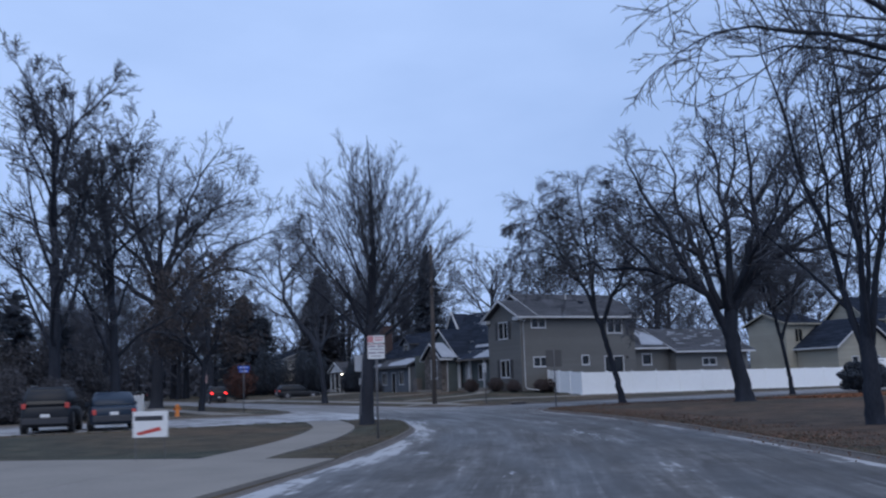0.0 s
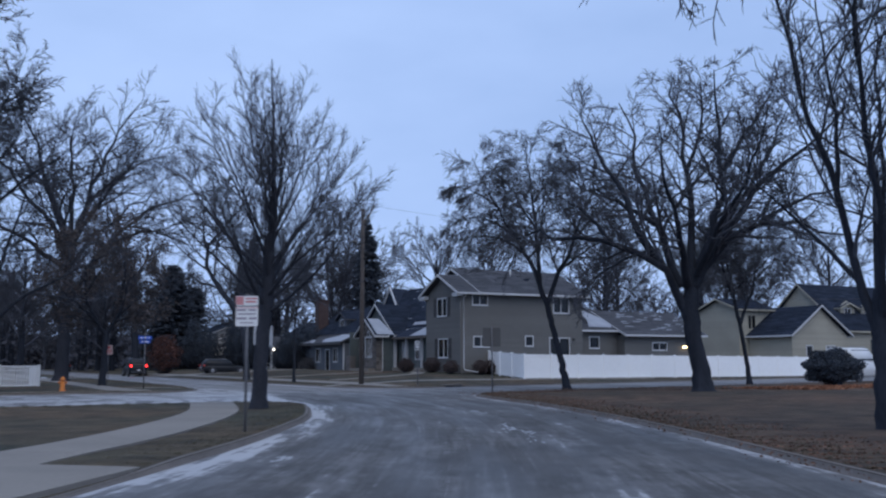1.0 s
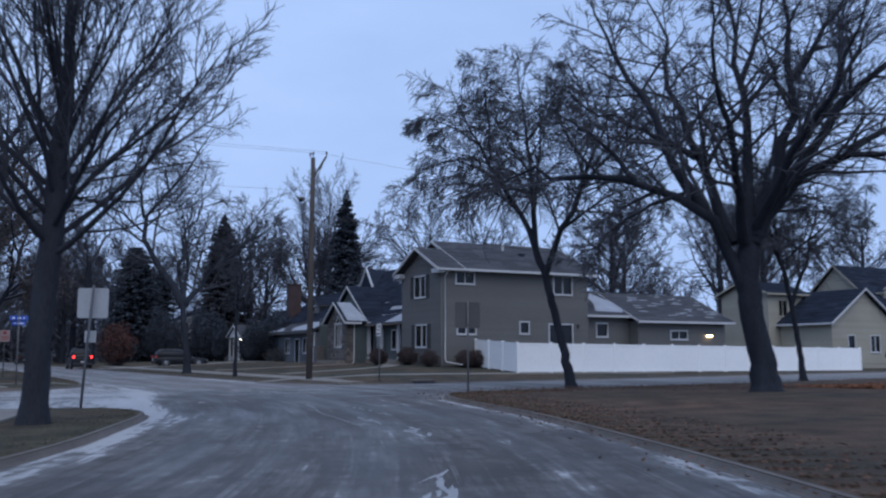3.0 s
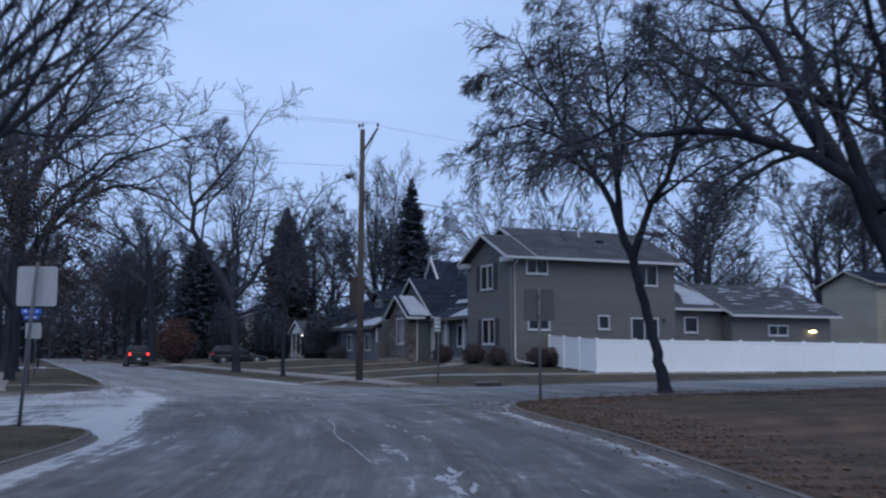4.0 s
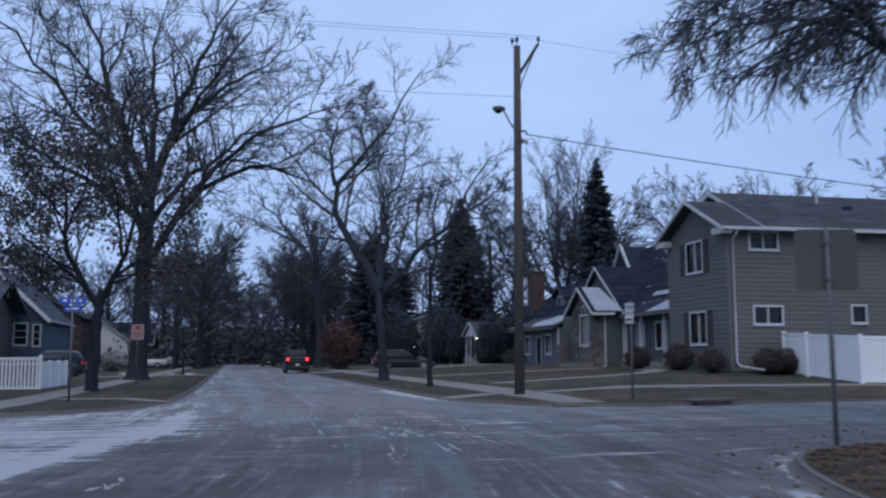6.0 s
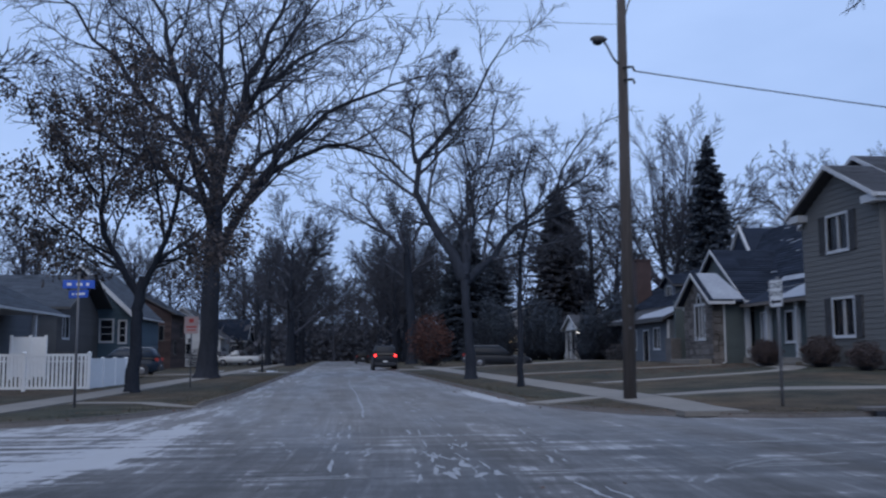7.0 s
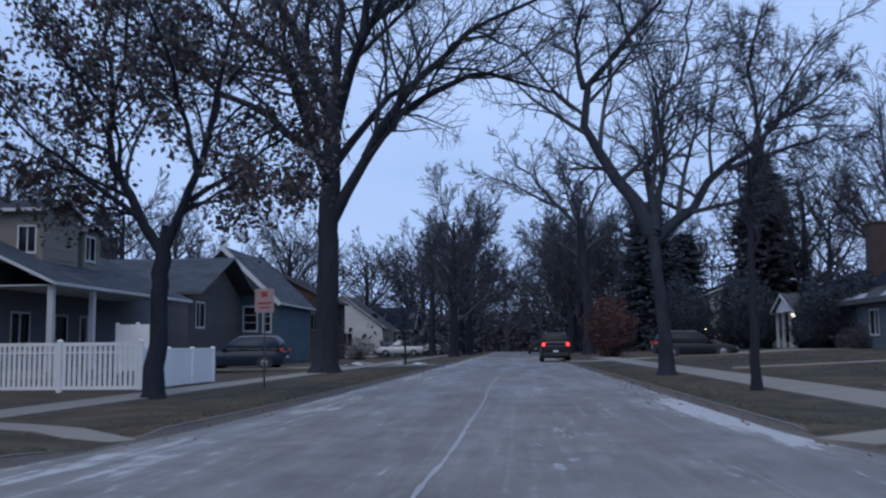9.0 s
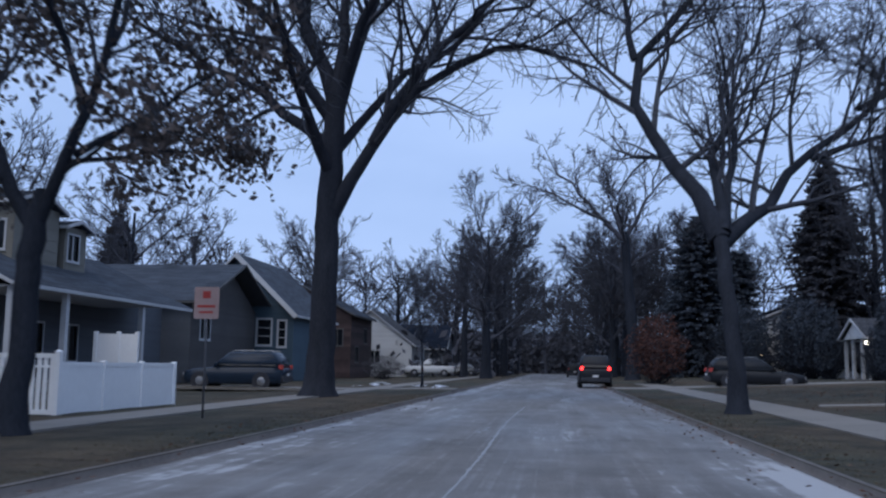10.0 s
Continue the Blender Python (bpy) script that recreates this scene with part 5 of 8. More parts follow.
def window(parent, face, plane, s0, s1, z0, z1, lights=2, trim=None, across=0, rim=0.09, name="window"):
    """A framed window with its panes set back in the opening."""
    at, trim = facing(face, plane), trim or WHITE_TRIM
    g = Geo()
    outer = [(s0 - rim, z0 - rim), (s1 + rim, z0 - rim), (s1 + rim, z1 + rim), (s0 - rim, z1 + rim)]
    inner = [(s0, z0), (s1, z0), (s1, z1), (s0, z1)]
    v = [at(s, o, z) for o in (0.045, -0.10) for ring in (outer, inner) for s, z in ring]
    f = []
    for i in range(4):
        j = (i + 1) % 4
        f += [(i, j, 4 + j, 4 + i), (8 + i, 12 + i, 12 + j, 8 + j), (i, 8 + i, 8 + j, j), (4 + i, 4 + j, 12 + j, 12 + i)]
    g.add(v, f)
    w = wpart(name, g, trim, parent)
    block_in(sill := Geo(), at, s0 - rim - 0.03, s1 + rim + 0.03, 0.0, 0.08, z0 - rim - 0.03, z0 - rim)
    wpart("sill", sill, trim, w)
    for i in range(1, lights):
        m = s0 + (s1 - s0) * i / lights
        block_in(bar := Geo(), at, m - 0.03, m + 0.03, -0.08, 0.02, z0, z1)
        wpart("mullion", bar, trim, w)
    for i in range(1, across + 1):
        m = z0 + (z1 - z0) * i / (across + 1)
        block_in(bar := Geo(), at, s0, s1, -0.08, 0.015, m - 0.025, m + 0.025)
        wpart("glazing_bar", bar, trim, w)
    for i in range(lights):
        p = Geo()
        a, b = s0 + (s1 - s0) * i / lights + 0.02, s0 + (s1 - s0) * (i + 1) / lights - 0.02
        block_in(p, at, a, b, -0.07, -0.055, z0, z1)
        wpart("pane", p, PANE, w)
    return w


def courses(geo, a, b, c, d, step=0.22, tab=1.1):
    """Shingle courses on a slope: a, b the ends of the eave, d, c the ends of the ridge above them."""
    a, b, c, d = (Vector(p) for p in (a, b, c, d))
    up = (b - a).cross(d - a).normalized()
    if up.z < 0:
        up = -up
    n = max(2, round(((d - a).length + (c - b).length) / 2 / step))
    rnd = random.Random(round(a.x * 31 + a.y * 7))
    for i in range(n):
        p0, p1, q0, q1 = a.lerp(d, i / n), b.lerp(c, i / n), a.lerp(d, (i + 1) / n), b.lerp(c, (i + 1) / n)
        m = max(1, round((p1 - p0).length / tab))
        for k in range(m):
            f, g = k / m, (k + 1) / m
            t = 0.022 + rnd.random() * 0.010
            lo0, lo1, hi1, hi0 = p0.lerp(p1, f) + up * t, p0.lerp(p1, g) + up * t, q0.lerp(q1, g) + up * 0.004, q0.lerp(q1, f) + up * 0.004
            geo.add([lo0, lo1, hi1, hi0, p0.lerp(p1, f), p0.lerp(p1, g)], [(0, 1, 2, 3), (0, 4, 5, 1)])


def gable_roof(parent, axis, x0, x1, y0, y1, ze, zr, mid, shingle, over=0.0, rake=None, name="roof"):
    """Two slopes to a ridge along the axis. x and y are the roof's outer edges, mid the ridge's place across."""
    deck, top, trims = Geo(), Geo(), []
    if axis == "x":
        slopes = [((x0, y0, ze), (x1, y0, ze), (x1, mid, zr), (x0, mid, zr)), ((x1, y1, ze), (x0, y1, ze), (x0, mid, zr), (x1, mid, zr))]
        ends = [((x, y0, ze), (x, mid, zr), (x, y1, ze)) for x in (x0, x1)]
        wide = Vector((0.05, 0, 0))
    else:
        slopes = [((x0, y1, ze), (x0, y0, ze), (mid, y0, zr), (mid, y1, zr)), ((x1, y0, ze), (x1, y1, ze), (mid, y1, zr), (mid, y0, zr))]
        ends = [((x0, y, ze), (mid, y, zr), (x1, y, ze)) for y in (y0, y1)]
        wide = Vector((0, 0.05, 0))
    for a, b, c, d in slopes:
        deck.slab(a, b, c, d, 0.10)
        courses(top, a, b, c, d)
    r = wpart(name, deck, shingle, parent)
    s = wpart("shingles", top, shingle, r)
    s["kind"] = "stuff"
    # rake boards at both gables and fascia along the eaves
    for p, q, w in ends:
        for u, v in ((p, q), (w, q)):
            u, v = Vector(u), Vector(v)
            dn = Vector((0, 0, 0.15))
            trims.append(Geo().add([u - wide, v - wide, v - wide - dn, u - wide - dn, u + wide, v + wide, v + wide - dn, u + wide - dn],
                     [(0, 1, 2, 3), (7, 6, 5, 4), (0, 4, 5, 1), (1, 5, 6, 2), (2, 6, 7, 3), (3, 7, 4, 0)]))
    if axis == "x":
        trims += [Geo().box(x0, y - 0.06, ze - 0.17, x1, y + 0.06, ze - 0.02) for y in (y0, y1)]
    else:
        trims += [Geo().box(x - 0.06, y0, ze - 0.17, x + 0.06, y1, ze - 0.02) for x in (x0, x1)]
    for trim in trims:
        wpart("fascia", trim, rake or WHITE_TRIM, r)
    return r


def shutter(parent, face, plane, s0, s1, z0, z1):
    at, g = facing(face, plane), Geo()
    block_in(g, at, s0, s0 + 0.05, 0.02, 0.06, z0, z1)
    block_in(g, at, s1 - 0.05, s1, 0.02, 0.06, z0, z1)
    for z in (z0, (z0 + z1) / 2 - 0.03, z1 - 0.06):
        block_in(g, at, s0, s1, 0.02, 0.06, z, z + 0.06)
    n = int((z1 - z0) / 0.06)
    for i in range(n):
        z = z0 + (z1 - z0) * i / n
        block_in(g, at, s0 + 0.05, s1 - 0.05, 0.022, 0.045, z, z + 0.045)
    wpart("shutter", g, SHUTTER, parent, "charcoal louvred shutter")


def plain_walls(parent, faces, z0, z1, material):
    """The sides of a house that are never seen well: (face, plane, from, to)."""
    for face, plane, s0, s1 in faces:
        clad_wall(parent, face, plane, s0, s1, z0, z1, [], material, lap=0.5)


# the taupe house on the corner
def taupe_house():
    h = thing("two_storey_house", (16.8, 11.0, 0.6), 0, "taupe two-storey house with white trim, dark shutters and grey shingles", "house")
    z0, ze = 0.62, 6.42
    # the street side
    side = [(12.46, 13.66, 5.60, 6.24), (19.65, 21.0, 5.15, 6.24), (12.54, 13.75, 2.55, 3.2), (17.04, 17.64, 2.62, 3.27), (19.25, 21.0, 0.95, 3.16)]
    clad_wall(h, "-y", 8.3, 11.4, 22.3, z0, ze, side, TAUPE)
    for i, q in enumerate(side):
        window(h, "-y", 8.3, *q, lights=1 if i == 3 else 2, name="window" if i < 4 else "patio_door")
    front = [(10.34, 11.72, 4.86, 6.1), (10.17, 11.55, 1.78, 3.06)]
    clad_wall(h, "-x", 11.4, 8.3, 13.6, z0, ze, front, TAUPE, peak=(10.95, 7.72))
    for q in front:
        window(h, "-x", 11.4, *q, lights=2)
        shutter(h, "-x", 11.4, q[0] - 0.56, q[0] - 0.12, q[2] - 0.1, q[3] + 0.08)
        shutter(h, "-x", 11.4, q[1] + 0.12, q[1] + 0.56, q[2] - 0.1, q[3] + 0.08)
    clad_wall(h, "-x", 13.2, 8.3, 16.3, ze, ze, [], TAUPE, peak=(12.3, 8.3), name="gable")
    plain_walls(h, [("+y", 13.6, 11.4, 13.2), ("+y", 16.3, 13.2, 22.3), ("+x", 22.3, 8.3, 16.3)], z0, ze, TAUPE)
    clad_wall(h, "-x", 13.2, 13.6, 16.3, z0, ze, [], TAUPE)
    gable_roof(h, "x", 10.95, 14.6, 7.88, 14.02, 6.45, 7.94, 10.95, SHINGLE, name="front_roof")
    gable_roof(h, "x", 12.85, 22.75, 7.86, 16.74, 6.47, 8.62, 12.3, SHINGLE, name="main_roof")
    # returns at the gable's feet, corner boards, foundation
    for a, b in ((7.9, 8.75), (13.15, 14.0)):
        wpart("cornice_return", Geo().box(10.98, a, 6.16, 11.45, b, 6.42), WHITE_TRIM, h, "white boxed cornice return")
    g = Geo().box(11.36, 8.262, z0, 11.42, 8.35, ze).box(11.362, 8.24, z0, 11.48, 8.28, ze)
    wpart("corner_board", g, TAUPE, h)
    wpart("foundation", Geo().box(11.45, 8.34, 0.1, 22.25, 16.2, z0 + 0.02), CONCRETE, h, "grey concrete foundation")
    g = Geo()
    g.box(11.0, 7.74, 6.3, 22.7, 7.86, 6.42)
    wpart("gutter", g, WHITE_TRIM, h, "white metal gutter")
    g = Geo().tube([(11.62, 7.82, 6.32), (11.62, 7.9, 6.15), (11.62, 8.2, 5.95), (11.62, 8.2, 1.0), (11.66, 8.05, 0.82), (12.1, 7.0, 0.68)], 0.045, 8)
    wpart("downspout", g, WHITE_TRIM, h, "white downspout with a long foot", True)
    wpart("roof_vent", Geo().tube([(17.6, 11.2, 8.0), (17.6, 11.2, 8.55)], 0.06, 8), WHITE_TRIM, h)
    wpart("roof_vent", Geo().soft_box(18.4, 10.3, 7.65, 18.75, 10.65, 7.86), SHINGLE_DARK, h)
    wpart("wall_lamp", Geo().soft_box(21.35, 8.12, 3.0, 21.5, 8.28, 3.2, 0.03), SHUTTER, h)
    return h


def low_wing():
    h = thing("garage_wing", (30, 12, 0.6), 0, "low taupe garage wing with a grey shingle roof", "house")
    z0 = 0.6
    hole = [(23.55, 24.4, 2.5, 3.3)]
    clad_wall(h, "-y", 9.0, 22.5, 26.3, z0, 3.85, hole, TAUPE)
    window(h, "-y", 9.0, *hole[0], lights=1)
    hole = [(29.2, 30.6, 2.35, 2.85)]
    clad_wall(h, "-y", 8.1, 26.3, 34.2, z0, 3.5, hole, TAUPE)
    window(h, "-y", 8.1, *hole[0], lights=2)
    plain_walls(h, [("+x", 34.2, 8.1, 16), ("+y", 16.0, 22.5, 34.2), ("-x", 26.3, 8.1, 9.0)], z0, 3.5, TAUPE)
    clad_wall(h, "+x", 34.2, 8.1, 16.0, 3.5, 3.5, [], TAUPE, peak=(12.05, 5.5), lap=0.3)
    gable_roof(h, "x", 22.4, 26.6, 8.5, 16.4, 3.9, 5.75, 12.4, SHINGLE, name="roof")
    g = Geo().add([(23.4, 8.9, 4.145), (25.6, 8.8, 4.10), (26.3, 9.8, 4.575), (25.2, 11.9, 5.57), (24.5, 11.7, 5.475), (24.2, 10.2, 4.765)], [(0, 1, 2, 3, 4, 5)])
    wpart("roof_snow", g, SNOW, h, "thin snow on the roof")
    gable_roof(h, "x", 26.0, 34.7, 7.6, 16.5, 3.55, 5.62, 12.05, SHINGLE, name="roof")
    rng = np.random.default_rng(3)
    g = Geo()
    for _ in range(34):
        x, u, w = rng.uniform(26.4, 34.2), rng.uniform(0.1, 0.95), rng.uniform(0.3, 1.1)
        y, z = 7.6 + 4.45 * u, 3.55 + 2.07 * u + 0.045
        g.slab((x, y, z), (x + w, y, z), (x + w * 0.9, y + 0.10, z + 0.0465), (x + w * 0.15, y + 0.10, z + 0.0465), 0.01)
    wpart("roof_snow", g, SNOW, h, "thin streaks of snow on the shingles")["kind"] = "stuff"
    lamp = wpart("wall_lamp", Geo().soft_box(32.3, 7.86, 2.62, 32.8, 8.08, 2.68, 0.02), SHUTTER, h)
    wpart("bulb", Geo().soft_box(32.32, 7.86, 2.5, 32.78, 8.02, 2.62, 0.03), LAMP_WARM, lamp, "lit warm lamp")
    return h


def stones(parent, face, plane, s0, s1, z0, z1, holes, peak, seed):
    """Rubble stones laid in rough courses, each proud of its mortar."""
    at, rnd = facing(face, plane), random.Random(seed)
    bed = Geo()
    zs = sorted({z0 - 0.4, z1, *[min(max(q[2], z0), z1) for q in holes], *[min(max(q[3], z0), z1) for q in holes]})
    for a, b in zip(zs[:-1], zs[1:]):
        if b - a > 1e-3:
            for p, q in cut(s0, s1, [(h[0], h[1]) for h in holes if h[2] < b - 1e-3 and h[3] > a + 1e-3]):
                block_in(bed, at, p, q, -0.3, 0.0, a, b)
    if peak:
        v = [at(s0, 0, z1), at(s1, 0, z1), at(peak[0], 0, peak[1]), at(s0, -0.3, z1), at(s1, -0.3, z1), at(peak[0], -0.3, peak[1])]
        bed.add(v, [(0, 1, 2), (5, 4, 3), (0, 3, 4, 1), (1, 4, 5, 2), (2, 5, 3, 0)])
    w = wpart("wall", bed, MORTAR, parent)
    geo, z = Geo(), z0
    top = peak[1] if peak else z1
    while z < top - 0.1:
        h = rnd.uniform(0.16, 0.34)
        a, b = s0, s1
        if z + h > z1 and peak:
            f = min(1, (z + h - z1) / (peak[1] - z1))
            a, b = s0 + (peak[0] - s0) * f, s1 + (peak[0] - s1) * f
        s = a
        while s < b - 0.08:
            e = min(b, s + rnd.uniform(0.22, 0.6))
            o = rnd.uniform(0.02, 0.05)
            for p, q in cut(s, e, [(k[0] - 0.05, k[1] + 0.05) for k in holes if k[2] < z + h and k[3] > z]):
                if q - p > 0.07:
                    c = 0.02
                    geo.add([at(p + c, o, z + c), at(q - c, o, z + c), at(q - c, o, z + h - c), at(p + c, o, z + h - c), at(p + 0.006, 0, z + 0.006), at(q - 0.006, 0, z + 0.006), at(q - 0.006, 0, z + h - 0.006), at(p + 0.006, 0, z + h - 0.006)],
                            [(0, 1, 2, 3), (0, 4, 5, 1), (1, 5, 6, 2), (2, 6, 7, 3), (3, 7, 4, 0)])
            s = e
        z += h
    b = wpart("stonework", geo, STONE, w, "rough brown and grey fieldstone")
    b["kind"] = "stuff"


def stone_cottage():
    h = thing("stone_cottage", (17, 26, 0.6), 0, "stone-fronted cottage with steep dark roofs, snow and white trim", "house")
    z0 = 0.6
    # the stone bay with its tall window
    hole = [(24.75, 25.95, 1.95, 3.55)]
    stones(h, "-x", 11.8, 23.74, 27.5, z0, 3.75, hole, (25.6, 5.16), 4)
    stones(h, "-y", 23.74, 11.8, 12.4, z0, 3.75, [], None, 5)
    w = window(h, "-x", 11.8, *hole[0], lights=3, rim=0.13)
    arc = [(25.35 + 0.30 * math.cos(a), 3.70 + 0.52 * math.sin(a)) for a in [math.pi * i / 10 for i in range(11)]]
    inner = [(25.35 + 0.20 * math.cos(a), 3.70 + 0.40 * math.sin(a)) for a in [math.pi * i / 10 for i in range(11)]]
    g = Geo()
    for i in range(10):
        q = [arc[i], arc[i + 1], inner[i + 1], inner[i]]
        v = [(11.8 - o, y, z) for o in (0.07, -0.02) for y, z in q]
        g.add(v, [(0, 1, 2, 3), (7, 6, 5, 4), (0, 4, 5, 1), (1, 5, 6, 2), (2, 6, 7, 3), (3, 7, 4, 0)])
    wpart("arch", g, WHITE_TRIM, w)
    wpart("pane", Geo().prism(inner, 11.745, 11.76, "x"), PANE, w)
    clad_wall(h, "-y", 23.74, 12.4, 13.6, z0, 3.75, [], GREEN_SIDING)
    clad_wall(h, "+y", 27.5, 11.8, 13.6, z0, 3.75, [], GREEN_SIDING)
    wpart("downspout", Geo().tube([(12.36, 23.66, 3.7), (12.36, 23.66, 0.75), (12.1, 23.4, 0.65)], 0.045, 6), WHITE_TRIM, h)
    gable_roof(h, "x", 11.45, 12.75, 23.3, 27.9, 3.72, 5.25, 25.6, SHINGLE_DARK, name="front_roof")
    for y in (23.3, 27.9):
        wpart("roof_valley", Geo().slab((12.7, y, 3.70), (13.5, y, 3.70), (12.95, 25.6, 5.20), (12.7, 25.6, 5.20), 0.05), SHINGLE_DARK, h)
    g = Geo().slab((11.7, 23.37, 3.81), (13.34, 23.37, 3.81), (12.80, 25.5, 5.26), (11.7, 25.5, 5.26), 0.02)
    wpart("roof_snow", g, SNOW, h, "thin snow on the roof")
    wpart("pier", Geo().soft_box(11.5, 28.9, 0.5, 12.1, 29.8, 2.0, 0.04), STONE, h, "low stone pier beside the entry")
    # the taller gable behind
    clad_wall(h, "-x", 13.6, 23.74, 31.2, z0, 3.9, [(28.9, 30.1, 1.6, 3.0)], GREEN_SIDING, peak=(27.45, 6.48))
    window(h, "-x", 13.6, 28.9, 30.1, 1.6, 3.0)
    gable_roof(h, "x", 13.3, 18.5, 23.35, 31.55, 3.75, 6.68, 27.45, SHINGLE_DARK, name="gable_roof")
    wpart("corner_post", Geo().soft_box(13.42, 23.56, 0.7, 13.68, 23.82, 3.75, 0.02), WHITE_TRIM, h, "white corner post")
    # the main house
    door = [(22.2, 23.2, z0 + 0.15, 2.75), (17.4, 18.6, 1.6, 3.0), (19.6, 20.9, 1.6, 3.0)]
    clad_wall(h, "-x", 15.3, 16.9, 23.74, z0, 4.3, door, GREEN_SIDING)
    for q in door[1:]:
        window(h, "-x", 15.3, *q)
    window(h, "-x", 15.3, *door[0], lights=1, name="door")
    plain_walls(h, [("-y", 16.9, 15.3, 22.0), ("+x", 22.0, 16.9, 34.0), ("+y", 34.0, 13.6, 22.0)], z0, 4.3, GREEN_SIDING)
    clad_wall(h, "-y", 16.9, 15.3, 22.0, 4.3, 4.3, [], GREEN_SIDING, peak=(18.6, 8.1))
    clad_wall(h, "+y", 34.0, 15.3, 22.0, 4.3, 4.3, [], GREEN_SIDING, peak=(18.6, 8.1))
    gable_roof(h, "y", 14.9, 22.3, 16.5, 34.4, 4.35, 8.4, 18.6, SHINGLE_DARK, name="main_roof")
    g, rng = Geo(), np.random.default_rng(12)
    for _ in range(26):
        y, u, half = rng.uniform(17.2, 29.0), rng.uniform(0.12, 0.96), rng.uniform(0.12, 0.5)
        x, z = 14.9 + 3.7 * u, 4.35 + 4.05 * u + 0.075
        g.slab((x, y - half, z), (x, y + half, z), (x + 0.035, y + half * 0.8, z + 0.038), (x + 0.035, y - half * 0.7, z + 0.038), 0.012)
    wpart("roof_snow", g, SNOW, h, "thin lines of snow left on the shingles")["kind"] = "stuff"
    wpart("roof_snow", Geo().slab((15.1, 20.4, 4.66), (15.1, 23.3, 4.66), (15.36, 23.3, 4.92), (15.36, 20.4, 4.92), 0.02), SNOW, h, "strip of snow at the foot of the roof")
    # a small gablet on the main roof
    g = Geo().prism([(30.6, 6.9), (33.3, 6.9), (31.95, 8.55)], 17.0, 18.8, "x")
    wpart("gablet", g, SHINGLE_DARK, h, "small roof gablet with white trim")
    for a, b in (((30.4, 6.8), (31.95, 8.7)), ((33.5, 6.8), (31.95, 8.7))):
        wpart("gablet_trim", Geo().slab((16.88, *a), (17.02, *a), (17.02, *b), (16.88, *b), 0.14), WHITE_TRIM, h)
    # the porch between the stone bay and the neighbour
    g = Geo().slab((13.2, 23.5, 3.55), (13.2, 16.6, 3.55), (15.5, 16.6, 4.62), (15.5, 23.5, 4.62), 0.12)
    p = wpart("porch_roof", g, SHINGLE_DARK, h)
    g = Geo().slab((13.3, 20.4, 3.615), (13.3, 16.7, 3.615), (15.4, 16.7, 4.60), (15.4, 20.4, 4.60), 0.018)
    wpart("roof_snow", g, SNOW, p, "thin snow on the roof")
    wpart("fascia", Geo().box(13.12, 16.6, 3.38, 13.21, 23.5, 3.53), KERB, p)
    for y in (21.35, 18.5, 16.8):
        wpart("porch_post", Geo().soft_box(13.42, y - 0.08, 0.75, 13.58, y + 0.08, 3.45), WHITE_TRIM, h, "white porch post")
    wpart("porch_floor", Geo().box(13.2, 16.6, 0.3, 15.3, 23.5, 0.95), CONCRETE, h)
    for i in range(3):
        wpart("step", Geo().soft_box(13.2 - 0.32 * (i + 1), 17.6, 0.3, 13.22 - 0.32 * i, 20.0, 0.95 - 0.17 * (i + 1)), CONCRETE, h)
    # the closed-in front of the porch
    holes = [(18.9, 20.2, 1.7, 3.0), (21.7, 22.7, 0.98, 3.05)]
    clad_wall(h, "-x", 13.85, 16.9, 23.5, 0.95, 3.5, holes, GREEN_SIDING, name="porch_wall")
    window(h, "-x", 13.85, *holes[0])
    d = window(h, "-x", 13.85, *holes[1], lights=1, name="door")
    wpart("storm_door", Geo().soft_box(13.86, 21.74, 1.0, 13.90, 22.66, 3.02, 0.01), SIGN_ALU, d, "pale storm door")
    wpart("ledge", Geo().soft_box(11.1, 23.9, 0.3, 11.74, 28.0, 0.86), CONCRETE, h, "pale stone ledge below the window")
    return h


def plain_house(name, label, x0, y0, x1, y1, z0, ze, zr, axis, wall, shingle, street="-x", windows=(), door=None, over=0.4, chimney=None, trim=None, lap=0.24):
    """A gabled house; windows and door are on the side that faces the street, as (from, to, low, high)."""
    h = thing(name, ((x0 + x1) / 2, (y0 + y1) / 2, z0), 0, label, "house")
    mx, my = (x0 + x1) / 2, (y0 + y1) / 2
    spans = {"-x": (x0, y0, y1), "+x": (x1, y0, y1), "-y": (y0, x0, x1), "+y": (y1, x0, x1)}
    for face, (plane, a, b) in spans.items():
        peak = None
        if axis == "x" and face[1] == "x":
            peak = (my, zr - 0.12)
        if axis == "y" and face[1] == "y":
            peak = (mx, zr - 0.12)
        holes = [q[1:] for q in windows if q[0] == face]
        if door and door[0] == face:
            holes.append(door[1:])
        clad_wall(h, face, plane, a, b, z0, ze, [q for q in holes if q[3] <= ze], wall, peak=peak, lap=lap)
        for q in [q[1:] for q in windows if q[0] == face]:
            window(h, face, plane, *q, lights=2 if q[1] - q[0] > 0.8 else 1, trim=trim)
        if door and door[0] == face:
            window(h, face, plane, *door[1:], lights=1, trim=trim, name="door")
    if axis == "x":
        gable_roof(h, "x", x0 - over, x1 + over, y0 - over, y1 + over, ze, zr, my, shingle, rake=trim)
    else:
        gable_roof(h, "y", x0 - over, x1 + over, y0 - over, y1 + over, ze, zr, mx, shingle, rake=trim)
    if chimney:
        cx, cy, cz, w = chimney
        g = Geo().box(cx - w / 2, cy - w / 2, ze, cx + w / 2, cy + w / 2, cz).box(cx - w / 2 - 0.05, cy - w / 2 - 0.05, cz - 0.25, cx + w / 2 + 0.05, cy + w / 2 + 0.05, cz - 0.08)
        wpart("chimney", g, BRICK, h, "dark red brick chimney")
    return h


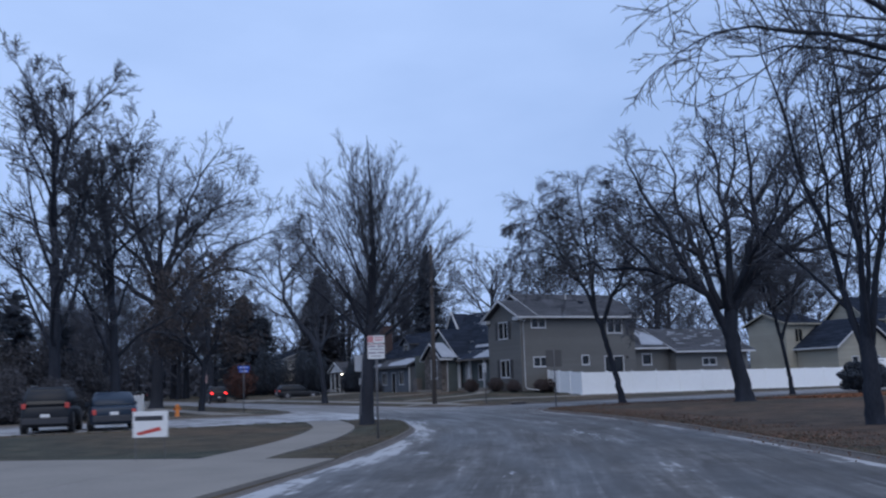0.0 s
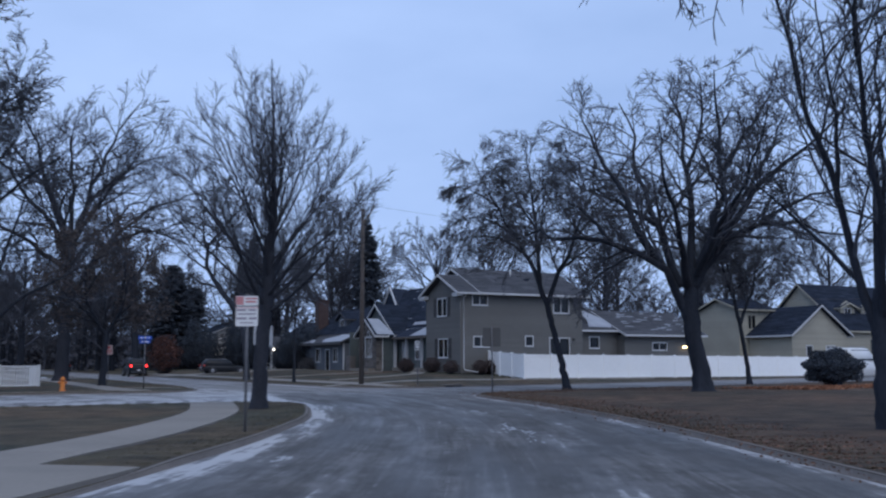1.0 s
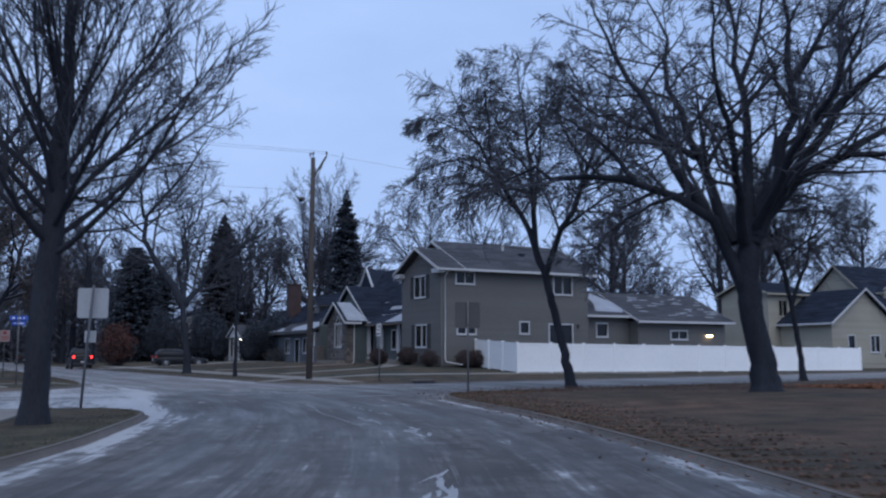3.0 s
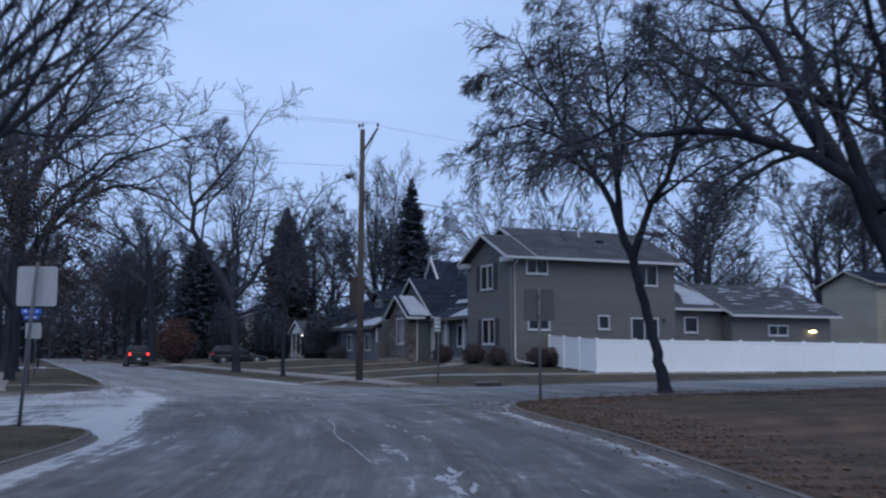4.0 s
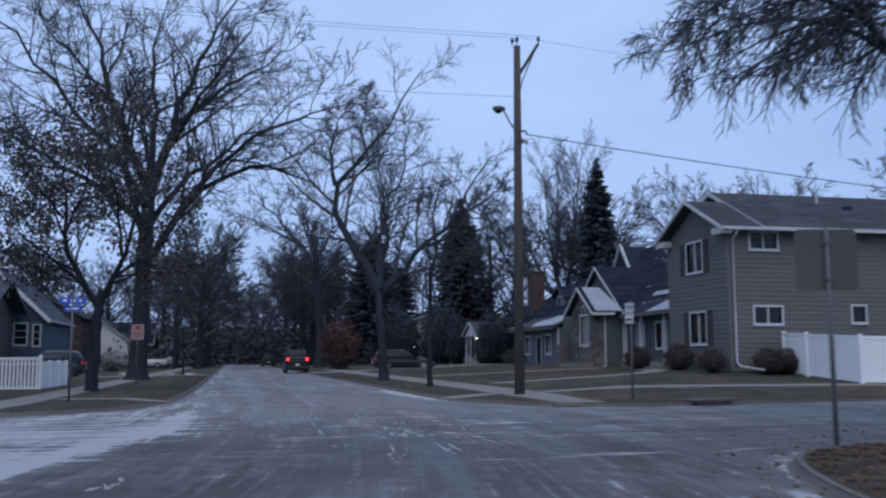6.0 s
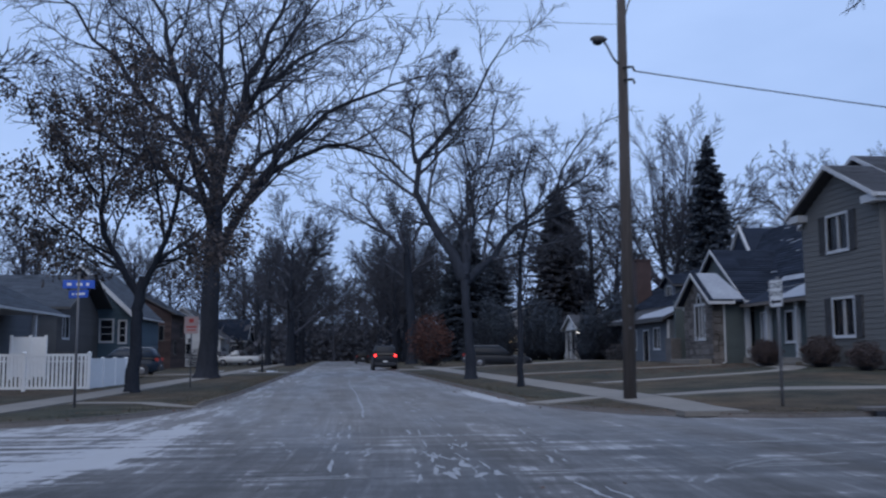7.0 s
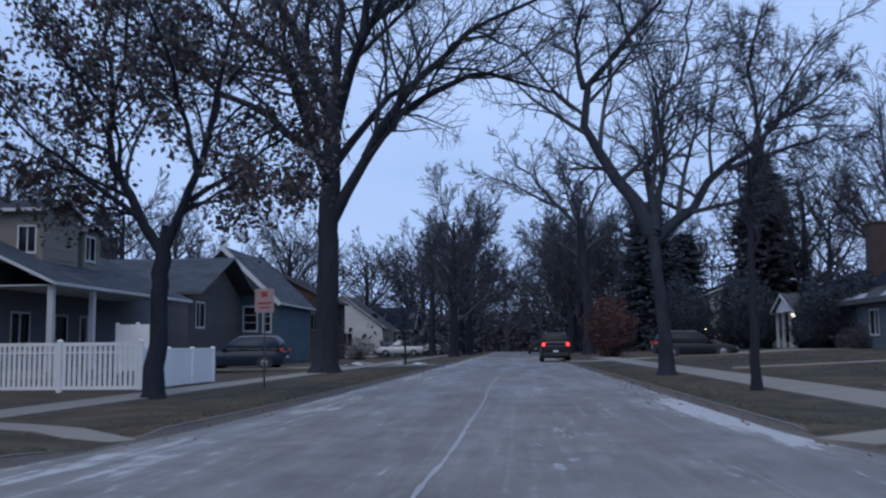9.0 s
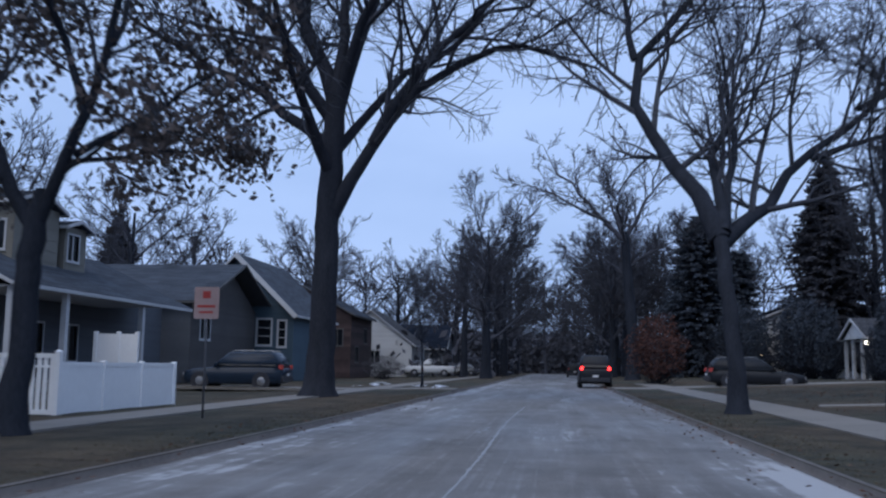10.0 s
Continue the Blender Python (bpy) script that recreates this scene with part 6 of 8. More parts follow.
taupe_house()
low_wing()
stone_cottage()
def low_house():
    h = plain_house("low_house", "low dark house with a brick chimney and snowy front roof", 16.2, 37.6, 25.0, 52.0, 0.5, 4.4, 7.5, "y", DARK_SIDING, SHINGLE_DARK, trim=SHUTTER)
    # the front strip under its own lean-to roof
    holes = [(39.2, 40.3, 1.5, 2.8), (44.0, 45.2, 1.5, 2.8), (41.4, 42.4, 0.65, 2.7)]
    clad_wall(h, "-x", 14.5, 37.6, 50.6, 0.5, 3.35, holes, DARK_SIDING)
    for q in holes[:2]:
        window(h, "-x", 14.5, *q)
    window(h, "-x", 14.5, *holes[2], lights=1, name="door")
    plain_walls(h, [("-y", 37.6, 14.5, 16.2), ("+y", 50.6, 14.5, 16.2)], 0.5, 3.35, DARK_SIDING)
    for y in (37.6, 50.6):
        wpart("corner_board", Geo().box(14.44, y - 0.06, 0.5, 14.56, y + 0.06, 3.35), WHITE_TRIM, h)
    r = wpart("front_roof", Geo().slab((14.0, 37.2, 3.42), (14.0, 51.0, 3.42), (16.5, 51.0, 4.62), (16.5, 37.2, 4.62), 0.12), SHINGLE, h)
    top = Geo()
    courses(top, (14.0, 51.0, 3.43), (14.0, 37.2, 3.43), (16.5, 37.2, 4.63), (16.5, 51.0, 4.63))
    wpart("shingles", top, SHINGLE, r)["kind"] = "stuff"
    wpart("fascia", Geo().box(13.95, 37.2, 3.2, 14.03, 51.0, 3.40), SIGN_BACK, r)
    wpart("roof_snow", Geo().add([(14.15, 37.4, 3.535), (14.15, 42.8, 3.535), (14.9, 43.6, 3.895), (15.5, 41.2, 4.185), (16.3, 40.4, 4.57), (16.3, 37.4, 4.57)], [(0, 1, 2, 3, 4, 5)]), SNOW, r, "thin snow on the roof")
    wpart("roof_snow", Geo().add([(14.15, 45.0, 3.535), (14.15, 49.6, 3.535), (15.0, 48.8, 3.945), (14.8, 46.2, 3.85)], [(0, 1, 2, 3)]), SNOW, r, "thin snow along the eave")
    # a small dormer with one window, and the chimney
    clad_wall(h, "-x", 17.2, 43.4, 45.6, 4.9, 6.1, [(44.0, 45.0, 5.1, 5.95)], DARK_SIDING, peak=(44.5, 6.7))
    window(h, "-x", 17.2, 44.0, 45.0, 5.1, 5.95, lights=2)
    plain_walls(h, [("-y", 43.4, 17.2, 19.6), ("+y", 45.6, 17.2, 19.6)], 4.9, 6.1, DARK_SIDING)
    gable_roof(h, "x", 16.9, 20.0, 43.1, 45.9, 6.05, 6.85, 44.5, SHINGLE_DARK, rake=SHUTTER, name="dormer_roof")
    c = wpart("chimney", Geo().box(16.6, 50.0, 4.0, 17.75, 51.2, 8.5), BRICK, h, "dark red brick chimney")
    wpart("chimney_cap", Geo().soft_box(16.53, 49.93, 8.35, 17.82, 51.27, 8.5, 0.03), BRICK, c)
    return h


low_house()


def porch_house():
    h = plain_house("porch_house", "small grey house with a white gabled porch and a lit lamp", 16.0, 53.0, 25.0, 65.0, 0.5, 3.4, 6.4, "y", DARK_SIDING, SHINGLE_DARK,
                    windows=[("-x", 62.0, 63.4, 1.5, 2.9), ("-x", 54, 55.4, 1.5, 2.9)], door=("-x", 58.2, 59.3, 0.7, 2.8))
    gable_roof(h, "x", 13.2, 16.2, 55.8, 61.2, 3.3, 4.5, 58.5, SHINGLE, name="porch_roof")
    wpart("porch_gable", Geo().prism([(56.2, 3.2), (60.8, 3.2), (58.5, 4.3)], 13.4, 13.5, "x"), WHITE_SIDING, h)
    for y in (56.1, 57.6, 59.4, 60.9):
        wpart("porch_post", Geo().soft_box(13.5, y - 0.1, 0.5, 13.7, y + 0.1, 3.3), WHITE_TRIM, h, "white porch post")
    wpart("porch_floor", Geo().box(13.3, 55.9, 0.2, 16.0, 61.1, 0.7), CONCRETE, h)
    lamp = wpart("porch_lamp", Geo().soft_box(13.42, 56.0, 2.75, 13.6, 56.2, 2.8, 0.01), SHUTTER, h)
    wpart("bulb", Geo().soft_box(13.30, 55.95, 2.80, 13.5, 56.25, 3.0, 0.05), LAMP_WHITE, lamp, "lit white lamp")
    return h


porch_house()
white_house = plain_house("pale_house", "pale two-storey house half hidden by spruces", 12.2, 77.0, 21.6, 88.0, 0.5, 5.6, 7.6, "y", WHITE_SIDING, SHINGLE_DARK,
                          windows=[("-x", 79, 80.4, 1.6, 3.0), ("-x", 84, 85.4, 1.6, 3.0), ("-x", 79, 80.4, 4.0, 5.2), ("-x", 84, 85.4, 4.0, 5.2)], door=("-x", 81.5, 82.5, 0.6, 2.7))
lamp = wpart("porch_lamp", Geo().soft_box(11.6, 77.3, 2.5, 12.2, 77.5, 2.56, 0.02), SHUTTER, white_house)
wpart("bulb", Geo().soft_box(11.55, 77.28, 2.3, 11.8, 77.5, 2.5, 0.05), LAMP_WARM, lamp, "lit warm lamp")
brick_house = plain_house("brick_house", "brick house far along the street", 15.0, 97.0, 25.0, 108.0, 0.4, 3.6, 7.0, "y", BRICK, SHINGLE_DARK, windows=[("-x", 99, 100.5, 1.5, 2.9), ("-x", 104, 105.5, 1.5, 2.9)])
plain_house("pale_house", "pale house far along the street", 14.0, 118.0, 24.0, 130.0, 0.4, 3.6, 7.0, "x", CREAM_SIDING, SHINGLE, windows=[("-x", 120, 121.5, 1.5, 2.9), ("-x", 126, 127.5, 1.5, 2.9)])
plain_house("tan_gabled_house", "tan gabled house with pale rakes beyond the white fence", 44.6, 7.5, 51.8, 12.4, 0.6, 3.7, 6.4, "y", CREAM_SIDING, SHINGLE_DARK, windows=[("-y", 46.4, 47.1, 1.2, 2.7), ("-y", 49.0, 50.0, 1.5, 2.7)])
plain_house("tan_gabled_house", "tall narrow tan house wing behind the gabled house", 43.4, 12.5, 47.6, 17.5, 0.6, 6.2, 7.3, "x", CREAM_SIDING, SHINGLE_DARK, windows=[("-y", 44.6, 45.5, 4.4, 5.6)], trim=CREAM_SIDING)
dormer_house = plain_house("tan_dormer_house", "long tan house with a dark roof and two dormers", 53.4, 9.0, 70.0, 19.0, 0.6, 4.2, 9.0, "x", CREAM_SIDING, SHINGLE_DARK, windows=[("-y", 57, 58.5, 2.0, 3.4), ("-y", 63, 64.5, 2.0, 3.4)], trim=CREAM_SIDING)
for x in (56.0, 59.0):
    clad_wall(dormer_house, "-y", 10.6, x - 1.0, x + 1.0, 5.0, 6.6, [(x - 0.4, x + 0.4, 5.4, 6.4)], CREAM_SIDING, peak=(x, 7.2))
    window(dormer_house, "-y", 10.6, x - 0.4, x + 0.4, 5.4, 6.4)
    plain_walls(dormer_house, [("+x", x + 1.0, 10.6, 13.4), ("-x", x - 1.0, 10.6, 13.4)], 5.0, 6.6, CREAM_SIDING)
    gable_roof(dormer_house, "y", x - 1.3, x + 1.3, 10.3, 13.6, 6.5, 7.0, x, SHINGLE_DARK, rake=CREAM_SIDING, name="dormer_roof")



# the slate-blue house on the left corner, well behind its white fence
def blue_house():
    h = thing("blue_house", (-30, 48, -0.1), 0, "dark slate-blue house with a deep porch and tan upper rooms", "house")
    z0 = -0.1
    # the front part with its porch along the street
    holes = [(32.4, 34.0, 1.1, 2.8), (36.6, 37.8, 0.3, 2.8), (39.4, 41.0, 1.1, 2.8)]
    clad_wall(h, "+x", -28.8, 31.0, 51.0, z0, 5.0, holes, DARK_SIDING)
    for q in (holes[0], holes[2]):
        window(h, "+x", -28.8, *q)
    window(h, "+x", -28.8, *holes[1], lights=1, name="door")
    clad_wall(h, "-y", 31.0, -36.4, -28.8, z0, 4.1, [(-33.0, -31.6, 1.1, 2.8)], DARK_SIDING, peak=(-32.6, 5.9))
    window(h, "-y", 31.0, -33.0, -31.6, 1.1, 2.8)
    plain_walls(h, [("-x", -36.4, 31.0, 51.0)], z0, 4.1, DARK_SIDING)
    gable_roof(h, "y", -36.7, -25.3, 29.4, 46.9, 4.05, 6.75, -31.0, SHINGLE_BLUE, name="front_roof")
    wpart("porch_ceiling", Geo().box(-28.7, 29.7, 3.86, -25.45, 43.2, 3.92), WHITE_TRIM, h)
    for y in (29.9, 33.9, 41.3):
        wpart("porch_post", Geo().soft_box(-25.75, y - 0.13, 0.0, -25.49, y + 0.13, 3.88), WHITE_TRIM, h, "white porch post")
    wpart("porch_floor", Geo().box(-28.8, 29.6, -0.4, -25.3, 43.2, 0.15), CONCRETE, h)
    # the middle block, its gable end to the street under a deep overhang
    holes = [(53.2, 54.8, 2.6, 4.2)]
    clad_wall(h, "+x", -27.2, 51.6, 63.9, z0, 4.85, holes, BROWN_SIDING, peak=(58.2, 7.45))
    window(h, "+x", -27.2, *holes[0], rim=0.12)
    clad_wall(h, "-y", 51.6, -39.0, -27.2, z0, 4.85, [], DARK_SIDING)
    plain_walls(h, [("-x", -39.0, 51.6, 65.0)], z0, 4.85, DARK_SIDING)
    gable_roof(h, "x", -39.4, -26.1, 51.0, 65.4, 4.82, 7.75, 58.2, SHINGLE_BLUE, name="middle_roof", rake=SIGN_BACK)
    # the blue block behind, its gable to the front
    holes = [(-27.0, -26.0, 2.5, 4.3), (-25.4, -24.9, 2.4, 4.2)]
    clad_wall(h, "-y", 64.0, -32.9, -24.3, z0, 4.7, holes, BLUE_SIDING, peak=(-28.6, 8.95))
    for q in holes:
        window(h, "-y", 64.0, *q, lights=1, across=2, rim=0.14)
    plain_walls(h, [("+x", -24.3, 64.0, 76.0), ("-x", -32.9, 64.0, 76.0), ("+y", 76.0, -32.9, -24.3)], z0, 4.7, BLUE_SIDING)
    roof = gable_roof(h, "y", -33.3, -23.9, 63.4, 76.4, 4.65, 9.2, -28.6, SHINGLE_BLUE, name="rear_roof")
    wpart("rake_board", Geo().slab((-28.6, 63.24, 9.23), (-28.6, 63.33, 9.23), (-23.8, 63.33, 4.6), (-23.8, 63.24, 4.6), 0.34), WHITE_TRIM, roof, "wide white rake board")
    # tan upper rooms over the porch
    clad_wall(h, "-y", 33.6, -31.8, -28.0, 5.0, 7.9, [(-29.2, -28.4, 5.8, 7.0)], TAN_SIDING)
    window(h, "-y", 33.6, -29.2, -28.4, 5.8, 7.0)
    plain_walls(h, [("+x", -28.0, 33.6, 37.2), ("-x", -31.8, 33.6, 37.2), ("+y", 37.2, -31.8, -28.0)], 5.0, 7.9, TAN_SIDING)
    gable_roof(h, "x", -32.1, -27.7, 33.2, 37.5, 7.88, 8.6, 35.4, SHINGLE_BLUE, name="upper_roof")
    clad_wall(h, "+x", -28.0, 37.8, 39.8, 5.0, 7.4, [(38.1, 39.1, 5.8, 7.0)], TAN_SIDING)
    window(h, "+x", -28.0, 38.1, 39.1, 5.8, 7.0)
    plain_walls(h, [("-y", 37.8, -30.2, -28.0), ("-x", -30.2, 37.8, 39.8), ("+y", 39.8, -30.2, -28.0)], 5.0, 7.4, TAN_SIDING)
    gable_roof(h, "x", -30.4, -27.7, 37.5, 40.1, 7.38, 7.75, 38.8, SHINGLE_BLUE, name="upper_roof")
    return h


blue_house()
brick_house = plain_house("brick_house", "dark brick two-storey house on the street", -34.0, 84.0, -24.4, 94.0, -0.1, 5.8, 8.6, "y", BRICK, SHINGLE_BLUE, trim=SIGN_BACK,
                          windows=[("-y", -26.2, -25.2, 2.9, 4.4), ("-y", -27.9, -27.0, 0.9, 2.4), ("+x", 86, 87.4, 1.4, 2.8), ("+x", 90, 91.4, 3.3, 4.7)])
lamp = wpart("wall_lamp", Geo().soft_box(-27.15, 83.7, 5.05, -26.85, 84.0, 5.13, 0.02), SHUTTER, brick_house)
wpart("bulb", Geo().soft_box(-27.2, 83.7, 4.8, -26.8, 83.96, 5.05, 0.05), LAMP_WARM, lamp, "lit warm lamp")
plain_house("white_house", "small white gabled house along the street", -30.6, 101.0, -21.2, 111.0, -0.1, 3.4, 7.3, "y", WHITE_SIDING, SHINGLE, windows=[("-y", -26, -24.8, 1.4, 2.7)])
plain_house("grey_house", "grey house far along the street", -30.0, 122.0, -20.0, 133.0, -0.1, 3.4, 6.8, "x", DARK_SIDING, SHINGLE_DARK, windows=[("-y", -22, -20.8, 1.4, 2.7)])
plain_house("grey_house", "dark house seen through the trees", -44.0, 4.0, -32.0, 14.0, 0.0, 3.4, 6.2, "x", DARK_SIDING, SHINGLE_DARK, windows=[("-y", -36, -34.6, 1.4, 2.7), ("-y", -41, -39.6, 1.4, 2.7)])

# ---- the utility pole and its wires ----
def utility_pole():
    t = thing("utility_pole", (0, 0, 0.1), 0, "weathered wooden utility pole with a street lamp and wires", "utility pole")
    part("pole", Geo().tube([(0, 0, -0.6), (0.02, 0, 4.5), (0.05, 0.02, 10.4)], [0.155, 0.135, 0.10], 14), POLE_WOOD, t, "", True)
    arm = Geo().tube([(0.12, 0, 9.55), (0.75, 0.12, 10.55)], [0.05, 0.045], 8)
    a = part("arm", arm, POLE_WOOD, t, "slanted timber arm")
    part("brace", Geo().tube([(0.12, 0.02, 9.0), (0.22, 0.05, 9.35), (0.62, 0.1, 10.3)], 0.018, 6), STEEL, t)
    for x, y, z in ((-0.10, 0.0, 10.4), (0.05, 0.02, 10.45), (0.76, 0.12, 10.55)):
        g = Geo().tube([(x, y, z), (x, y, z + 0.12)], 0.018, 6).tube([(x, y, z + 0.10), (x, y, z + 0.16), (x, y, z + 0.24)], [0.05, 0.06, 0.03], 8)
        part("insulator", g, SIGN_BACK, t, "grey porcelain insulator", True)
    bracket = Geo().tube([(-0.08, -0.02, 7.86), (-0.22, -0.07, 8.0), (-0.38, -0.14, 8.26), (-0.50, -0.21, 8.36)], 0.026, 8)
    part("lamp_bracket", bracket, STEEL, t, "", True)
    head = Geo()
    bm = bmesh.new()
    bmesh.ops.create_uvsphere(bm, u_segments=14, v_segments=8, radius=1)
    for p in bm.verts:
        p.co = (-0.62 + p.co.x * 0.21, -0.29 + p.co.y * 0.11, 8.35 + p.co.z * (0.09 if p.co.z > 0 else 0.07))
    head.take(bm)
    lamp = part("lamp_head", head, SIGN_BACK, t, "grey cobra-head street lamp", True)
    lens = Geo()
    bm = bmesh.new()
    bmesh.ops.create_uvsphere(bm, u_segments=12, v_segments=6, radius=1)
    for p in bm.verts:
        p.co = (-0.65 + p.co.x * 0.13, -0.30 + p.co.y * 0.085, 8.29 + p.co.z * 0.09)
    part("lens", lens.take(bm), PANE, lamp, "", True)
    # cable clamps where the service wires leave
    for z in (7.75, 7.45):
        part("clamp", Geo().tube([(0.0, -0.14, z), (0.22, -0.18, z), (0.26, -0.18, z - 0.1)], 0.03, 6), WIRE, t)
    for z in (1.6, 2.1):
        part("tag", Geo().box(-0.03, -0.175, z, 0.03, -0.165, z + 0.06), STEEL, t)
    return t


def wire(a, b, sag, r, label):
    pts = []
    for i in range(25):
        f = i / 24
        p = Vector(a).lerp(Vector(b), f)
        p.z -= sag * 4 * f * (1 - f)
        pts.append(p)
    solid("overhead_wire", Geo().tube(pts, r, 5), WIRE, label, "wire", "overhead wires", smooth=True)


utility_pole()
wire((-0.10, 0.0, 10.74), (-60, -9.0, 10.6), 1.0, 0.0055, "thin overhead power wire from the utility pole")
wire((0.76, 0.12, 10.89), (-60, -8.0, 11.0), 1.0, 0.0055, "thin overhead power wire from the utility pole")
wire((0.05, 0.02, 10.79), (70, 8.0, 11.4), 1.0, 0.005, "thin overhead power wire from the utility pole")
wire((-0.08, -0.1, 8.9), (-60, -9.2, 8.6), 0.9, 0.006, "thin overhead wire across the side street")
wire((0.26, -0.18, 7.75), (72, 9.5, 8.4), 1.5, 0.016, "thick black overhead cable along the side street")


# ---- signs ----
def post_of(t, h, r=0.03, lean=0.0):
    part("post", Geo().tube([(0, 0, -0.4), (lean * 0.5, 0, h * 0.5), (lean, 0, h)], r, 8), STEEL, t, "galvanised steel post", True)


def plate(w, h, z, material_front, t, name="plate", y=-0.045, label=""):
    """A sign plate with rounded corners, facing the thing's own -y."""
    c = min(w, h) * 0.05
    out = [(-w / 2 + c, z), (w / 2 - c, z), (w / 2, z + c), (w / 2, z + h - c), (w / 2 - c, z + h), (-w / 2 + c, z + h), (-w / 2, z + h - c), (-w / 2, z + c)]
    return part(name, Geo().prism(out, y - 0.006, y, "y"), material_front, t, label)


def bars(t, rows, material, y=-0.054, name="lettering"):
    """Writing that cannot be read: bars of its size; rows of (x0, x1, z0, z1)."""
    g = Geo()
    for x0, x1, z0, z1 in rows:
        g.box(x0, y - 0.002, z0, x1, y, z1)
    part(name, g, material, t)


# parking sign on the near corner
FAINT = surface("faded_lettering", (0.30, 0.27, 0.31), 0.6, 0.15, 3.0, 20.0, 0.0)
FAINT_RED = surface("faded_red_lettering", (0.52, 0.22, 0.23), 0.6, 0.15, 3.0, 20.0, 0.0)
t = thing("parking_sign", (-17.0, -33.3, 0.08), -29, "white parking sign with red and black lettering on a post", "sign")
t.scale = (0.92, 0.92, 0.93)
post_of(t, 2.84)
p = plate(0.47, 0.20, 2.60, SIGN_WHITE, t, "upper_plate")
bars(p, [(-0.23, -0.07, 2.62, 2.79)], FAINT_RED)
bars(p, [(-0.03, 0.22, 2.73, 2.765), (-0.03, 0.19, 2.66, 2.70)], FAINT_RED)
p = plate(0.47, 0.41, 2.17, SIGN_WHITE, t, "lower_plate")
bars(p, [(-0.21, -0.02, 2.485, 2.53), (0.04, 0.19, 2.485, 2.53), (-0.19, 0.19, 2.41, 2.44), (-0.21, 0.00, 2.31, 2.355), (0.05, 0.21, 2.31, 2.355), (-0.15, 0.15, 2.23, 2.255)], FAINT)
bars(p, [(-0.24, 0.24, 2.55, 2.562)], FAINT_RED)
# pale back of a square sign on the corner, a small plate under it
t = thing("street_sign", (-12.62, -20.1, 0.1), -22, "pale aluminium back of a square sign on a leaning post", "sign")
post_of(t, 2.6, 0.03, 0.2)
plate(0.64, 0.64, 1.90, SIGN_ALU, t, "plate", 0.09).location.x = 0.17
plate(0.24, 0.25, 1.38, SIGN_ALU, t, "small_plate", 0.09).location.x = 0.14
# square sign seen from behind, at the right corner
t = thing("street_sign", (-0.22, -15.0, 0.1), -14, "grey back of a square sign on a steel post", "sign")
post_of(t, 2.85, 0.035)
plate(0.84, 0.84, 1.98, SIGN_BACK, t, "plate", 0.05)
for z in (2.1, 2.6):
    part("bracket", Geo().box(-0.04, -0.04, z, 0.04, 0.045, z + 0.05), STEEL, t)


def text_mesh(body, size, depth=0.002):
    cu = bpy.data.curves.new("lettering", 'FONT')
    cu.body, cu.size, cu.align_x, cu.align_y, cu.extrude = body, size, 'CENTER', 'CENTER', depth
    ob = bpy.data.objects.new("lettering", cu)
    scene.collection.objects.link(ob)
    bpy.context.view_layer.update()
    me = bpy.data.meshes.new_from_object(ob)
    bpy.data.objects.remove(ob)
    me.transform(Matrix.Rotation(radians(90), 4, 'X'))
    return me


t = thing("one_way_sign", (2.17, -3.0, -0.04), -78, "white one-way sign with a black arrow on a grey post", "sign")
post_of(t, 2.72)
p = plate(0.40, 0.56, 2.10, SIGN_WHITE, t)
for word, z in (("ONE", 2.53), ("WAY", 2.37)):
    me = text_mesh(word, 0.17)
    me.transform(Matrix.Translation((0, -0.053, z)))
    part("lettering", me, BLACK, p)
g = Geo().prism([(-0.16, 2.21), (-0.07, 2.28), (-0.07, 2.235), (0.15, 2.235), (0.15, 2.185), (-0.07, 2.185), (-0.07, 2.14)], -0.055, -0.053, "y")
part("arrow", g, BLACK, p)
bars(p, [(-0.19, 0.19, 2.645, 2.655), (-0.19, 0.19, 2.105, 2.115), (-0.19, -0.18, 2.115, 2.645), (0.18, 0.19, 2.115, 2.645)], BLACK, name="border")
# street name blades on the left corner
t = thing("street_name_sign", (-12.3, 0.4, 0.1), 0, "two blue street name blades on a steel post", "sign")
post_of(t, 2.86)
b = part("name_blade", Geo().soft_box(-0.34, -0.012, 2.54, 0.34, 0.012, 2.72, 0.01), SIGN_BLUE, t)
g = Geo()
for x0, x1 in ((-0.25, -0.15), (-0.05, 0.08), (0.16, 0.22)):
    g.box(x0, -0.016, 2.60, x1, -0.013, 2.66)
part("lettering", g, SIGN_WHITE, b)
b = part("name_blade", Geo().soft_box(-0.012, -0.30, 2.33, 0.012, 0.30, 2.50, 0.01).moved(pose(0, 0, 0, 0, 0, 55)), SIGN_BLUE, t)
g = Geo()
for x0, x1 in ((-0.22, 0.06), (0.12, 0.20)):
    g.box(0.013, x0, 2.39, 0.016, x1, 2.44).box(-0.016, x0, 2.39, -0.013, x1, 2.44)
part("lettering", g.moved(pose(0, 0, 0, 0, 0, 55)), SIGN_WHITE, b)
part("cap", Geo().soft_box(-0.04, -0.04, 2.84, 0.04, 0.04, 2.9, 0.01), STEEL, t)
# faded notice by the left verge
t = thing("parking_sign", (-11.9, 14.2, 0.08), 0, "faded white and pink parking sign on a thin post", "sign")
post_of(t, 2.5, 0.025)
FADED = surface("faded_sign", (0.52, 0.36, 0.33), 0.6, 0.1, 2.0, 15.0, 0.0)
p = plate(0.50, 0.62, 1.88, FADED, t)
bars(p, [(-0.08, 0.08, 2.28, 2.42), (-0.18, 0.18, 2.10, 2.15), (-0.14, 0.14, 1.99, 2.03)], SIGN_RED)
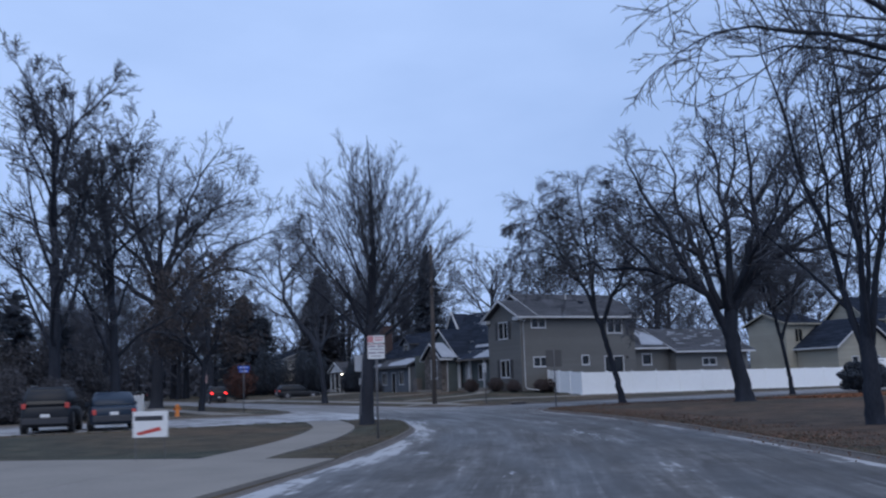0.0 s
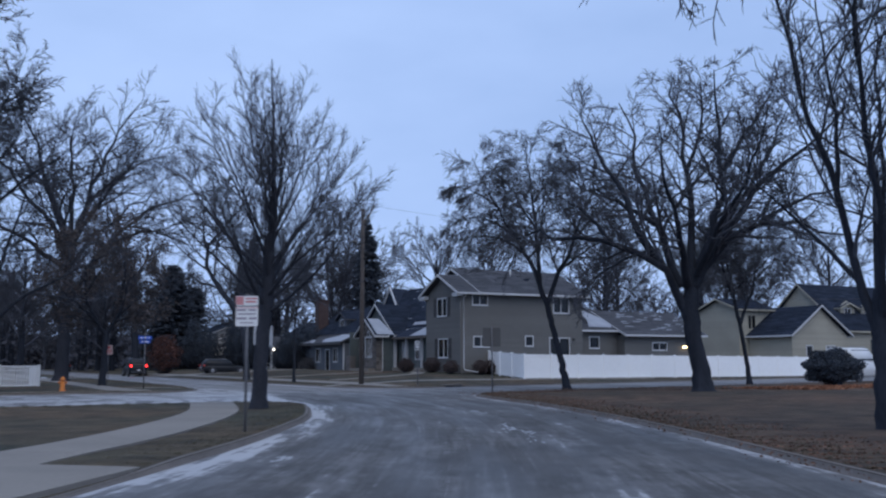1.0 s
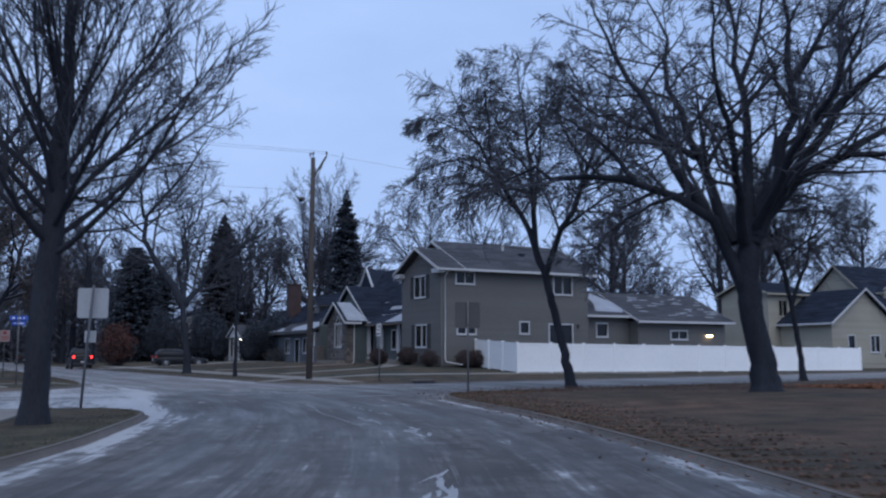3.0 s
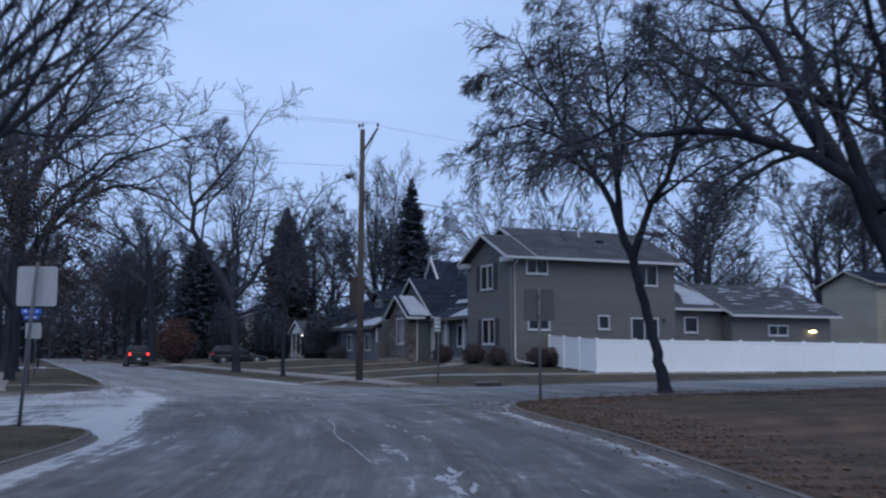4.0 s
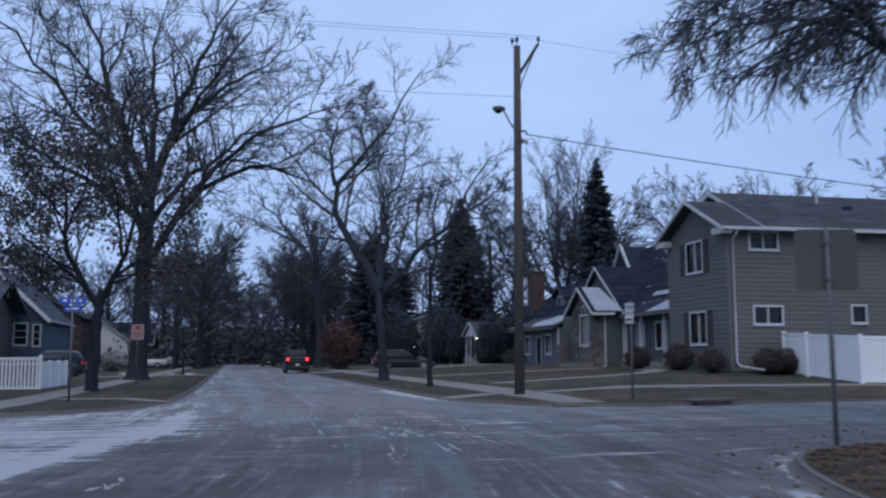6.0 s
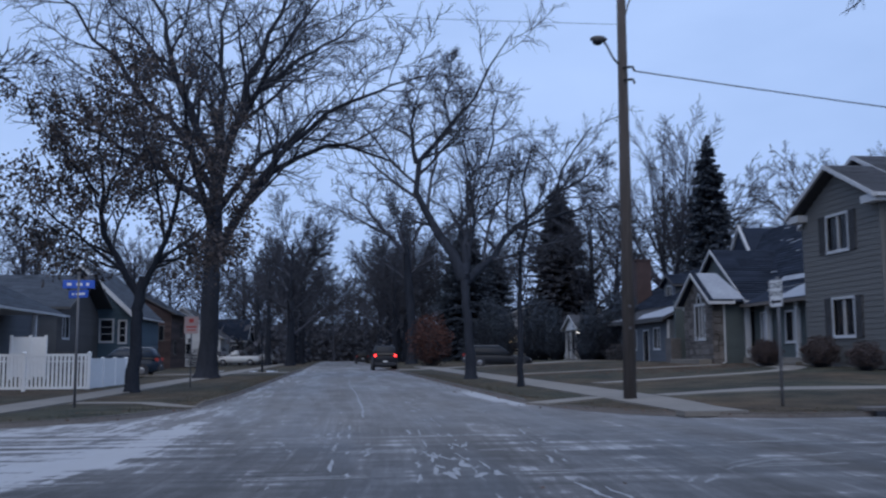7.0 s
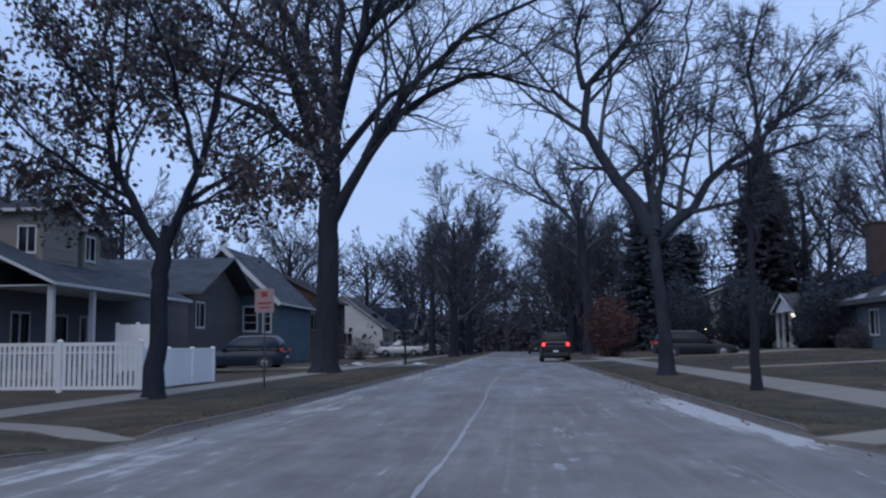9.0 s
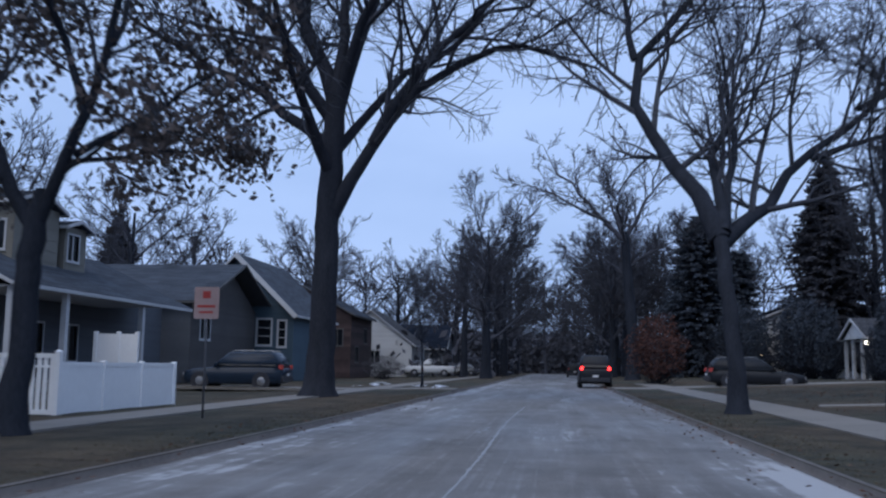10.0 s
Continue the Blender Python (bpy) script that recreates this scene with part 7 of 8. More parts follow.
# yard notice on the lawn
t = thing("yard_sign", (-23.05, -36.6, 0.12), -24, "white lawn notice with dark and red bands on wire legs", "sign")
for x in (-0.28, 0.28):
    part("leg", Geo().tube([(x, 0, -0.15), (x, 0, 0.9)], 0.006, 5), STEEL, t)
p = part("panel", Geo().soft_box(-0.34, -0.008, 0.44, 0.34, 0.008, 0.94, 0.005), SIGN_WHITE, t)
bars(p, [(-0.30, 0.24, 0.76, 0.85)], BLACK, y=-0.009, name="band")
g = Geo().prism([(-0.27, 0.53), (0.18, 0.64), (0.22, 0.57), (-0.22, 0.48)], -0.012, -0.009, "y")
part("stripe", g, SIGN_RED, p)

# ---- the hydrant ----
HYDRANT = surface("hydrant_orange", (0.55, 0.17, 0.03), 0.6, 0.2, 3.0, 20.0, 0.1)
t = thing("fire_hydrant", (-16.6, -2.2, 0.08), 0, "orange fire hydrant standing in the grass", "hydrant")
part("barrel", Geo().tube([(0, 0, -0.1), (0, 0, 0.04), (0, 0, 0.05), (0, 0, 0.5)], [0.15, 0.15, 0.11, 0.10], 12), HYDRANT, t, "", True)
part("bonnet", Geo().tube([(0, 0, 0.5), (0, 0, 0.52), (0, 0, 0.62), (0, 0, 0.68)], [0.13, 0.13, 0.10, 0.03], 12), HYDRANT, t, "", True)
for a in (0, 90, 180):
    part("nozzle", Geo().tube([(0.08, 0, 0.40), (0.17, 0, 0.40), (0.17, 0, 0.40), (0.20, 0, 0.40)], [0.05, 0.05, 0.065, 0.065], 10).moved(pose(0, 0, 0, 0, 0, a)), HYDRANT, t, "", True)


# ---- fences ----
def board_fence():
    """Tall white vinyl fence: posts with caps and solid panels between rails."""
    t = thing("privacy_fence", (12.85, 2.2, 0.3), 0, "tall solid white vinyl privacy fence around the yard", "fence")
    runs = [((13.75, 8.2), (12.85, 2.2), 3), ((12.85, 2.2), (43.6, 4.35), 13)]
    for (ax, ay), (bx, by), n in runs:
        for i in range(n + 1):
            f = i / n
            x, y = ax + (bx - ax) * f, ay + (by - ay) * f
            z = lawn_z("far_right", x, y)
            if i or (ax, ay) == (13.75, 8.2):
                wpart("post", Geo().soft_box(x - 0.065, y - 0.065, z - 0.3, x + 0.065, y + 0.065, z + 1.67, 0.012), VINYL, t)
                wpart("cap", Geo().add([(x - 0.08, y - 0.08, z + 1.67), (x + 0.08, y - 0.08, z + 1.67), (x + 0.08, y + 0.08, z + 1.67), (x - 0.08, y + 0.08, z + 1.67), (x, y, z + 1.715)], [(3, 2, 1, 0), (0, 1, 4), (1, 2, 4), (2, 3, 4), (3, 0, 4)]), VINYL, t)
            if i < n:
                x1, y1 = ax + (bx - ax) * (i + 1) / n, ay + (by - ay) * (i + 1) / n
                z1 = lawn_z("far_right", x1, y1)
                d = Vector((x1 - x, y1 - y)).normalized()
                nrm = Vector((-d.y, d.x))
                for lo, hi, w in ((0.05, 0.17, 0.03), (1.52, 1.64, 0.03)):
                    v = [(p.x, p.y, q) for q0, q1 in ((z + lo, z1 + lo), (z + hi, z1 + hi)) for p, q in ((Vector((x, y)) - nrm * w, q0), (Vector((x1, y1)) - nrm * w, q1), (Vector((x1, y1)) + nrm * w, q1), (Vector((x, y)) + nrm * w, q0))]
                    wpart("rail", Geo().add(v, [(0, 3, 2, 1), (4, 5, 6, 7), (0, 1, 5, 4), (1, 2, 6, 5), (2, 3, 7, 6), (3, 0, 4, 7)]), VINYL, t)
                # tongue-and-groove boards: a grooved sheet
                m, edge = 13, []
                for k in range(m):
                    edge += [(k / m + 0.004, -0.014), ((k + 1) / m - 0.004, -0.014), ((k + 1) / m, -0.006)]
                edge = [(0, -0.006)] + edge
                edge += [(f, -w) for f, w in reversed(edge)]
                n2 = len(edge)
                v = []
                for dz in (0.12, 1.56):
                    for f, w in edge:
                        p = Vector((x, y)).lerp(Vector((x1, y1)), f) + nrm * w
                        v.append((p.x, p.y, z + (z1 - z) * f + dz))
                g = Geo().add(v, [tuple(range(n2)), tuple(range(2 * n2 - 1, n2 - 1, -1))] + [(a, (a + 1) % n2, (a + 1) % n2 + n2, a + n2) for a in range(n2)])
                wpart("panel", g, VINYL, t)


def picket_fence():
    t = thing("picket_fence", (-15.9, 16.0, -0.12), 0, "low white vinyl picket fence with a solid side run", "fence")
    z = -0.12
    for i in range(7):
        x = -15.9 - i * 2.35
        wpart("post", Geo().soft_box(x - 0.065, 15.935, z - 0.2, x + 0.065, 16.065, z + 1.42, 0.012), VINYL, t)
        wpart("cap", Geo().add([(x - 0.08, 15.92, z + 1.42), (x + 0.08, 15.92, z + 1.42), (x + 0.08, 16.08, z + 1.42), (x - 0.08, 16.08, z + 1.42), (x, 16, z + 1.47)], [(3, 2, 1, 0), (0, 1, 4), (1, 2, 4), (2, 3, 4), (3, 0, 4)]), VINYL, t)
        if i < 6:
            a, b = x - 2.35 + 0.065, x - 0.065
            for z0, z1 in ((0.06, 0.16), (1.07, 1.12), (1.28, 1.38)):
                wpart("rail", Geo().box(a, 15.97, z + z0, b, 16.03, z + z1), VINYL, t)
            for k in range(15):
                c = a + (b - a) * (k + 0.5) / 15
                wpart("picket", Geo().box(c - 0.045, 15.985, z + 0.16, c + 0.045, 16.015, z + 1.30), VINYL, t)
    for i in range(4):
        y = 16.0 + i * 2.1
        if i:
            wpart("post", Geo().soft_box(-15.965, y - 0.065, z - 0.2, -15.835, y + 0.065, z + 1.24, 0.012), VINYL, t)
        if i < 3:
            wpart("panel", Geo().box(-15.92, y + 0.065, z + 0.05, -15.88, y + 2.035, z + 1.16), VINYL, t)
            wpart("rail", Geo().box(-15.935, y + 0.065, z + 1.1, -15.865, y + 2.035, z + 1.2), VINYL, t)


board_fence()
picket_fence()
# white garden gate panels by the porch
t = thing("garden_gate", (-24.3, 36.0, -0.1), 0, "tall white vinyl gate panels beside the porch", "gate")
for x in (-0.95, 0.1, 0.95):
    part("post", Geo().soft_box(x - 0.08, -0.08, -0.2, x + 0.08, 0.08, 2.5, 0.012), VINYL, t)
for x0, x1 in ((-0.87, 0.02), (0.18, 0.87)):
    g = Geo().prism([(x0, 0.1), (x1, 0.1), (x1, 2.4), (x0, 2.4)], -0.02, 0.02, "y")
    part("panel", g, VINYL, t)



# ---- vehicles ----
def ring_loft(geo, rings):
    n = len(rings[0])
    base = len(geo.v)
    for r in rings:
        geo.v += [tuple(p) for p in r]
    for i in range(len(rings) - 1):
        for k in range(n):
            geo.f.append((base + i * n + k, base + i * n + (k + 1) % n, base + (i + 1) * n + (k + 1) % n, base + (i + 1) * n + k))
    geo.f.append(tuple(base + k for k in range(n)))
    geo.f.append(tuple(base + (len(rings) - 1) * n + k for k in range(n - 1, -1, -1)))


def car(name, at, turn, label, paint, length=4.7, width=1.85, height=1.7, style="suv", lit=False):
    """A car facing its own +x: lofted body and cabin, panes, wheels, lamps, bumpers."""
    t = thing(name, at, turn, label, "car")
    L, W, H = length / 2, width / 2, height
    belt = H * (0.60 if style == "suv" else 0.62)
    body = Geo()
    rings = []
    stations = [(-L, 0.80, 0.42, belt - 0.10), (-L + 0.10, 0.92, 0.30, belt), (-L + 0.5, 0.98, 0.24, belt + 0.02), (-0.3, 1.0, 0.22, belt), (L * 0.38, 0.99, 0.22, belt - 0.02), (L * 0.78, 0.96, 0.24, belt - 0.12), (L - 0.12, 0.88, 0.28, belt - 0.22), (L, 0.72, 0.40, belt - 0.34)]
    if style == "pickup":
        stations = [(-L, 0.94, 0.45, belt - 0.02), (-L + 0.06, 0.98, 0.38, belt), (-0.2, 1.0, 0.34, belt), (L * 0.38, 1.0, 0.34, belt), (L * 0.8, 0.98, 0.34, belt - 0.06), (L - 0.06, 0.94, 0.36, belt - 0.12), (L, 0.86, 0.45, belt - 0.2)]
    for x, w, lo, hi in stations:
        w *= W
        m = lo + (hi - lo) * 0.55
        rings.append([(x, -w * 0.92, lo), (x, -w, lo + 0.12), (x, -w, m), (x, -w * 0.96, hi - 0.05), (x, -w * 0.86, hi), (x, w * 0.86, hi), (x, w * 0.96, hi - 0.05), (x, w, m), (x, w, lo + 0.12), (x, w * 0.92, lo)])
    ring_loft(body, rings)
    b = part("body", body, paint, t, "", True)
    back, front, tb, tf = {"suv": (-L + 0.06, L * 0.42, -L + 0.42, L * 0.10), "sedan": (-L * 0.78, L * 0.36, -L * 0.42, L * 0.04), "pickup": (-0.25, L * 0.42, -0.12, L * 0.14)}[style]
    cab = Geo()
    levels = [(belt - 0.04, back, front, 0.93), (belt + (H - belt) * 0.55, back + (tb - back) * 0.5, front + (tf - front) * 0.6, 0.86), (H - 0.05, tb, tf, 0.76), (H, tb + 0.15, tf - 0.15, 0.66)]
    rr = []
    for z, x0, x1, w in levels:
        w *= W
        c = 0.12
        rr.append([(x0, -w + c, z), (x0 + c, -w, z), (x1 - c, -w, z), (x1, -w + c, z), (x1, w - c, z), (x1 - c, w, z), (x0 + c, w, z), (x0, w - c, z)])
    ring_loft(cab, rr)
    part("cabin", cab, paint, t, "", True)

    def pane(name, quad):
        g = Geo()
        v = [Vector(p) for p in quad]
        n = (v[1] - v[0]).cross(v[2] - v[0]).normalized() * 0.012
        mid = sum(v, Vector()) / 4
        if n.dot(mid - Vector((0, 0, belt))) < 0:
            n = -n
        g.add([p + n for p in v] + [p - n for p in v], [(0, 1, 2, 3), (7, 6, 5, 4), (0, 4, 5, 1), (1, 5, 6, 2), (2, 6, 7, 3), (3, 7, 4, 0)])
        part(name, g, CAR_GLASS, t)

    zl, zh = belt + 0.04, H - 0.12

    def edge(z):
        f = (z - levels[0][0]) / (levels[2][0] - levels[0][0])
        return back + (tb - back) * f, front + (tf - front) * f, W * (0.93 + (0.76 - 0.93) * f)

    (bl, fl, wl_), (bh, fh, wh_) = edge(zl), edge(zh)
    cuts = [0.06, 0.50, 0.93] if style != "suv" else [0.05, 0.30, 0.62, 0.94]
    for sgn in (-1, 1):
        for c0, c1 in zip(cuts[:-1], cuts[1:]):
            pane("side_window", [(bl + (fl - bl) * (c0 + 0.012), sgn * wl_, zl), (bl + (fl - bl) * (c1 - 0.012), sgn * wl_, zl), (bh + (fh - bh) * (c1 - 0.012), sgn * wh_, zh), (bh + (fh - bh) * (c0 + 0.012), sgn * wh_, zh)])
    pane("rear_window", [(bl - 0.0, -wl_ + 0.16, zl + 0.02), (bl, wl_ - 0.16, zl + 0.02), (bh, wh_ - 0.14, zh), (bh, -wh_ + 0.14, zh)])
    pane("windscreen", [(fl, -wl_ + 0.14, zl), (fl, wl_ - 0.14, zl), (fh, wh_ - 0.12, zh), (fh, -wh_ + 0.12, zh)])
    r = 0.36 if style != "sedan" else 0.32
    for x in (-L * 0.60, L * 0.62):
        for sgn in (-1, 1):
            y = sgn * (W - 0.10)
            g = Geo().tube([(x, y - sgn * 0.12, r), (x, y - sgn * 0.11, r), (x, y + sgn * 0.09, r), (x, y + sgn * 0.11, r)], [r * 0.8, r, r, r * 0.85], 20)
            w = part("wheel", g, TYRE, t, "", True)
            part("rim", Geo().tube([(x, y + sgn * 0.10, r), (x, y + sgn * 0.118, r)], [r * 0.62, r * 0.5], 14), RIM, w, "", True)
            arch = Geo().tube([(x, sgn * (W - 0.02), r), (x, sgn * (W + 0.012), r)], r * 1.16, 20)
            part("wheel_arch", arch, BLACK, t)
    lamp = TAIL_LIT if lit else SIGN_RED
    for sgn in (-1, 1):
        lo, y = (belt - 0.10, sgn * (W * 0.90 - 0.08)) if style == "suv" else (belt - 0.30, sgn * W * 0.80)
        g = Geo().soft_box(-L - 0.02, y - 0.075, lo, -L + 0.20, y + 0.075, lo + 0.20, 0.02)
        part("tail_lamp", g, lamp, t, "lit red tail lamp" if lit else "red tail lamp")
        g = Geo().soft_box(L - 0.20, sgn * W * 0.66 - 0.16, belt - 0.42, L - 0.02, sgn * W * 0.66 + 0.16, belt - 0.28, 0.02)
        part("headlamp", g, RIM, t)
        part("mirror", Geo().soft_box(fl - 0.25, sgn * (W + 0.02) - 0.08, belt + 0.02, fl - 0.12, sgn * (W + 0.02) + 0.08, belt + 0.16, 0.02), paint, t)
    part("rear_bumper", Geo().soft_box(-L - 0.05, -W * 0.86, 0.36, -L + 0.12, W * 0.86, 0.60, 0.03), BLACK, t)
    part("front_bumper", Geo().soft_box(L - 0.14, -W * 0.80, 0.32, L + 0.04, W * 0.80, 0.54, 0.03), BLACK, t)
    part("number_plate", Geo().box(-L - 0.055, -0.16, 0.62, -L - 0.02, 0.16, 0.74), SIGN_WHITE, t)
    part("grille", Geo().box(L - 0.06, -W * 0.42, 0.58, L + 0.01, W * 0.42, 0.72), BLACK, t)
    for sgn in (-1, 1):
        if style == "suv":
            part("roof_rail", Geo().tube([(tb + 0.1, sgn * W * 0.62, H + 0.02), (tb + 0.2, sgn * W * 0.62, H + 0.06), (tf - 0.3, sgn * W * 0.62, H + 0.06), (tf - 0.15, sgn * W * 0.62, H + 0.0)], 0.018, 6), RIM, t)
    if style == "pickup":
        # the bed is not hollow; its shade is the black of this flush box
        part("bed", Geo().box(-L + 0.1, -W * 0.8, belt - 0.45, -0.35, W * 0.8, belt + 0.004), BLACK, t, "load bed drawn as a flush black box for its shade")
    return t


def paint_of(name, colour, rough=0.3):
    return surface(name, colour, rough, 0.08, 1.0, 12.0, 0.0, gloss=0.25 if max(colour) < 0.1 else 0.5)


DARK_PAINT = paint_of("black_car_paint", (0.016, 0.018, 0.023), 0.45)
BLUE_PAINT = paint_of("dark_blue_car_paint", (0.018, 0.030, 0.050))
WHITE_PAINT = paint_of("white_car_paint", (0.60, 0.61, 0.62))
SILVER_PAINT = paint_of("silver_car_paint", (0.25, 0.26, 0.27))
car("suv", (-2.95, 53.0, 0.0), 90, "dark sport utility car with lit red tail lamps on the street", DARK_PAINT, 4.6, 1.88, 1.86, "suv", True)
car("suv", (-19.7, 38.8, -0.06), 180, "dark blue sport utility car parked in the driveway", BLUE_PAINT, 4.7, 1.88, 1.68, "suv")
car("estate_car", (5.0, 47.0, 0.22), 0, "dark estate car parked in the driveway", DARK_PAINT, 4.8, 1.84, 1.52, "suv")
car("pickup_truck", (-18.9, 100.0, -0.02), 180, "white pickup truck parked beside the street", WHITE_PAINT, 5.4, 1.95, 1.85, "pickup")
car("sedan", (-16.8, 112.0, -0.02), 180, "silver car parked in a driveway", SILVER_PAINT, 4.6, 1.8, 1.45, "sedan")
car("suv", (-3.0, 112.0, 0.0), 90, "dark car parked farther along the street", DARK_PAINT, 4.6, 1.85, 1.68, "suv")
car("suv", (-23.6, -14.6, 0.0), 80, "dark sport utility car parked along the side street", DARK_PAINT, 4.7, 1.88, 1.75, "suv")
car("sedan", (-21.4, -14.9, 0.0), 86, "dark saloon car parked along the side street", BLUE_PAINT, 4.6, 1.82, 1.5, "sedan")
car("van", (27.0, -12.6, 0.2), 12, "white van parked on the lawn drive", WHITE_PAINT, 5.0, 1.95, 1.95, "suv")

# ---- shrubs ----
FOUNDATION_LEAF = surface("reddish_shrub_leaf", (0.062, 0.044, 0.043), 0.9, 0.4, 1.5, 12.0, 0.0, island=0.45)
low = shrub(1, 1.5, 1.4, 1.25, FOUNDATION_LEAF, 5200)
for x, y, s in ((10.6, 8.3, 0.75), (10.5, 11.0, 0.88), (12.5, 7.35, 0.8), (13.4, 7.5, 0.8), (10.4, 15.0, 0.78), (10.9, 16.2, 0.85)):
    set_shrub("foundation_shrub", low, (x, y, lawn_z("far_right", x, y)), "round dark brown shrub against the house", x * 50, s, "shrubs along the house")
big = shrub(2, 3.5, 2.8, 1.9, NEEDLE, 20000, 0.055)
set_shrub("evergreen_shrub", big, (16.7, -19.3, 0.2), "broad rounded dark evergreen shrub on the lawn", 0, 0.88)
russet = shrub(6, 3.2, 3.2, 3.6, RUSSET, 4200, 0.07)
set_shrub("russet_tree", russet, (1.2, 58.0, 0.2), "small tree with russet leaves on the verge", 0, 1.15, category="tree")
set_shrub("hedge", shrub(7, 3.0, 2.2, 1.4, SHRUB_LEAF, 3000, 0.045), (14.2, 46.0, 0.5), "dark low hedge beside the house")
set_shrub("hedge", shrub(9, 4.0, 2.4, 2.0, SHRUB_LEAF, 3600, 0.05), (-20.5, 79.5, -0.1), "dark hedge beside the brick house")

thicket = shrub(13, 5.2, 4.0, 4.6, SHRUB_LEAF, 9000, 0.085)
for x, y, k in ((-25.2, -4.2, 0.62), (-22.8, -3.9, 0.5), (-20.6, 8.6, 0.8), (-23.4, 5.8, 1.0), (-26.6, 6.2, 1.1), (-30.0, 5.6, 1.05), (-34.0, 7.0, 1.2), (-38.0, 3.4, 1.1)):
    set_shrub("thicket", thicket, (x, y, -0.1), "tall dark tangled shrub on the corner lawn", x * 40, k, "thicket on the corner")

# storm drain in the kerb
t = thing("storm_drain", (3.45, -4.78, 0.0), 10, "storm drain inlet set in the kerb, a black block for its shade", "drain")
part("frame", Geo().soft_box(-0.62, -0.10, 0.10, 0.62, 0.30, 0.165, 0.015), KERB, t)
# no hollow here: a solid black block gives the shade inside the inlet
part("opening", Geo().box(-0.5, -0.09, 0.006, 0.5, 0.2, 0.10), BLACK, t)
for i in range(7):
    part("grate_bar", Geo().box(-0.46 + i * 0.15, -0.42, 0.006, -0.42 + i * 0.15, -0.12, 0.022), STEEL, t)

# ---- the trees behind ----
FAR = [("round", -12.2, 108, 1.1), ("round", -11.8, 134, 1.2), ("round", 0.6, 96, 1.1), ("round", 0.9, 118, 1.2), ("elm", -12, 160, 0.9), ("elm", 1, 146, 0.95), ("round", -4, 190, 1.3),
       ("round", -26, 120, 1.2), ("elm", -30, 92, 0.85), ("round", -38, 66, 1.15), ("elm", -36, 44, 0.75), ("round", 15, 112, 1.2), ("elm", 20, 94, 0.85), ("round", 30, 70, 1.25),
       ("elm", 36, 44, 0.8), ("round", 45, 34, 1.3), ("elm", 52, 26, 0.85), ("round", 62, 30, 1.3), ("round", 70, 24, 1.2), ("fan", 44, 27, 0.62),
       ("tall", -22.9, -2.5, 1.14), ("tall", -19.6, -0.3, 0.98), ("fan", 25.2, 66, 1.36), ("fan", 36, 38, 0.72), ("round", -30, 14, 1.1), ("round", -36, 18, 1.2), ("elm", -46, 20, 0.9), ("round", 80, 2, 1.0),
       ("round", 58, 48, 1.3), ("elm", 74, 44, 0.9), ("round", -33, 104, 1.2), ("round", -40, 84, 1.2), ("round", -50, 50, 1.2),
       ("round", -15, 98, 1.15), ("elm", -18, 118, 0.85), ("round", -22, 140, 1.3), ("round", 4, 132, 1.2), ("round", -2, 172, 1.2), ("round", 8, 104, 1.1), ("round", 6, 160, 1.3), ("elm", 33, 80, 1.0), ("elm", 39, 64, 1.0), ("elm", 30, 100, 1.0), ("round", 18.5, 70, 1.2), ("elm", 1.5, 106, 1.0), ("elm", -12.5, 120, 1.0), ("elm", 2, 134, 1.05), ("dense", 2.2, 99, 1.25), ("dense", -11.2, 106, 1.2), ("dense", 6.5, 122, 1.3), ("dense", 11, 100, 1.2)]
tall = bare_tree(45, [((0, 0, -0.2), 0.34), ((0.05, 0, 2.2), 0.26), ((0.2, 0, 5.0), 0.23), ((0.6, 0.1, 10.0), 0.14), ((1.2, 0.2, 16.0), 0.03)],
                 ring_limbs(np.random.default_rng(6), 16, (0.16, 0.85), 34, 7.0, 0.12, 0.03), per=(10, 8, 4), ratio=(0.42, 0.46, 0.48), angle=(40, 38, 36), lift=(0.04, 0.02, 0.0), wander=0.10, twig_r=0.016)
fan = bare_tree(46, [((0, 0, -0.2), 0.46), ((0, 0, 2.2), 0.38), ((0.1, 0, 4.2), 0.32), ((0.2, 0, 5.6), 0.18)],
                [(0.55 + 0.026 * i, i * 137.5, 8 + 4.2 * i + 5 * math.sin(i * 2.1), 13.4 - 0.30 * i, 0.15 - 0.004 * i, 0.02 + 0.0026 * i) for i in range(16)],
                per=(12, 8, 4), ratio=(0.34, 0.44, 0.50), angle=(30, 30, 28), lift=(0.05, 0.03, 0.01), wander=0.06, twig_r=0.014, far=True)
KINDS = {"fan": fan, "dense": dense, "round": round_tree, "elm": far_elm, "tall": tall}
for i, (k, x, y, s) in enumerate(FAR):
    plant("background_tree", KINDS[k], (x, y, -0.02 if x < -5 else 0.5 if x > 5 else 0.1), i * 77, s, "bare deciduous tree standing among the houses", "trees of the neighbourhood")
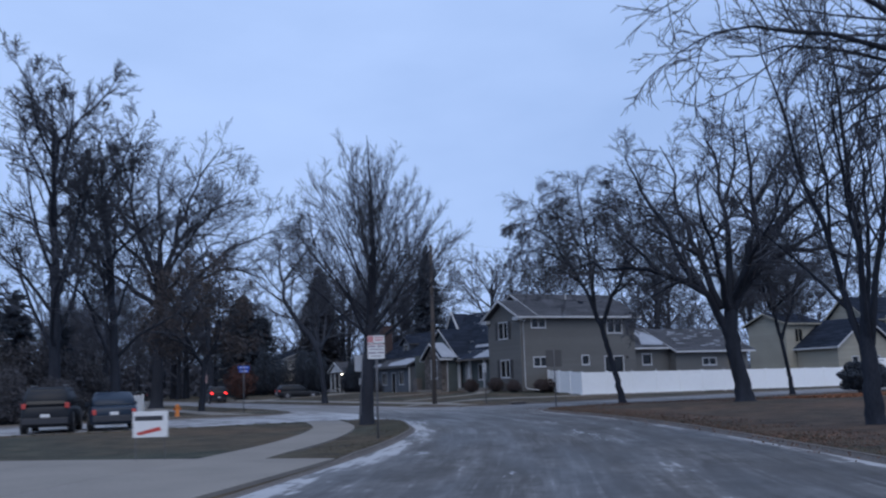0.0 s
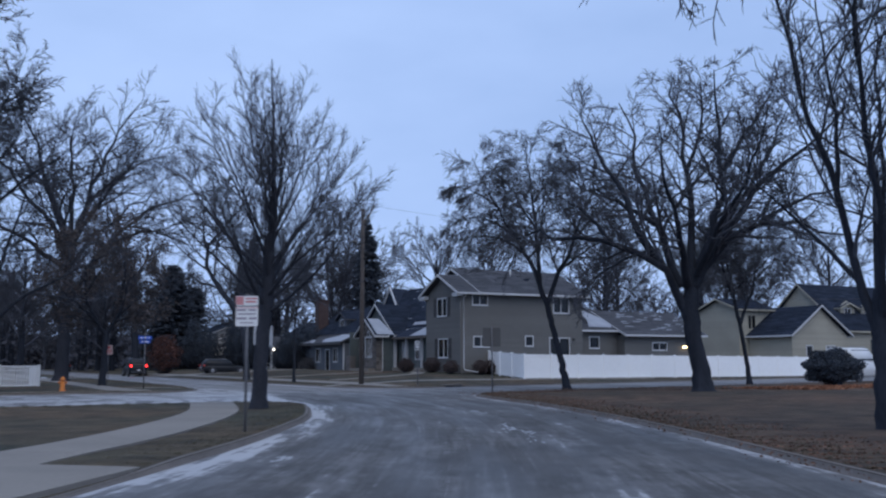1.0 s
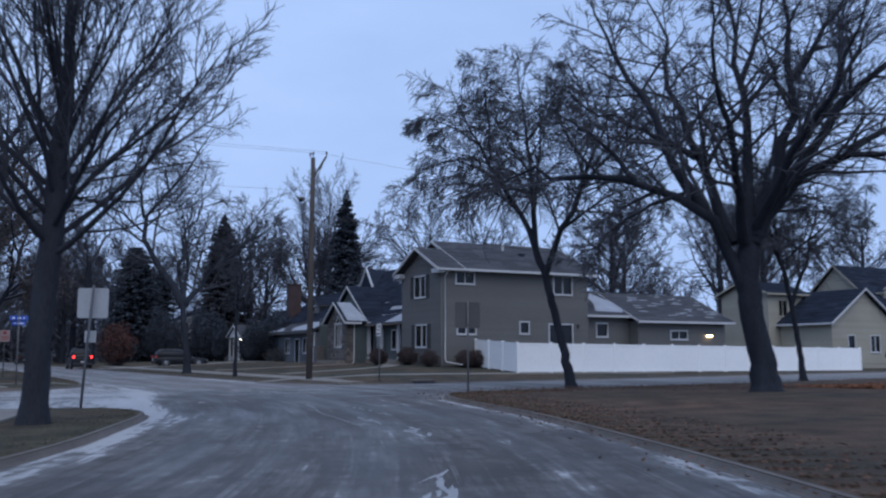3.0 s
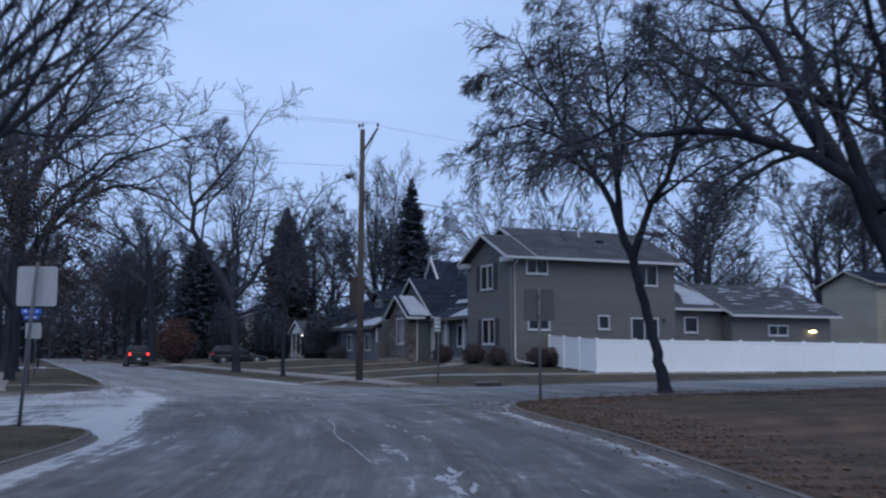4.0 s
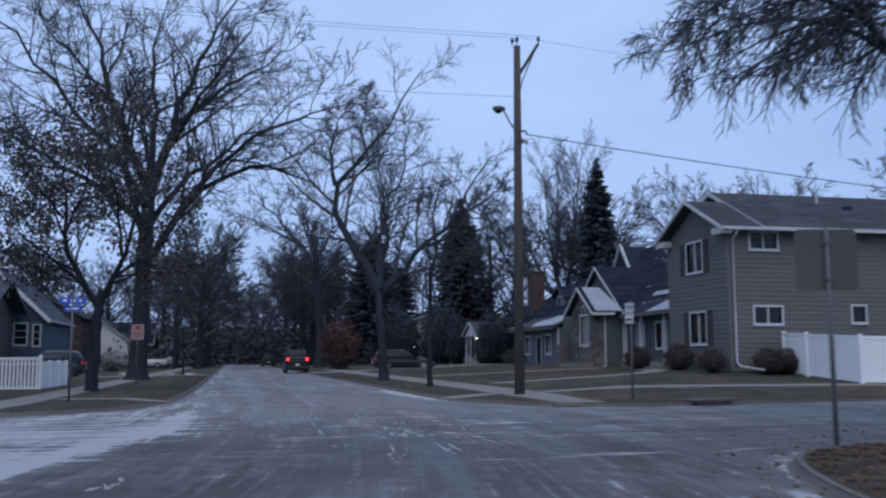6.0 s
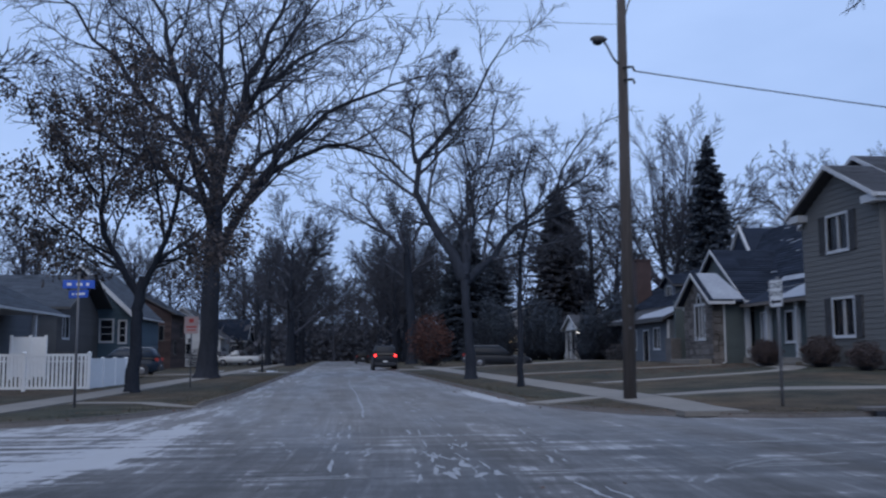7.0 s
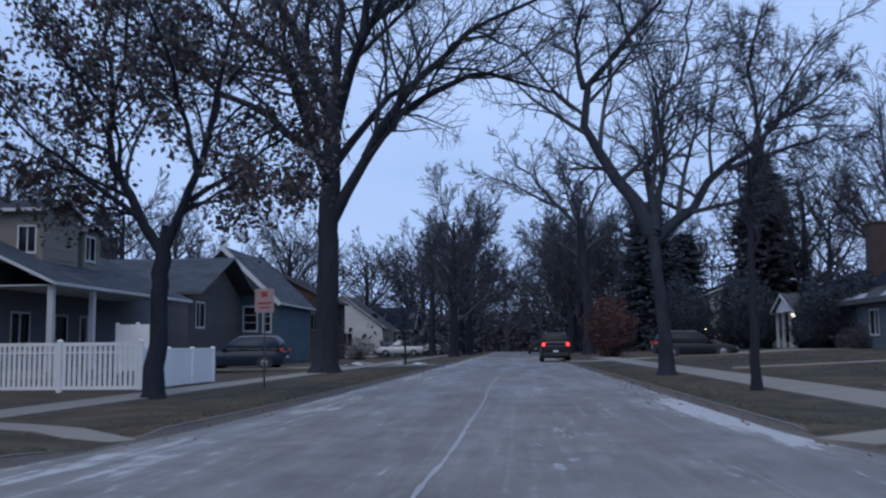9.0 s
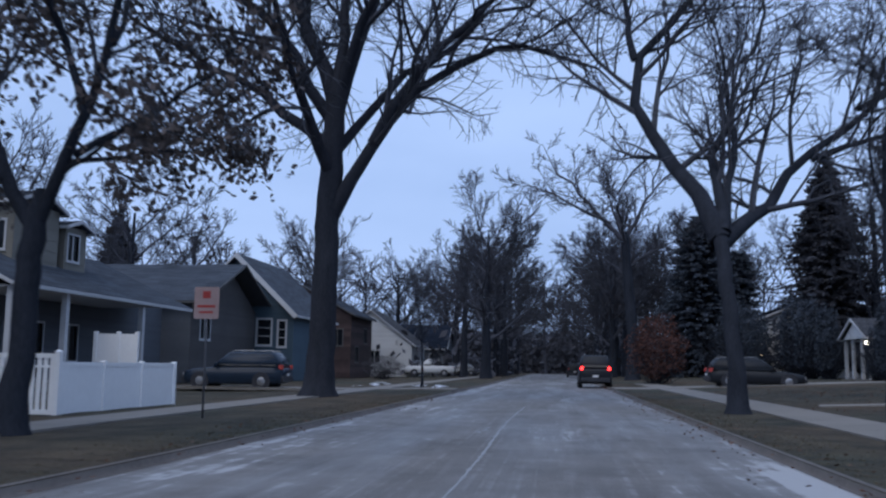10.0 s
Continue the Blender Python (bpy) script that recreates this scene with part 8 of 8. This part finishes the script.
reaching = bare_tree(88, [((0, 0, -0.15), 0.36), ((0, 0, 1.2), 0.27), ((0, 0, 4.0), 0.25), ((0, 0, 6.4), 0.17), ((0, 0.1, 7.0), 0.06)], [],
                     stems=[([(0, 0, 5.0), (-1.5, 1.4, 7.2), (-3.6, 2.9, 8.6), (-5.2, 3.9, 8.8), (-6.2, 4.5, 8.3)], 0.13), ([(0, 0, 5.6), (-1.6, 1.6, 8.2), (-3.8, 3.4, 9.8), (-6.4, 5.0, 10.2)], 0.12),
                            ([(0, 0, 5.2), (-1.2, 0.4, 7.4), (-3.2, 1.4, 9.6), (-5.2, 2.4, 10.8)], 0.12), ([(0, 0, 5.8), (1.2, 0.8, 8.4), (2.6, 1.6, 11.0), (3.4, 2.2, 13.0)], 0.14),
                            ([(0, 0, 6.0), (-0.4, -1.0, 8.6), (-1.2, -2.6, 11.0), (-1.8, -4.0, 12.6)], 0.14), ([(0, 0, 6.4), (-0.2, 0.6, 9.0), (-0.4, 1.2, 12.0), (-0.4, 1.4, 14.0)], 0.15),
                            ([(0, 0, 5.4), (-0.6, 1.8, 7.4), (-1.6, 4.0, 8.8), (-3.0, 6.4, 9.0)], 0.11)],
                     per=(12, 8, 4), ratio=(0.40, 0.44, 0.42), angle=(46, 44, 42), lift=(0.0, -0.02, -0.03), wander=0.14, twig_r=0.010)
plant("street_tree", reaching, (-6.6, -45.0, 0.15), 0, 1.0, "bare street tree reaching over the kerb")

pine = conifer(3, 18.2, 10.6, 0.80, density=3.4, low=0.08, needle=NEEDLE_BROWN)
young = conifer(9, 6.6, 3.8, 0.5, density=2.4, low=0.05)
broad = conifer(4, 13.6, 7.4, 0.35, density=2.2, low=0.1)
plant("spruce_tree", pine, (15.7, 72.0, 0.45), 0, 1.0, "tall browned spruce behind the porch house")
spruce = conifer(8, 19.0, 6.4, 0.78, density=1.25, low=0.25)
plant("spruce_tree", spruce, (24.0, 53.2, 0.5), 0, 1.0, "tall narrow dark spruce behind the cottage")
wide = conifer(6, 15.0, 10.4, 0.52, density=4.2, low=0.03)
plant("spruce_tree", wide, (7.9, 85, 0.5), 70, 1.0, "dark dense spruce beside the house")
plant("spruce_tree", broad, (12.4, 91, 0.5), 170, 0.9, "dark dense spruce beside the house")
for x, y, k in ((-24.6, 8.2, 1.25), (-22.2, 6.6, 1.0), (-26.4, 11.6, 1.4)):
    plant("spruce_tree", young, (x, y, -0.1), x * 60, k, "small dark spruce at the edge of the lawn")
plant("spruce_tree", pine, (-49.8, 88, -0.1), 170, 0.95, "dark spruce behind the blue house")


# paler and bluer than dead growth: distant haze is put into this colour
UNDERGROWTH = surface("winter_undergrowth", (0.074, 0.076, 0.092), 0.95, 0.4, 1.0, 8.0, 0.0, island=0.4)


def far_woods():
    """The bare woods round the neighbourhood: many trees in one mesh, too far to count."""
    rng = np.random.default_rng(77)
    pieces = []
    spots = []
    for a in np.arange(-70, 75, 1.9):
        for r in (rng.uniform(150, 185), rng.uniform(190, 260)):
            spots.append((r * math.sin(math.radians(a)) - 8, r * math.cos(math.radians(a)) - 20))
    for x, y in spots:
        if -15 < x < 5 and y < 150:
            continue
        h = rng.uniform(11, 19)
        n = 24
        a = rng.random(n) * 6.28
        z = h * rng.uniform(0.12, 0.75, n)
        start = np.stack([x + rng.normal(0, 0.4, n), y + rng.normal(0, 0.4, n), z], -1)
        way = np.stack([np.cos(a), np.sin(a), rng.uniform(0.5, 1.6, n)], -1)
        ln = h * rng.uniform(0.25, 0.5, n)
        b = grow(rng, start, way, ln, np.full(n, 0.11), np.full(n, 0.04), 3, 0.12, np.full(n, 0.05))
        c = sprout(rng, b, ln, 4, 0.2, 40, 0.5, 0.6)
        d = grow(rng, c[0], c[1], c[2], np.full(len(c[2]), 0.10), np.full(len(c[2]), 0.05), 2, 0.12, np.full(len(c[2]), 0.03))
        trunk = grow(rng, np.array([[x, y, -0.3]]), np.array([[0.02, 0, 1.0]]), np.array([h * 0.8]), np.array([0.3]), np.array([0.08]), 5, 0.02, np.array([0.05]))
        pieces += [tubes(trunk, 5), tubes(b, 3), tubes(d, 3)]
    me = joined("far_woods", pieces, TWIG_FAR)
    tagged(new("far_woods", me), "bare grey woods far behind the houses", "woods", kind="stuff")
    # undergrowth and hedges between the far houses
    m = 40000
    a = np.radians(rng.uniform(-72, 76, m))
    r = rng.uniform(120, 240, m)
    x, y = r * np.sin(a) - 8, r * np.cos(a) - 20
    keep = ~((x > -11) & (x < 0) & (y < 165))
    lump = 3.4 + 1.8 * np.sin(a * 40) * np.cos(r * 0.3) + 3.2 * (np.abs(x + 5) < 14)
    c = np.stack([x, y, rng.random(m) ** 1.4 * np.maximum(0.6, lump) + 0.1], -1)[keep]
    k = 18000
    c = np.concatenate([c, np.stack([rng.uniform(-34, 26, k), rng.uniform(165, 200, k), rng.random(k) ** 1.3 * 7.5], -1)])
    v, f = flakes(rng, c, 0.52)
    me = raw_mesh("undergrowth", v, f, False)
    me.materials.append(UNDERGROWTH)
    tagged(new("undergrowth", me), "dark undergrowth and hedges far behind the houses", "undergrowth", kind="stuff")


far_woods()

# clipped columnar evergreens against the houses
column = shrub(9, 1.5, 1.5, 3.6, NEEDLE, 3400, 0.065)
for x, y, s in ((13.4, 50.9, 1.0), (13.5, 52.6, 0.95), (14.4, 51.6, 1.1), (13.3, 54.2, 0.85), (13.9, 66.6, 1.0), (9.8, 74.0, 1.5), (10.2, 71.4, 1.3), (9.4, 78.5, 1.7), (10.4, 81.5, 1.6), (12.6, 49.6, 1.15), (14.6, 49.4, 1.4), (15.2, 47.8, 1.3), (12.9, 62.6, 1.3), (12.2, 64.4, 1.5), (11.8, 67.5, 1.6)):
    set_shrub("columnar_evergreen", column, (x, y, lawn_z("far_right", x, y)), "dark columnar evergreen beside the house", x * 90, s, "evergreens along the houses")


# ---- fallen leaves and rough grass by the kerbs ----
def fallen_leaves():
    rng = np.random.default_rng(31)
    spots = []
    for cx, cy, rx, ry, n in ((14.5, -18.6, 4.5, 1.3, 1900), (9.0, -18.5, 3.0, 1.2, 500), (6.0, -13.6, 5.0, 0.6, 500), (16.9, -19.2, 2.6, 1.6, 700), (15.0, -18.4, 3.0, 0.8, 1500), (8.0, 20.0, 4.5, 6.0, 2600), (5.0, 34.0, 3.5, 7.0, 1400)):
        spots.append(np.c_[rng.normal(cx, rx * 0.6, n), rng.normal(cy, ry * 0.6, n)])
    for line, n in ((LINES["near_right"], 2600), (LINES["far_right"], 1600), (LINES["far_left"], 900)):
        near = line[(line[:, 1] > -46) & (line[:, 1] < 60) & (line[:, 0] > -20) & (line[:, 0] < 30)]
        spots.append(near[rng.integers(0, len(near), n)] + rng.normal(0, 0.4, (n, 2)))
    line = LINES["near_right"]
    near = line[(line[:, 1] > -44) & (line[:, 1] < -12) & (line[:, 0] < 12)]
    i = rng.integers(0, len(near) - 1, 9000)
    d = near[i + 1] - near[i]
    inward = np.c_[-d[:, 1], d[:, 0]] / np.hypot(d[:, 0], d[:, 1])[:, None]
    spots.append(near[i] + inward * (0.15 + rng.random(len(i)) ** 1.6 * 2.2)[:, None] + rng.normal(0, 0.08, (len(i), 2)))
    p = np.concatenate(spots)
    z = np.zeros(len(p))
    x, y = p[:, 0], p[:, 1]
    for k, inside in (("near_right", y < -11 + 0.2 * np.maximum(x, 0)), ("far_right", (y > -6) & (x > -4)), ("far_left", (y > -6) & (x < -8))):
        z = np.where(inside, height(k, x, y), z)
    clear = np.minimum.reduce([near_line(x, y, COARSE[k]) for k in COARSE]) > 0.12
    v, f = flakes(rng, np.c_[p, z + 0.012][clear], 0.026, 0.9)
    me = raw_mesh("fallen_leaves", v, f, False)
    me.materials.append(FALLEN)
    tagged(new("fallen_leaves", me), "orange-brown fallen leaves on the grass and along the kerbs", "leaves", kind="stuff")


def leaf_drift():
    """A drift of bright leaves raked along the lawn before the evergreen shrub."""
    rng = np.random.default_rng(36)
    n = 12000
    x = rng.uniform(10.5, 21.0, n)
    y = -21.4 - 0.05 * (x - 13) + rng.normal(0, 1.25, n) * (0.75 + 0.3 * np.sin(x * 1.3))
    p = np.c_[x, y, height("near_right", x, y) + 0.02 + rng.random(n) * 0.05]
    v, f = flakes(rng, p, 0.060, 0.3)
    me = raw_mesh("leaf_drift", v, f, False)
    me.materials.append(DRIFT)
    tagged(new("leaf_drift", me), "long drift of orange-brown fallen leaves on the lawn", "leaves", kind="stuff")


def rough_grass():
    """Blades and tufts standing along the edges of the lawns."""
    rng = np.random.default_rng(32)
    roots, tall = [], []
    for k, n in (("near_left", 9000), ("near_right", 14000), ("far_left", 9000), ("far_right", 9000)):
        line = LINES[k]
        near = line[(line[:, 1] > -50) & (line[:, 1] < 32) & (line[:, 0] > -26) & (line[:, 0] < 14)]
        i = rng.integers(0, len(near) - 1, n)
        d = near[i + 1] - near[i]
        side = np.c_[-d[:, 1], d[:, 0]] / np.hypot(d[:, 0], d[:, 1])[:, None]
        p = near[i] + side * (0.12 + rng.random(n) ** 2.0 * 1.2)[:, None] + rng.normal(0, 0.05, (n, 2))
        ok = near_line(p[:, 0], p[:, 1], COARSE[k]) > 0.14
        for path, half in WALKS:
            ok &= near_line(p[:, 0], p[:, 1], path) > half + 0.05
        p = p[ok]
        roots.append(np.c_[p, height(k, p[:, 0], p[:, 1]) - 0.01])
    c = np.concatenate(roots)
    n = len(c)
    h = rng.uniform(0.015, 0.05, (n, 1))
    a = rng.random(n) * 6.28
    lean = np.c_[np.cos(a), np.sin(a), np.zeros(n)] * h * rng.uniform(0.1, 0.8, (n, 1))
    w = np.c_[-np.sin(a), np.cos(a), np.zeros(n)] * 0.007
    top = c + lean + np.c_[np.zeros(n), np.zeros(n), h[:, 0]]
    v = np.stack([c - w, c + w, top + w * 0.3, top - w * 0.3], 1).reshape(-1, 3)
    me = raw_mesh("rough_grass", v, np.arange(n * 4).reshape(n, 4), False)
    me.materials.append(BLADE)
    tagged(new("rough_grass", me), "dry olive grass blades along the edges of the lawns", "grass", kind="stuff")


FALLEN = surface("fallen_leaf", (0.120, 0.066, 0.046), 0.9, 0.4, 1.0, 9.0, 0.0, island=0.5)
BLADE = surface("dry_blade", (0.092, 0.083, 0.056), 0.9, 0.35, 1.0, 9.0, 0.0, island=0.4)
DRIFT = surface("orange_leaf", (0.25, 0.110, 0.060), 0.9, 0.4, 1.0, 9.0, 0.0, island=0.4)
fallen_leaves()
leaf_drift()
rough_grass()


def snow_remnants():
    """Small leftover flecks of snow on the lawn by the driveway."""
    rng = np.random.default_rng(44)
    geo = Geo()
    for cx, cy, n in ((-16.6, 56.0, 7), (-15.6, 50.5, 5), (-11.6, 47.0, 5), (-11.2, 43.0, 4), (-17.4, 63.0, 4)):
        for _ in range(n):
            x, y = cx + rng.normal(0, 0.5), cy + rng.normal(0, 1.0)
            z = lawn_z("far_left", x, y)
            k, a, b = 9, rng.uniform(0.12, 0.4), rng.uniform(0.1, 0.3)
            rim = [(x + a * math.cos(6.283 * i / k) * rng.uniform(0.6, 1.2), y + b * math.sin(6.283 * i / k) * rng.uniform(0.6, 1.2), z + 0.004) for i in range(k)]
            geo.add(rim + [(x, y, z + 0.035)], [(i, (i + 1) % k, k) for i in range(k)])
    solid("snow_remnants", geo, SNOW_WHITE, "small white flecks of old snow on the lawn", "snow", kind="stuff", smooth=True)


SNOW_WHITE = surface("old_snow", (0.62, 0.64, 0.68), 0.7, 0.1, 2.0, 12.0, 0.3)
snow_remnants()
